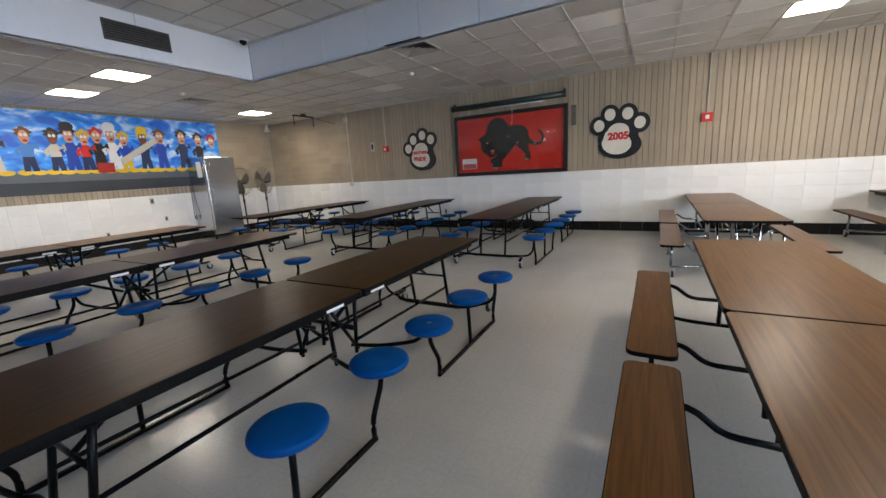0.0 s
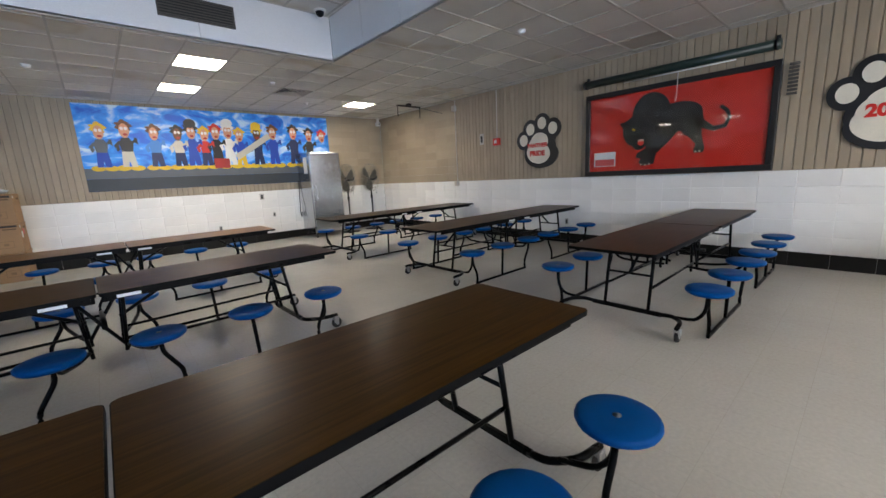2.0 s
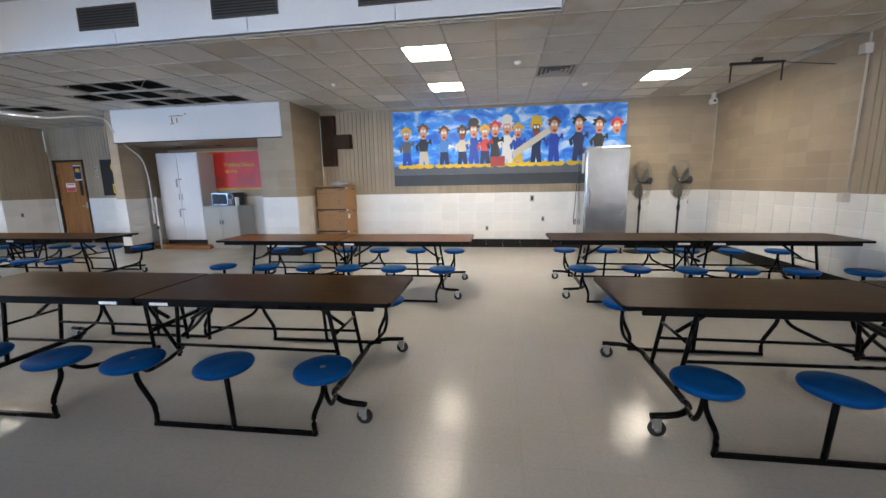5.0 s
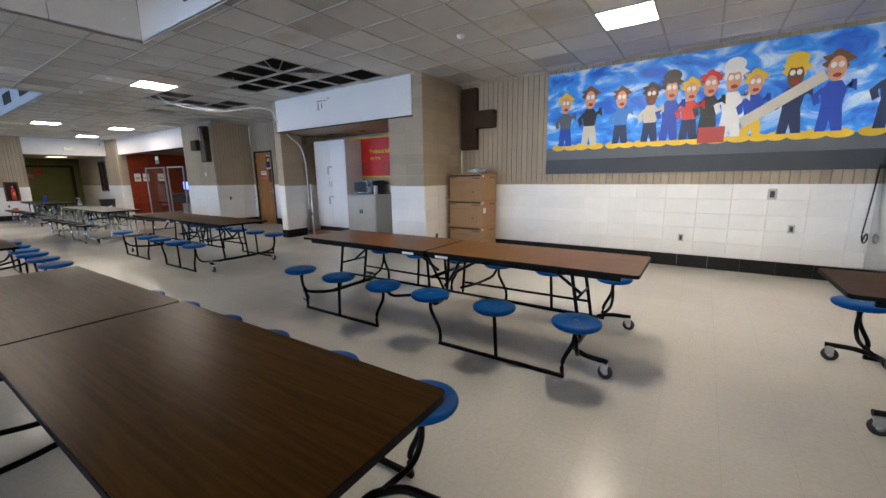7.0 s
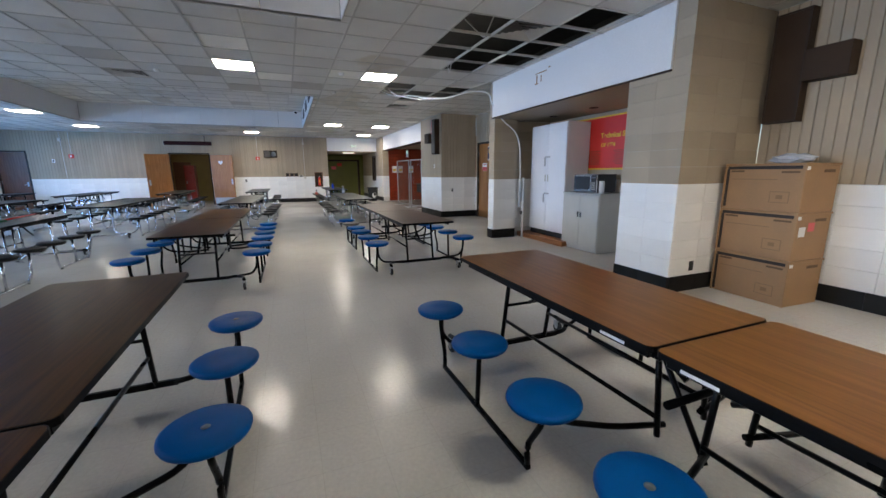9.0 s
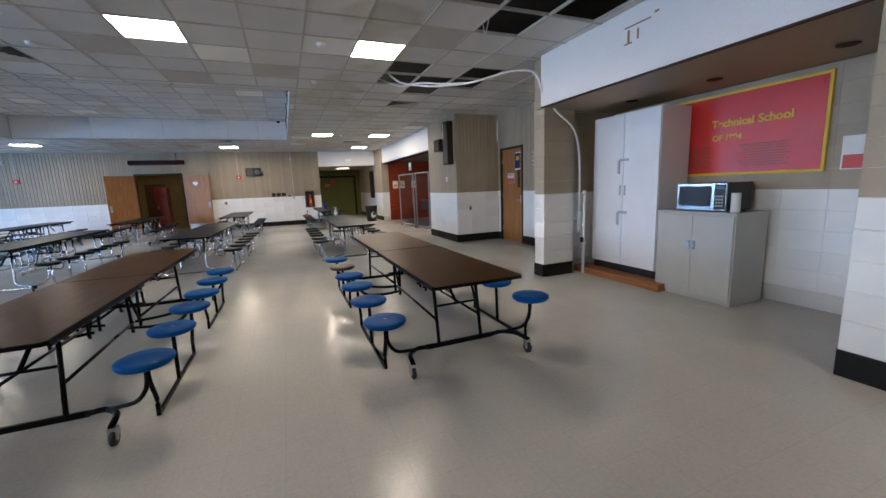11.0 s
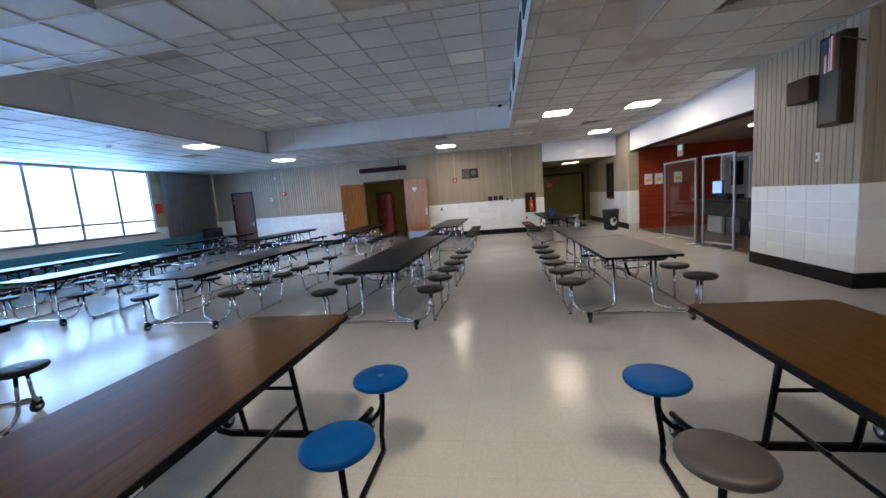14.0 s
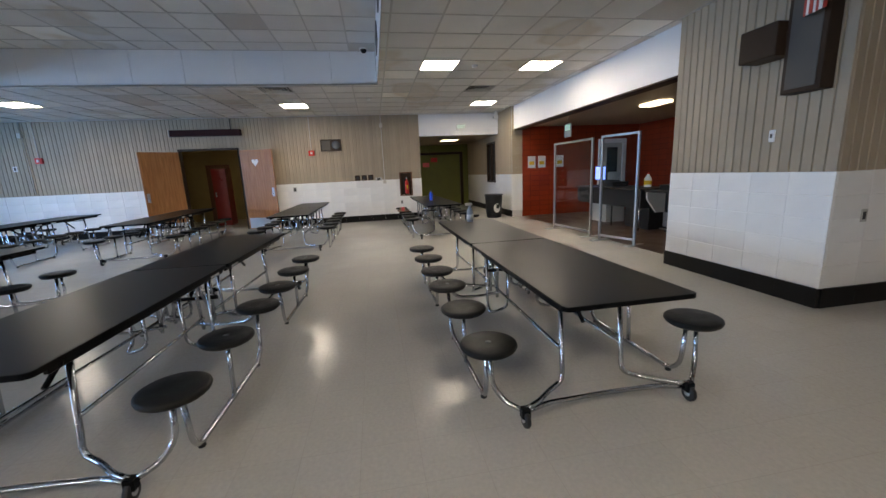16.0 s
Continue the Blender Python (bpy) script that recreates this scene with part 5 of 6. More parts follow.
# ---------------------------------------------------------------- beside the mural: refrigerator, fans, boxes
fr = thing("refrigerator", "tall stainless steel commercial refrigerator by the mural", "refrigerator", (4.74, 9.80, 0))
part("body", B(-0.42, -0.36, 0.12, 0.42, 0.37, 2.02, 0.008), M["steel"], fr)
part("top_housing", B(-0.42, -0.34, 2.022, 0.42, 0.37, 2.17, 0.008), M["steel"], fr)
_dr = part("door", B(-0.405, -0.415, 0.19, 0.405, -0.362, 2.16, 0.012, 2), M["steel"], fr)
part("door_handle", T([(-0.33, -0.416, 0.95), (-0.33, -0.46, 0.99), (-0.33, -0.46, 1.30), (-0.33, -0.416, 1.34)], 0.011, 8, 0.03), M["zinc"], _dr)
part("lower_panel", B(-0.40, -0.4175, 0.20, 0.40, -0.4155, 0.98), M["steel"], _dr)
for _x in (-0.36, 0.36):
    for _y in (-0.30, 0.30):
        part("foot", L([(0.025, 0.0), (0.03, 0.02), (0.018, 0.03), (0.018, 0.12)], 12, (_x, _y, 0.0)), M["rubber"], fr)
part("side_notice", B(-0.425, -0.25, 1.65, -0.4215, -0.05, 2.05), M["paper"], fr, "white label on side")
part("power_cord", T([(-0.44, 0.34, 1.5), (-0.47, 0.33, 0.95), (-0.50, 0.30, 0.62), (-0.47, 0.31, 0.52), (-0.44, 0.30, 0.60), (-0.46, 0.30, 0.68), (-0.49, 0.30, 0.56)], 0.008, 6, 0.05), M["rubber"], fr)


def fan(x, y, turn, label):
    o = thing("pedestal_fan", label, "fan", (x, y, 0), "pedestal fans", turn)
    part("base", L([(0.0, 0.0), (0.26, 0.0), (0.27, 0.012), (0.24, 0.03), (0.05, 0.05), (0.03, 0.08)], 24), M["black"], o)
    part("pole", T([(0, 0, 0.05), (0, 0, 1.42)], 0.020, 10), M["black"], o)
    part("collar", L([(0.028, 0.88), (0.032, 0.90), (0.032, 0.96), (0.028, 0.98)], 12), M["rubber"], o)
    part("motor", L([(0.0, 0.02), (0.07, 0.03), (0.085, 0.07), (0.085, 0.18), (0.06, 0.22), (0.0, 0.23)], 18, (0, 0, 1.48), "y"), M["black"], o)
    bm = bmesh.new()
    for r, d in ((0.385, -0.03), (0.385, 0.03), (0.30, -0.085), (0.20, -0.105), (0.10, -0.112), (0.30, 0.05), (0.16, 0.06)):
        pts = [(r * math.cos(2 * math.pi * k / 28), d, 1.48 + r * math.sin(2 * math.pi * k / 28)) for k in range(29)]
        tube(bm, pts, 0.005 if r > 0.38 else 0.0032, 5)
    for k in range(30):
        a = 2 * math.pi * k / 30
        c, s = math.cos(a), math.sin(a)
        tube(bm, [(0.05 * c, -0.113, 1.48 + 0.05 * s), (0.20 * c, -0.105, 1.48 + 0.20 * s), (0.385 * c, -0.03, 1.48 + 0.385 * s), (0.385 * c, 0.03, 1.48 + 0.385 * s), (0.08 * c, 0.062, 1.48 + 0.08 * s)], 0.0024, 4)
    part("guard", bm, M["guard"], o, "round wire guard")
    for k in range(3):
        a = 2 * math.pi * k / 3 + 0.4
        bl = bmesh.new()
        q = []
        for r, w, tw in ((0.05, 0.05, 0.5), (0.18, 0.11, 0.42), (0.30, 0.13, 0.34), (0.355, 0.08, 0.28)):
            for s in (-1, 1):
                q.append(bl.verts.new((r * math.cos(a) - s * w * math.sin(a), -0.025 + s * w * math.tan(tw) * 0.6, 1.48 + r * math.sin(a) + s * w * math.cos(a))))
        for i in range(3):
            bl.faces.new((q[2 * i], q[2 * i + 1], q[2 * i + 3], q[2 * i + 2]))
        bmesh.ops.solidify(bl, geom=bl.faces[:], thickness=0.003)
        part("blade", bl, M["guard"], o)
    part("hub", L([(0.0, -0.06), (0.05, -0.055), (0.055, -0.02), (0.03, 0.02)], 14, (0, 0, 1.48), "y"), M["chrome"], o)
    part("pull_chain", T([(0.06, 0.14, 1.41), (0.065, 0.14, 1.05)], 0.003, 5), M["zinc"], o)
    part("chain_knob", L([(0.0, 1.02), (0.008, 1.03), (0.008, 1.05), (0.0, 1.055)], 8, (0.065, 0.14, 0)), M["black"], o)


fan(5.48, 9.70, -82, "black pedestal fan with wire guard beside refrigerator")
fan(6.22, 9.68, -86, "black pedestal fan with wire guard in the corner")


def carton(z, label, sticker=False):
    o = thing("cardboard_box", label, "box", (-1.19, 9.83, z), "stacked cartons", rz=-3.0 + z)
    part("body", B(-0.375, -0.272, 0.0, 0.375, 0.28, 0.470, 0.006), M["card"], o)
    part("lid", B(-0.39, -0.290, 0.4705, 0.385, 0.285, 0.495, 0.005), M["card"], o, "overlapping cardboard lid edge")
    part("side_wrap", B(-0.395, -0.290, 0.0, -0.3755, 0.28, 0.470, 0.005), M["card"], o)
    # shade of the gaps under lid and beside wrap, put on as dark strips
    part("dark_strip", B(-0.365, -0.2755, 0.435, 0.345, -0.2725, 0.468), M["card_gap_shade"], o, "painted shade of the gap under the lid")
    part("dark_strip", B(-0.3745, -0.2755, 0.02, -0.345, -0.2725, 0.434), M["card_gap_shade"], o)
    part("printed_text", B(-0.33, -0.2745, 0.405, -0.19, -0.2725, 0.425), M["card_print"], o)
    part("printed_text", B(0.17, -0.2745, 0.395, 0.33, -0.2725, 0.415), M["card_print"], o)
    part("printed_text", B(-0.31, -0.2745, 0.325, 0.14, -0.2725, 0.333), M["card_faint"], o)
    for u0, v0, u1, v1 in ((0.09, 0.09, 0.27, 0.097), (0.09, 0.20, 0.27, 0.207), (0.09, 0.098, 0.097, 0.199), (0.263, 0.098, 0.27, 0.199), (0.15, 0.13, 0.21, 0.17)):
        part("printed_mark", B(u0, -0.2745, v0, u1, -0.2725, v1), M["card_faint"], o)
    part("side_print", B(0.3755, 0.02, 0.40, 0.378, 0.20, 0.43), M["card_print"], o)
    part("white_tab", B(0.3755, -0.26, 0.425, 0.378, -0.21, 0.46), M["paper"], o)
    if sticker:
        part("pink_label", B(0.3755, -0.08, 0.30, 0.378, 0.02, 0.39), M["pink"], o, "bright pink label")
        part("white_label", B(0.3755, -0.22, 0.25, 0.378, -0.12, 0.35), M["paper"], o)
    return o


carton(0.0, "brown printed carton at the bottom of a stack")
carton(0.497, "brown printed carton with pink label in a stack", True)
carton(0.994, "brown printed carton on top of a stack")
bag = bmesh.new()
bmesh.ops.create_icosphere(bag, subdivisions=3, radius=1.0)
for v in bag.verts:
    q = noise.noise(v.co * 2.2) * 0.35 + noise.noise(v.co * 6.0) * 0.14
    v.co = Vector((v.co.x * 0.19 * (1 + q), v.co.y * 0.12 * (1 + q), max(-0.045, v.co.z * 0.055 * (1 + q))))
_b = thing("plastic_bag", "crumpled bluish plastic bag on the cartons", "bag", (-1.08, 9.80, 1.535))
part("bag_body", bag, M["bag"], _b)

_s = thing("wall_speaker_panel", "tall brown metal housing with side speaker box", "speaker", (-1.42, Y_N, 2.53))
part("housing", B(-0.17, -0.12, -0.58, 0.17, -0.001, 0.58, 0.006), M["brown_metal"], _s)
part("side_box", B(0.172, -0.16, -0.18, 0.56, -0.001, 0.14, 0.006), M["brown_metal"], _s, "brown speaker box")
for a in ((-0.165, 0.555, 0.165, 0.575), (-0.165, -0.575, 0.165, -0.555), (-0.165, -0.554, -0.145, 0.554), (0.145, -0.554, 0.165, 0.554)):
    part("trim", B(a[0], -0.130, a[1], a[2], -0.1205, a[3]), M["bronze"], _s)

# ---------------------------------------------------------------- alcove: cabinets, microwave, plinth, pipes
_p = thing("plinth", "low varnished oak platform under the white cabinet", "platform", (-5.24, 10.0, 0))
part("top_board", B(-0.80, -0.38, 0.075, 0.76, 0.38, 0.098, 0.003), M["plinth"], _p)
part("front_board", B(-0.80, -0.375, 0.0, 0.76, -0.355, 0.074), M["plinth"], _p)
part("side_board", B(0.735, -0.3545, 0.0, 0.755, 0.375, 0.074), M["plinth"], _p)
part("side_board", B(-0.795, -0.3545, 0.0, -0.775, 0.375, 0.074), M["plinth"], _p)
wc = thing("tall_cabinet", "tall white two-door metal cabinet with padlock hasps", "cabinet", (-5.28, 10.09, 0.10))
part("base", B(-0.55, -0.24, 0.0, 0.55, 0.27, 0.10), M["black"], wc)
part("body", B(-0.57, -0.25, 0.102, 0.57, 0.28, 2.26, 0.004), M["cab_white"], wc)
for s in (-1, 1):
    _d = part("door", B(s * 0.004, -0.272, 0.108, s * 0.565, -0.2515, 2.25, 0.003), M["cab_white"], wc)
    part("handle", B(s * 0.03, -0.288, 1.12, s * 0.055, -0.2725, 1.26, 0.004), M["cab_grey"], _d)
for z in (1.60, 0.86):
    h = part("hasp", B(-0.07, -0.279, z, 0.09, -0.2725, z + 0.035, 0.002), M["zinc"], wc, "steel hasp")
    part("padlock", B(-0.085, -0.296, z - 0.17, -0.05, -0.2735, z + 0.01, 0.004), M["zinc"], h)
gc = thing("storage_cabinet", "low putty-grey metal cabinet with two doors", "cabinet", (-4.17, 10.03, 0))
part("body", B(-0.47, -0.27, 0.0, 0.47, 0.29, 1.02, 0.004), M["cab_grey"], gc)
part("top", B(-0.48, -0.29, 1.021, 0.48, 0.295, 1.045, 0.003), M["cab_grey"], gc)
for s in (-1, 1):
    _d = part("door", B(s * 0.003, -0.288, 0.05, s * 0.455, -0.2705, 1.00, 0.003), M["cab_grey"], gc)
    part("door_handle", B(s * 0.015, -0.300, 0.60, s * 0.055, -0.2885, 0.70, 0.004), M["chrome"], _d, "bright recessed handle")
mw = thing("microwave", "black and steel microwave oven on the grey cabinet", "microwave", (-4.12, 10.0, 1.045))
part("body", B(-0.29, -0.20, 0.012, 0.29, 0.22, 0.325, 0.006), M["black"], mw)
part("front_frame", B(-0.285, -0.222, 0.015, 0.285, -0.2005, 0.32, 0.004), M["steel"], mw)
part("door_glass", B(-0.255, -0.2285, 0.06, 0.12, -0.2225, 0.29), M["black"], mw, "dark glass door")
part("control_panel", B(0.16, -0.2265, 0.03, 0.275, -0.2225, 0.31), M["black"], mw)
for i in range(4):
    for j in range(3):
        part("button", B(0.175 + j * 0.03, -0.2285, 0.06 + i * 0.035, 0.195 + j * 0.03, -0.227, 0.08 + i * 0.035), M["cab_grey"], mw)
part("display", B(0.175, -0.2285, 0.255, 0.26, -0.227, 0.285), M["ground_grey"], mw)
for x in (-0.25, 0.25):
    part("foot", L([(0.0, 0.0), (0.015, 0.0), (0.015, 0.011), (0.0, 0.012)], 8, (x, -0.15, 0)), M["rubber"], mw)
    part("foot", L([(0.0, 0.0), (0.015, 0.0), (0.015, 0.011), (0.0, 0.012)], 8, (x, 0.17, 0)), M["rubber"], mw)
_c = thing("paper_roll", "white paper roll standing on the grey cabinet", "paper roll", (-3.77, 9.84, 1.045))
part("roll", L([(0.012, 0.0), (0.045, 0.0), (0.045, 0.21), (0.012, 0.21)], 18), M["paper"], _c)
_c = thing("drain_pipe", "white plastic pipe with fittings in alcove corner", "pipe", (-5.80, 9.60, 0))
part("pipe", T([(0, 0, 0.0), (0, 0, 1.27)], 0.022, 10), M["pvc"], _c)
for z in (0.45, 0.75, 1.24):
    part("coupling", L([(0.0, z), (0.030, z), (0.030, z + 0.06), (0.0, z + 0.06)], 12), M["pvc"], _c)
part("valve", B(-0.03, -0.05, 0.50, 0.03, -0.022, 0.58, 0.006), M["black"], _c)
_c = thing("hanging_cable", "white flexible hose sagging from the ceiling hole", "cable", (0, 0, 0))
part("hose", T([(-7.60, 7.10, 3.30), (-7.40, 7.22, 3.12), (-6.95, 7.6, 2.98), (-6.45, 8.0, 2.93), (-6.1, 8.5, 3.05), (-5.93, 8.80, 3.02), (-5.86, 8.83, 2.75), (-5.86, 9.1, 2.45), (-5.84, 9.42, 2.25), (-5.84, 9.52, 1.9), (-5.84, 9.54, 1.45), (-5.84, 9.54, 0.72)], 0.016, 8, 0.18), M["pvc"], _c)
part("hose", T([(-7.9, 7.0, 3.30), (-7.7, 7.3, 3.14), (-7.2, 7.5, 3.10), (-6.8, 7.70, 2.99), (-6.5, 7.98, 2.95)], 0.012, 8, 0.15), M["pvc"], _c)
part("end_fitting", T([(-5.84, 9.54, 0.98), (-5.84, 9.54, 0.66)], 0.026, 10), M["pvc"], _c)
for _pts in ([(-3.9, 7.3, 3.5), (-3.7, 7.5, 3.22), (-3.6, 7.6, 3.5)], [(-5.3, 7.6, 3.4), (-5.34, 7.66, 3.14), (-5.30, 7.7, 3.35)]):
    _c = thing("hanging_cable", "loose cable loop hanging in a missing ceiling tile", "cable", (0, 0, 0))
    part("cable", T(_pts, 0.008, 6, 0.05), M["pvc"], _c)

# residue on the alcove header
_m = thing("tape_residue", "torn brown tape residue on the white header", "residue", (-4.33, 8.855, 3.0))
for a in ((-0.10, 0.02, 0.22, 0.035), (-0.06, -0.13, -0.03, 0.0), (-0.10, -0.14, 0.0, -0.125), (0.06, -0.12, 0.085, -0.02), (0.26, 0.05, 0.31, 0.07)):
    part("strip", B(a[0], -0.0030, a[1], a[2], -0.0008, a[3]), M["card"], _m)

# ---------------------------------------------------------------- pier with loudspeaker, flag
_s = thing("wall_speaker_panel", "tall brown metal housing with tilted side speaker", "speaker", (-10.37, 9.37, 2.45))
part("housing", B(-0.17, -0.15, -0.46, 0.17, -0.001, 0.60, 0.006), M["brown_metal"], _s)
part("grille_slot", B(-0.13, -0.156, -0.42, 0.13, -0.1505, 0.56), M["grille"], _s)
part("side_box", B(-0.55, -0.25, -0.10, -0.175, -0.02, 0.20, 0.008), M["brown_metal"], _s, "brown speaker box")
_f = thing("flag", "small striped flag on a short wall staff", "flag", (-10.20, 9.18, 2.92), rz=-14)
part("staff", T([(0.28, 0.10, -0.10), (-0.02, -0.08, 0.10)], 0.009, 8), M["bronze"], _f)
for k in range(7):
    part("stripe", B(-0.13 + k * 0.032, -0.080 - 0.004 * (k % 3), -0.32, -0.099 + k * 0.032, -0.074 - 0.004 * (k % 3), 0.06), M["locker_red"] if k % 2 == 0 else M["paper"], _f)
part("canton", B(-0.13, -0.0925, -0.12, -0.01, -0.0895, 0.06), M["navy"], _f, "dark blue canton")
_o = thing("wall_sensor", "small white wall sensor on the fluted pier", "sensor", (-10.68, 9.37, 1.63))
part("case", B(-0.03, -0.02, -0.06, 0.03, -0.0005, 0.06, 0.006), M["white"], _o)
part("lens", B(-0.012, -0.0225, -0.02, 0.012, -0.0205, 0.02), M["grille"], _o)


def outlet(name, label, axis, x, y, z, m="cab_grey", w=0.035, h=0.058, cat="outlet"):
    o = thing(name, label, cat, (x, y, z), "wall plates")
    if axis == "S":
        part("plate", B(-w, -0.008, -h, w, -0.0004, h, 0.002), M[m], o)
        part("socket", B(-w * 0.5, -0.0095, -h * 0.6, w * 0.5, -0.0082, h * 0.6), M["black"], o)
    else:
        s = -1 if axis == "W" else 1
        part("plate", B(s * 0.0004, -w, -h, s * 0.008, w, h, 0.002), M[m], o)
        part("socket", B(s * 0.0082, -w * 0.5, -h * 0.6, s * 0.0095, w * 0.5, h * 0.6), M["black"], o)


outlet("wall_outlet", "grey metal outlet plate on white blocks", "S", 3.59, Y_N, 0.66)
outlet("wall_outlet", "grey metal outlet plate on white blocks", "S", 2.32, Y_N, 0.45)
outlet("wall_switch", "grey blank plate on white blocks", "S", 3.34, Y_N, 1.13, w=0.05, h=0.075, cat="switch")
outlet("wall_outlet", "grey metal outlet plate on east wall", "W", X_E, 3.85, 0.42)
outlet("wall_switch", "grey metal switch plate on fluted wall", "W", X_E, 6.03, 2.20, w=0.06, h=0.12, cat="switch")
outlet("wall_switch", "cream switch plate beside the poster", "S", -8.52, 10.58, 2.08, "cream", cat="switch")
outlet("wall_switch", "cream switch plate beside the poster", "S", -8.52, 10.58, 1.90, "cream", cat="switch")
outlet("wall_phone", "grey wall phone jack box under the poster", "S", -7.56, 10.58, 0.72, w=0.09, h=0.09, cat="phone box")
outlet("wall_switch", "brown conduit box on the pier side", "E", -1.65, 9.75, 1.33, "cream", 0.06, 0.10, "switch")
outlet("wall_outlet", "dark outlet plate on the pier side", "E", -10.08, 9.75, 0.86)
outlet("wall_outlet", "dark scuffed outlet low on the pier", "E", -1.65, 9.25, 0.30, "black")
for _y in (4.88, 5.08, 5.28):
    outlet("wall_switch", "brown switch box on the west wall", "E", X_W, _y, 1.36, "brown_metal", 0.08, 0.08, "switch")
outlet("wall_switch", "long grey plate on the west wall", "E", X_W, 5.52, 1.30, "cab_grey", 0.10, 0.05, "switch")
outlet("wall_switch", "grey plate on the west wall", "E", X_W, 3.0, 1.10, "cab_grey", 0.05, 0.07, "switch")
outlet("wall_switch", "white plate on the west wall", "E", X_W, -4.05, 2.0, "white", 0.05, 0.07, "switch")
outlet("wall_outlet", "dark outlet on the west wall", "E", X_W, 6.2, 0.55)


def strobe(axis, x, y, z):
    o = thing("fire_alarm", "red fire alarm horn strobe on the fluted wall", "fire alarm", (x, y, z), "fire alarms")
    s = -1 if axis == "W" else 1
    part("box", B(s * 0.0005, -0.085, -0.075, s * 0.07, 0.085, 0.075, 0.008), M["red"], o)
    part("strobe_lens", B(s * 0.0705, -0.03, -0.035, s * 0.09, 0.03, 0.035, 0.006), M["paper"], o, "clear strobe lens")


def conduit(label, pts, boxes=()):
    o = thing("conduit", label, "conduit", (0, 0, 0), "wall conduits")
    part("pipe", T(pts, 0.013, 8), M["pipe"], o)
    for p in boxes:
        part("junction_box", B(p[0] - 0.045, p[1] - 0.045, p[2] - 0.06, p[0] + 0.045, p[1] + 0.045, p[2] + 0.06, 0.004), M["pipe"], o)


for _y, _z in ((5.56, 2.10), (-1.62, 2.11)):
    strobe("W", X_E, _y, _z)
    conduit("painted conduit down to a fire alarm", [(X_E - 0.018, _y, 3.19), (X_E - 0.018, _y, _z + 0.076)])
for _y, _z in ((3.60, 2.15), (-3.43, 2.19)):
    strobe("E", X_W, _y, _z)
    conduit("painted conduit down to a fire alarm", [(X_W + 0.018, _y, 3.19), (X_W + 0.018, _y, _z + 0.076)])
conduit("long painted conduit with boxes on east wall", [(X_E - 0.018, 6.86, 3.19), (X_E - 0.018, 6.86, 1.24)], [(X_E - 0.05, 6.86, 3.0), (X_E - 0.05, 6.86, 1.22)])
conduit("long painted conduit with boxes on west wall", [(X_W + 0.018, 5.70, 3.19), (X_W + 0.018, 5.70, 1.24)], [(X_W + 0.05, 5.70, 2.9), (X_W + 0.05, 5.70, 1.22)])
conduit("painted conduit on west wall near the brown door", [(X_W + 0.018, -3.72, 3.19), (X_W + 0.018, -3.70, 1.32)], [(X_W + 0.05, -3.72, 2.85)])


def extinguisher(axis, x, y, z0, label):
    s = -1 if axis == "W" else 1
    o = thing("extinguisher_cabinet", label, "fire extinguisher", (x, y, z0))
    for a in ((-0.20, 0.0, -0.165, 0.74), (0.165, 0.0, 0.20, 0.74), (-0.1645, 0.0, 0.1645, 0.035), (-0.1645, 0.705, 0.1645, 0.74)):
        part("frame", B(s * 0.0005, a[0], a[1], s * 0.05, a[2], a[3], 0.003), M["brownp"], o)
    part("back", B(s * 0.0008, -0.164, 0.036, s * 0.006, 0.164, 0.704), M["brown_metal"], o)
    c = part("cylinder", L([(0.0, 0.07), (0.055, 0.07), (0.06, 0.09), (0.06, 0.40), (0.045, 0.46), (0.02, 0.48), (0.02, 0.52), (0.0, 0.52)], 16, (s * 0.075, 0.02, 0)), M["red"], o, "red extinguisher")
    part("valve", B(s * 0.05, 0.0, 0.52, s * 0.10, 0.04, 0.57, 0.004), M["zinc"], c)
    part("hose", T([(s * 0.075, -0.01, 0.55), (s * 0.075, -0.075, 0.50), (s * 0.075, -0.075, 0.25)], 0.009, 6, 0.03), M["rubber"], c)
    part("tag", B(s * 0.1365, 0.0, 0.22, s * 0.138, 0.05, 0.34), M["gold"], c)


extinguisher("W", X_E, -4.34, 0.88, "brown framed cabinet with red extinguisher, east wall")
extinguisher("E", X_W, 6.36, 0.74, "brown framed cabinet with red extinguisher, west wall")
_o = thing("pull_station", "red fire alarm pull station on the east wall", "fire alarm", (X_E, -4.72, 1.36))
part("box", B(-0.05, -0.06, -0.08, -0.0005, 0.06, 0.08, 0.006), M["red"], _o)
part("conduit", T([(-0.02, 0, 0.081), (-0.02, 0, 0.30)], 0.011, 8), M["pipe"], _o)
part("junction_box", B(-0.05, -0.04, 0.30, -0.0005, 0.04, 0.44, 0.004), M["yellow"], _o)

_o = thing("clock_speaker", "dark wall unit with clock and speaker halves", "wall unit", (X_W, 4.18, 2.36))
part("case", B(0.0005, -0.30, -0.17, 0.06, 0.30, 0.17, 0.005), M["bronze"], _o)
part("speaker_face", B(0.0605, -0.27, -0.14, 0.064, -0.02, 0.14), M["grille"], _o)
part("clock_face", L([(0.0, 0.0605), (0.12, 0.0605), (0.12, 0.066), (0.0, 0.067)], 20, (0, 0.14, 0), "x"), M["ground_grey"], _o)
_o = thing("wall_valance", "long dark maroon rolled case above the double doors", "roller case", (X_W, 0.80, 2.80))
part("case", B(0.0005, -0.92, -0.085, 0.15, 0.92, 0.085, 0.01), mat("maroon_case", (0.035, 0.011, 0.011), 0.5, spec=0.1), _o)
part("stem", T([(0.07, 0.66, 0.086), (0.07, 0.66, 0.38)], 0.012, 8), M["bronze"], _o)
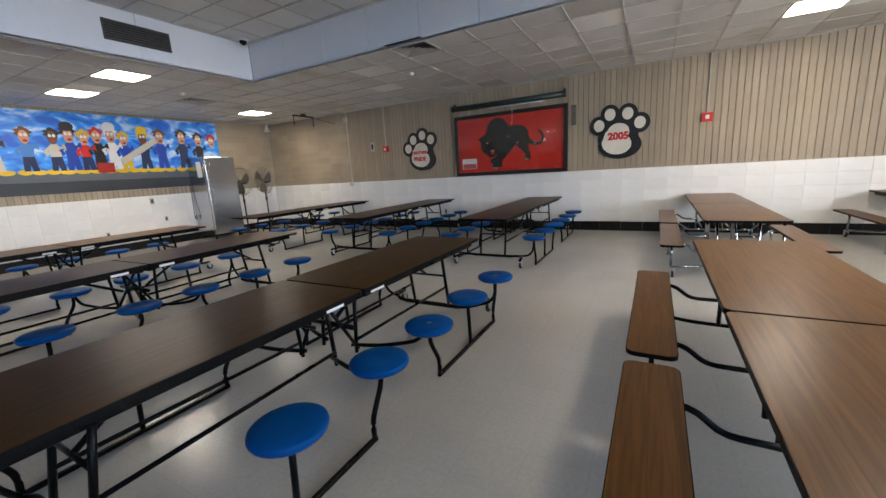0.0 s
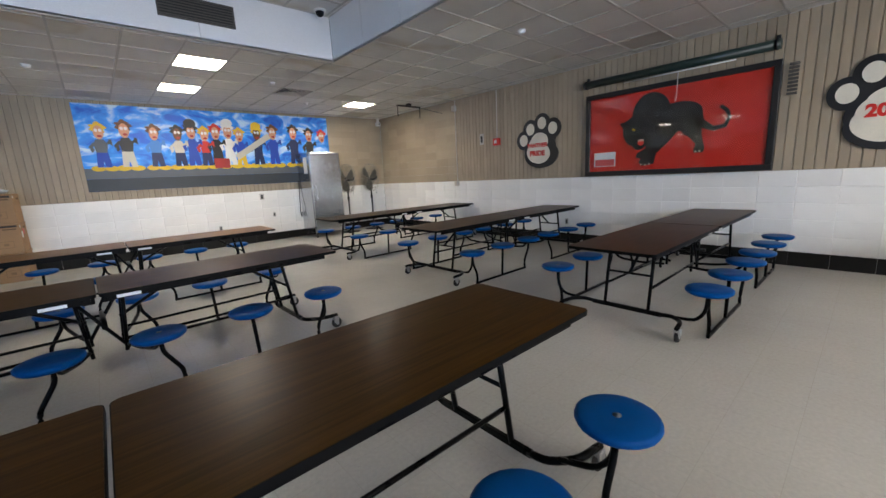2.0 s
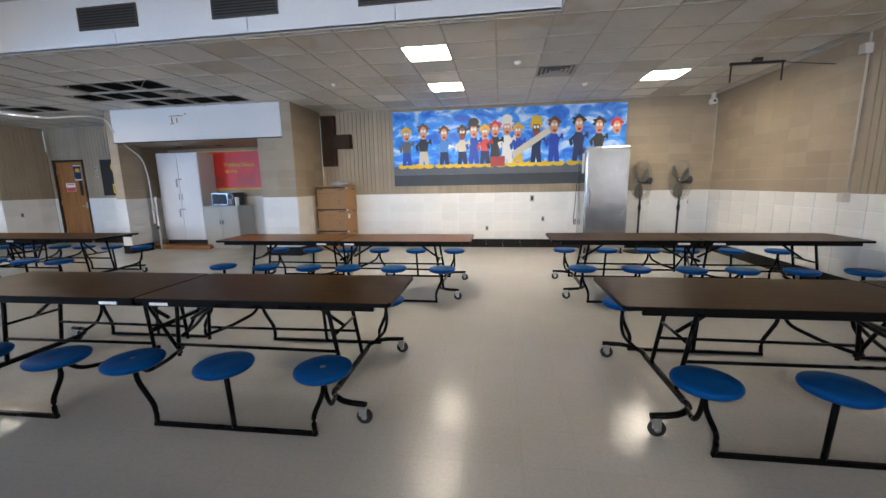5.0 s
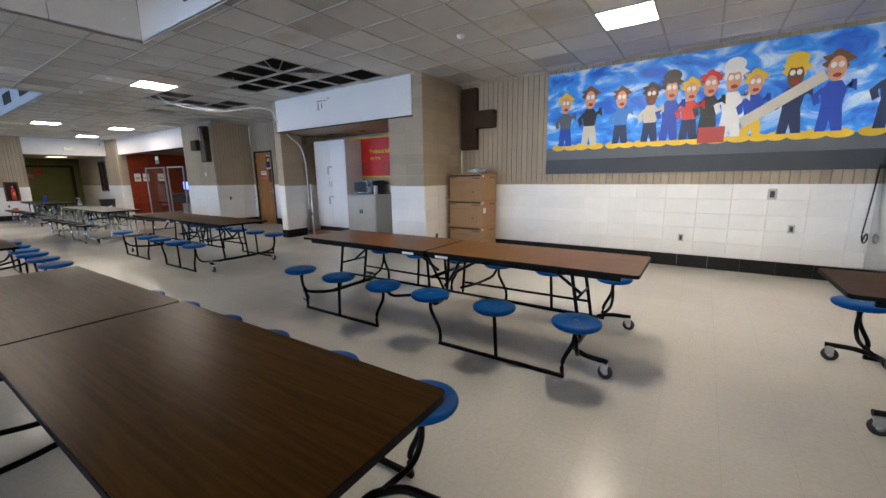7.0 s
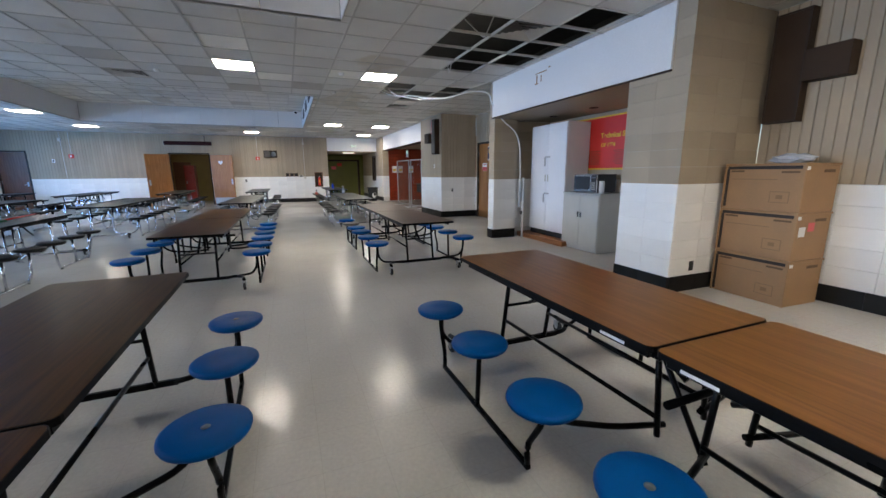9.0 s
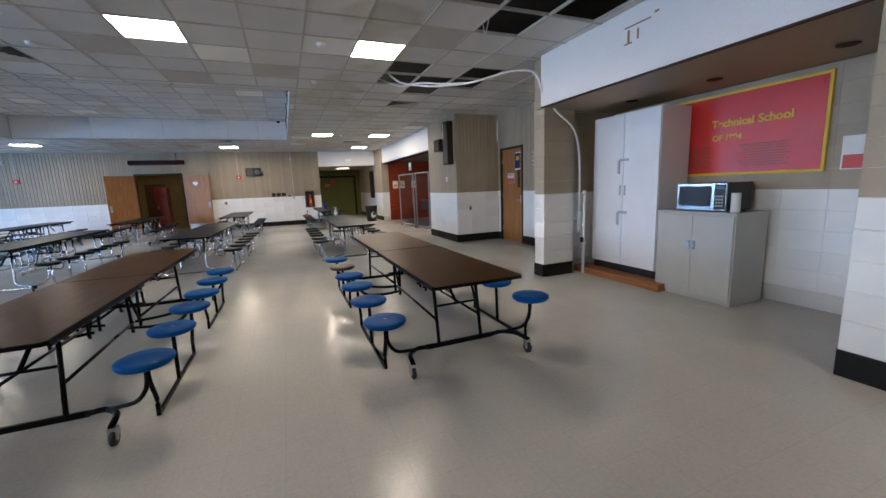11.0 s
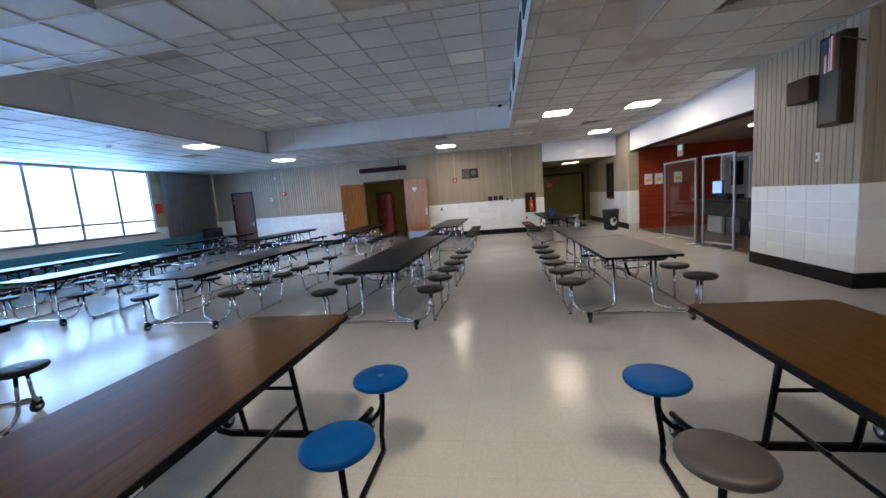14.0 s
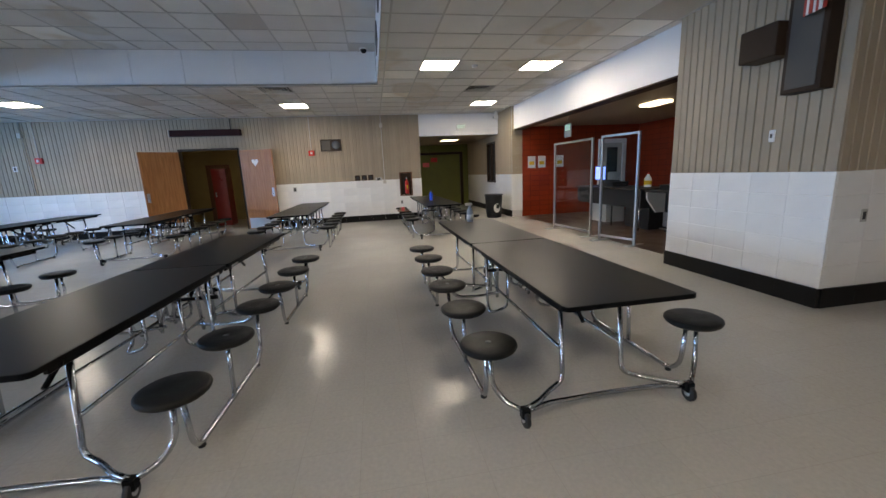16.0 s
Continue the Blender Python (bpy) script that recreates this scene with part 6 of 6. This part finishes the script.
part("end_cap", B(0.002, -0.935, -0.09, 0.152, -0.9205, 0.09), M["cab_grey"], _o)

_o = thing("exit_sign", "pale green exit sign on the corridor header", "exit sign", (X_W, 8.20, 2.80))
part("case", B(0.0005, -0.16, -0.10, 0.045, 0.16, 0.10, 0.004), M["white"], _o)
text_part("lettering", "EXIT", 0.13, M["sign_green"], _o, FACE_E(0.0475, 0, 0), "glowing green letters")
for _x, _y, _r in ((6.85, 10.02, 0), (-19.3, 9.25, 0)):
    _o = thing("security_camera", "small white dome camera under the ceiling", "camera", (_x, _y, 3.02))
    part("bracket", B(-0.03, -0.03, 0.06, 0.03, 0.03, 0.185, 0.003), M["white"], _o)
    part("housing", B(-0.05, -0.08, -0.04, 0.05, 0.07, 0.06, 0.012), M["white"], _o)
    part("lens", L([(0.0, -0.09), (0.022, -0.088), (0.025, -0.0805)], 12, (0, 0, 0.01), "y"), M["black"], _o)
for _x, _y in ((3.0, 5.4), (-3.56, 5.36), (-8.85, 5.38), (-15.4, 5.36)):
    _o = thing("dome_camera", "small dark dome camera in the coffer corner", "camera", (_x, _y, Z_TOP))
    part("ring", L([(0.0, 0.0), (0.085, -0.002), (0.085, -0.02), (0.06, -0.026), (0.0, -0.026)], 18), M["white"], _o)
    part("dome", L([(0.06, -0.0265), (0.052, -0.06), (0.03, -0.085), (0.0, -0.092)], 16), M["tv"], _o)
for _x, _y in ((-14.17, 7.22), (2.86, 7.2), (4.1, 8.7), (-0.2, 7.8), (-6.2, 5.9), (-7.9, 5.95), (-17.0, 5.4), (-7.0, 2.9), (4.6, 3.1), (-12.4, -3.2)):
    _o = thing("smoke_detector", "small round white ceiling detector", "detector", (_x, _y, Z_C), "ceiling detectors")
    part("base", L([(0.0, -0.001), (0.055, -0.001), (0.055, -0.012), (0.0, -0.012)], 18), M["white"], _o)
    part("head", L([(0.045, -0.0125), (0.048, -0.025), (0.03, -0.042), (0.0, -0.045)], 18), M["white"], _o)
_o = thing("projector_mount", "black ceiling bracket with two down arms", "bracket", (6.30, 7.75, 3.10))
part("rail", B(-0.36, -0.02, 0.02, 0.36, 0.02, 0.055, 0.003), M["black"], _o)
part("arm", T([(-0.34, 0, 0.02), (-0.34, 0, -0.22)], 0.012, 8), M["black"], _o)
part("arm", T([(0.34, 0, 0.02), (0.34, 0, -0.22)], 0.012, 8), M["black"], _o)
part("stem", B(-0.05, -0.05, 0.0555, 0.05, 0.05, 0.101), M["black"], _o)
part("cable", T([(0.36, 0, 0.03), (0.50, -0.2, -0.05), (0.66, -0.5, -0.16)], 0.006, 6, 0.1), M["black"], _o)

# ---------------------------------------------------------------- corridor side
tc = thing("trash_can", "round dark grey trash can with white emblem", "trash can", (-18.62, 8.92, 0))
part("body", L([(0.0, 0.0), (0.21, 0.0), (0.22, 0.02), (0.265, 0.66), (0.27, 0.68), (0.255, 0.69), (0.24, 0.66), (0.20, 0.05), (0.0, 0.04)], 26), M["rubber"], tc)
part("rim", L([(0.26, 0.665), (0.285, 0.67), (0.285, 0.70), (0.255, 0.70)], 26), M["black"], tc)
part("emblem", plate(oval(0.02, 0.30, 0.10, 0.14, 20), "x", 0.236, 0.010), M["paper"], tc, "white recycling emblem")
part("emblem_centre", plate(oval(0.05, 0.34, 0.05, 0.07, 16), "x", 0.2465, 0.003), M["rubber"], tc)
w = tagged(new("window_4"), "dark framed interior window beside the corridor", "window", kind="structure")
for a in ((-20.9, 1.0, -20.85, 2.35), (-20.0, 1.0, -19.95, 2.35), (-20.849, 1.0, -20.001, 1.05), (-20.849, 2.30, -20.001, 2.35), (-20.45, 1.051, -20.40, 2.299)):
    part("window_frame", B(a[0], 9.405, a[1], a[2], 9.56, a[3], 0.003), M["bronze"], w)
part("pane", B(-20.849, 9.48, 1.051, -20.451, 9.486, 2.299), M["tv"], w)
part("pane", B(-20.399, 9.48, 1.051, -20.001, 9.486, 2.299), M["tv"], w)
for _y, _z, _m in ((7.6, 1.75, "pink"), (7.95, 1.95, "red")):
    _o = thing("wall_notice", "small red and pink notice on the green wall", "notice", (-23.8, _y, _z))
    part("paper", B(0.0005, -0.14, -0.09, 0.004, 0.14, 0.09), M[_m], _o)

# ---------------------------------------------------------------- serving line
def glass_screen(x0, y0, x1, y1, h, label):
    w = math.hypot(x1 - x0, y1 - y0)
    o = thing("glass_screen", label, "partition", (x0, y0, 0), "free-standing screens", math.degrees(math.atan2(y1 - y0, x1 - x0)))
    for x in (0.0, w):
        part("post", B(x - 0.02, -0.02, 0.012, x + 0.02, 0.02, h, 0.003), M["alu"], o)
        part("foot", B(x - 0.05, -0.22, 0.0, x + 0.05, 0.22, 0.012, 0.003), M["alu"], o)
    for z in (0.08, h - 0.04):
        part("rail", B(0.021, -0.018, z, w - 0.021, 0.018, z + 0.04, 0.003), M["alu"], o)
    part("pane", B(0.021, -0.003, 0.121, w - 0.021, 0.003, h - 0.041), M["glass"], o).visible_shadow = False


glass_screen(-15.75, 9.50, -14.40, 9.62, 1.95, "aluminium framed clear screen before the serving line")
glass_screen(-14.00, 9.58, -13.28, 9.80, 1.95, "narrow aluminium framed clear screen before the serving line")
ct = thing("serving_counter", "dark steel serving counter on a set-back pedestal", "counter", (-15.75, 11.2, 0))
part("body", B(-1.25, -0.40, 0.48, 1.25, 0.40, 0.86, 0.02, 2), M["counter"], ct)
part("end_cap", B(-1.36, -0.38, 0.52, -1.251, 0.38, 0.84, 0.04, 3), M["black"], ct, "rounded black end of the counter")
part("pedestal", B(-0.95, -0.20, 0.0, -0.25, 0.30, 0.479, 0.006), M["cab_grey"], ct, "grey panelled pedestal")
part("pedestal", B(0.35, -0.10, 0.0, 1.15, 0.35, 0.479, 0.006), M["counter"], ct)
part("worktop", B(-1.36, -0.44, 0.861, 1.28, 0.44, 0.895, 0.006), M["counter"], ct)
part("steel_edge", B(0.25, -0.452, 0.868, 1.28, -0.441, 0.892, 0.002), M["steel"], ct, "bright steel front edge")
for x in (0.22, 1.18):
    part("leg", T([(x, -0.36, 0.0), (x, -0.36, 0.479)], 0.014, 8), M["chrome"], ct)
tu = thing("tray_slide", "grey steel tray slide with slatted lower front", "counter", (-13.35, 11.2, 0))
part("worktop", B(-0.98, -0.44, 0.84, 0.98, 0.40, 0.88, 0.006), M["counter"], tu)
part("body", B(-0.96, 0.0, 0.10, 0.96, 0.38, 0.839, 0.006), M["counter"], tu)
for x in (-0.96, 0.0, 0.92):
    part("bracket", plate([(-0.42, 0.839), (-0.002, 0.839), (-0.002, 0.42), (-0.20, 0.42), (-0.42, 0.70)], "x", x, 0.04), M["cab_grey"], tu, "slanting grey side bracket")
for k in range(13):
    part("slat", B(-0.93 + k * 0.145, -0.022, 0.12, -0.93 + k * 0.145 + 0.105, -0.001, 0.415, 0.004), M["zinc"], tu)
part("foot_rail", T([(-0.95, -0.06, 0.075), (0.95, -0.06, 0.075)], 0.016, 8), M["zinc"], tu)
for x in (-0.9, 0.9):
    part("leg", B(x - 0.02, 0.02, 0.0, x + 0.02, 0.06, 0.099, 0.003), M["black"], tu)
_o = thing("serving_pan", "dark shallow pan standing on the tray slide", "pan", (-13.9, 11.15, 0.88))
part("pan", B(-0.28, -0.18, 0.0, 0.28, 0.18, 0.09, 0.012, 2), M["black"], _o)
part("rim", B(-0.30, -0.20, 0.0905, 0.30, 0.20, 0.102, 0.003), M["counter"], _o)
_o = thing("till_base", "low black cash till beside the lit screen", "cash till", (-16.0, 11.2, 0.895))
part("case", B(-0.26, -0.22, 0.0, 0.26, 0.20, 0.12, 0.012, 2), M["black"], _o)
part("keypad", B(-0.22, -0.18, 0.1205, 0.05, 0.10, 0.15, 0.006), M["rubber"], _o)
_o = thing("floor_rack", "black covered machine standing behind the tray slide", "machine", (-13.05, 11.95, 0))
part("base", B(-0.32, -0.28, 0.0, 0.32, 0.28, 0.95, 0.02, 2), M["black"], _o)
part("hood", plate([(-0.28, 0.951), (0.28, 0.951), (0.28, 1.25), (0.05, 1.42), (-0.12, 1.40)], "x", -0.30, 0.60), M["rubber"], _o)
mo = thing("computer_screen", "lit blue till screen on the serving counter", "screen", (-16.62, 11.2, 0.895))
part("stand", L([(0.0, 0.0), (0.11, 0.0), (0.11, 0.012), (0.025, 0.03), (0.025, 0.16), (0.0, 0.16)], 16), M["black"], mo)
part("case", B(-0.24, 0.0, 0.14, 0.24, 0.05, 0.50, 0.006), M["black"], mo)
part("screen_face", B(-0.22, -0.004, 0.16, 0.22, -0.0005, 0.48), M["blue_glow"], mo, "glowing blue screen")
_j = thing("plastic_jug", "white plastic jug with yellow label on counter", "jug", (-15.1, 11.42, 0.895))
part("body", L([(0.0, 0.0), (0.075, 0.0), (0.08, 0.02), (0.08, 0.18), (0.03, 0.25), (0.022, 0.28), (0.0, 0.28)], 18), M["paper"], _j)
part("cap", L([(0.0, 0.281), (0.026, 0.281), (0.026, 0.31), (0.0, 0.31)], 12), M["red"], _j)
part("label_band", L([(0.0805, 0.05), (0.082, 0.052), (0.082, 0.14), (0.0805, 0.142)], 18), M["gold"], _j)
for _y, _w in ((10.06, "paper"), (10.38, "paper"), (10.96, "paper")):
    _o = thing("wall_notice", "white notice sheet on the orange tiles", "notice", (-18.42, _y, 1.60))
    part("paper", B(0.0005, -0.12, -0.17, 0.003, 0.12, 0.17), M[_w], _o)
    part("yellow_print", B(0.0032, -0.08, -0.08, 0.0042, 0.08, 0.02), M["gold"], _o)
kd = tagged(new("door_4"), "white door frame with view into the kitchen", "door", kind="structure")
part("frame", B(-18.42, 12.22, 0, -18.36, 12.34, 2.20, 0.004), M["white"], kd)
part("frame", B(-18.42, 13.02, 0, -18.36, 13.14, 2.20, 0.004), M["white"], kd)
part("head", B(-18.42, 12.341, 2.08, -18.36, 13.019, 2.20, 0.004), M["white"], kd)
part("door_leaf", B(-18.415, 12.341, 0.01, -18.39, 13.019, 2.079), M["cab_grey"], kd)
part("dark_pane", B(-18.389, 12.50, 1.20, -18.384, 12.86, 1.95), M["tv"], kd)
_o = thing("ceiling_sign", "small green hanging sign in the kitchen opening", "sign", (-16.5, 10.2, 2.30))
part("panel", B(-0.16, -0.012, -0.16, 0.16, 0.012, 0.16, 0.003), M["cab_grey"], _o)
part("face", B(-0.12, -0.0145, 0.0, 0.12, -0.0125, 0.13), M["sign_green"], _o)
part("hanger", T([(0, 0, 0.16), (0, 0, 0.325)], 0.006, 6), M["zinc"], _o)
_o = thing("ceiling_light", "lit white light fitting over the serving line", "ceiling light", (-14.6, 11.1, 2.62), "ceiling light panels")
part("diffuser", B(-0.30, -0.15, -0.05, 0.30, 0.15, -0.001, 0.006), M["side_light"], _o)
_o = thing("hanging_sheet", "white paper sheets hanging at the kitchen jamb", "paper", (-12.20, 9.64, 1.6))
part("sheet", B(-0.10, -0.003, -0.55, 0.10, 0.0, -0.2), M["paper"], _o)
part("sheet", B(-0.10, -0.003, -0.05, 0.08, 0.0, 0.30), M["paper"], _o)
part("cord", T([(0.0, 0.004, -0.55), (0.0, 0.004, 0.93)], 0.004, 6), M["pvc"], _o)
_k = thing("kitchen_shelf", "steel rack with pans behind the serving line", "shelf", (-12.9, 12.9, 0))
for x in (-0.6, 0.6):
    for y in (-0.25, 0.25):
        part("post", T([(x, y, 0.0), (x, y, 1.8)], 0.015, 8), M["chrome"], _k)
for z in (0.4, 0.9, 1.4, 1.75):
    part("shelf_board", B(-0.6, -0.25, z, 0.6, 0.25, z + 0.03, 0.003), M["steel"], _k)

# ---------------------------------------------------------------- things on tables, south wall
_o = thing("water_bottle", "blue plastic bottle standing on a black table", "bottle", (-16.95, 6.75, 0.7385))
part("body", L([(0.0, 0.0), (0.042, 0.0), (0.045, 0.01), (0.045, 0.17), (0.02, 0.215), (0.0, 0.215)], 18), M["blue_bottle"], _o)
part("cap", L([(0.0, 0.216), (0.022, 0.216), (0.022, 0.25), (0.0, 0.25)], 14), M["navy"], _o)
_o = thing("spray_bottle", "clear spray bottle with pale trigger on black table", "bottle", (-12.40, 6.62, 0.7385))
part("body", L([(0.0, 0.0), (0.045, 0.0), (0.045, 0.14), (0.016, 0.20), (0.016, 0.22), (0.0, 0.22)], 16), M["bag"], _o)
part("trigger", B(-0.02, -0.06, 0.221, 0.02, 0.03, 0.255, 0.005), M["cream"], _o)
part("label_band", L([(0.0455, 0.03), (0.0465, 0.03), (0.0465, 0.10), (0.0455, 0.10)], 16), M["paper"], _o)
_o = thing("broom", "red handled broom lying on a black table", "broom", (-6.9, 0.72, 0.753), rz=6)
part("handle", T([(-0.65, 0, 0.0), (0.55, 0.02, 0.0)], 0.0125, 8), M["red"], _o)
part("head", B(0.551, -0.05, -0.013, 0.68, 0.10, 0.02, 0.006), mat("green_plastic", (0.02, 0.12, 0.05), 0.5), _o)
_o = thing("food_tray", "brown tray with wrapped food on a stool seat", "tray", (-17.52, 6.07, 0.4535))
part("tray", B(-0.20, -0.14, 0.0, 0.20, 0.14, 0.015, 0.005), M["brownp"], _o)
part("wrap", B(-0.10, -0.08, 0.0155, 0.06, 0.06, 0.10, 0.02), M["card"], _o)
part("carton", B(0.08, -0.05, 0.0155, 0.15, 0.02, 0.12, 0.005), M["pink"], _o)
for _x in (-10.46, -16.85):
    _o = thing("wall_notice", "small bright red notice on the south wall", "notice", (_x, Y_S, 1.92))
    part("paper", B(-0.14, 0.0035, -0.17, 0.14, 0.006, 0.17), M["red"], _o)
_o = thing("wall_notice", "white notice with pink lower half on south wall", "notice", (-11.35, Y_S, 1.85))
part("paper", B(-0.22, 0.0035, -0.17, 0.22, 0.006, 0.17), M["paper"], _o)
part("pink_print", B(-0.20, 0.0065, -0.16, 0.20, 0.0075, -0.02), M["pink"], _o)
_o = thing("wall_speaker", "brown speaker box on the south wall", "speaker", (-10.76, Y_S, 2.68))
part("case", B(-0.20, 0.0005, -0.20, 0.20, 0.20, 0.20, 0.008), M["brown_metal"], _o)
part("front", B(-0.17, 0.2005, -0.17, 0.17, 0.206, 0.17), M["grille"], _o)
_o = thing("trash_can", "dark square bin in the corner by the curtain", "trash can", (-18.6, -6.1, 0))
part("body", B(-0.25, -0.25, 0.0, 0.25, 0.25, 0.95, 0.02), M["rubber"], _o)
part("lid", B(-0.27, -0.27, 0.951, 0.27, 0.27, 1.06, 0.03), M["black"], _o)

# lamps of the side rooms
for _x, _y, _z in ((-21.3, 0.4, 2.6), (-21.6, 8.2, 2.56)):
    _o = thing("ceiling_light", "lit square white light in a side room ceiling", "ceiling light", (_x, _y, _z), "ceiling light panels")
    part("diffuser", B(-0.29, -0.29, -0.012, 0.29, 0.29, -0.006), M["side_light"], _o)
    part("frame", B(-0.305, -0.305, -0.0055, 0.305, 0.305, -0.001), M["white"], _o)


# ---------------------------------------------------------------- white wall blocks, one by one
BLOCK_MESH = {}


def block_mesh(w, h, axis, face):
    """A painted block face with eased edges, shared by blocks of one size and direction."""
    key = (round(w, 3), round(h, 3), axis, face)
    if key not in BLOCK_MESH:
        bm = bmesh.new()
        e = 0.006
        f = wall_place(axis, 0.0, face)
        o = [bm.verts.new(f(u, 0.021, z)) for u, z in ((0.001, 0.001), (w - 0.001, 0.001), (w - 0.001, h - 0.001), (0.001, h - 0.001))]
        i = [bm.verts.new(f(u, 0.0, z)) for u, z in ((e, e), (w - e, e), (w - e, h - e), (e, h - e))]
        m = [bm.verts.new(f(u, 0.0045, z)) for u, z in ((0, 0), (w, 0), (w, h), (0, h))]
        bm.faces.new(i)
        for a, b in ((o, m), (m, i)):
            for k in range(4):
                bm.faces.new((a[k], a[(k + 1) % 4], b[(k + 1) % 4], b[k]))
        BLOCK_MESH[key] = to_mesh("block", bm, M["white_block"])
    return BLOCK_MESH[key]


for _w, _f, _a, _b in BLOCK_RUNS:
    n = max(1, round((_b - _a) / 0.405))
    rows = 5
    w, h = (_b - _a) / n, (WAINS - BASE_H) / rows
    p0, p1 = _f(0, 0, 0), _f(1, 0, 0)
    axis = "x" if p1[0] != p0[0] else "y"
    q = _f(0, 1, 0)
    face = -1 if (q[1] if axis == "x" else q[0]) > (p0[1] if axis == "x" else p0[0]) else 1
    for i in range(n):
        for j in range(rows):
            ob = new("block", block_mesh(w, h, axis, face))
            ob.parent = _w
            ob.location = _f(_a + i * w, rng.uniform(-0.0006, 0.0006), BASE_H + j * h)
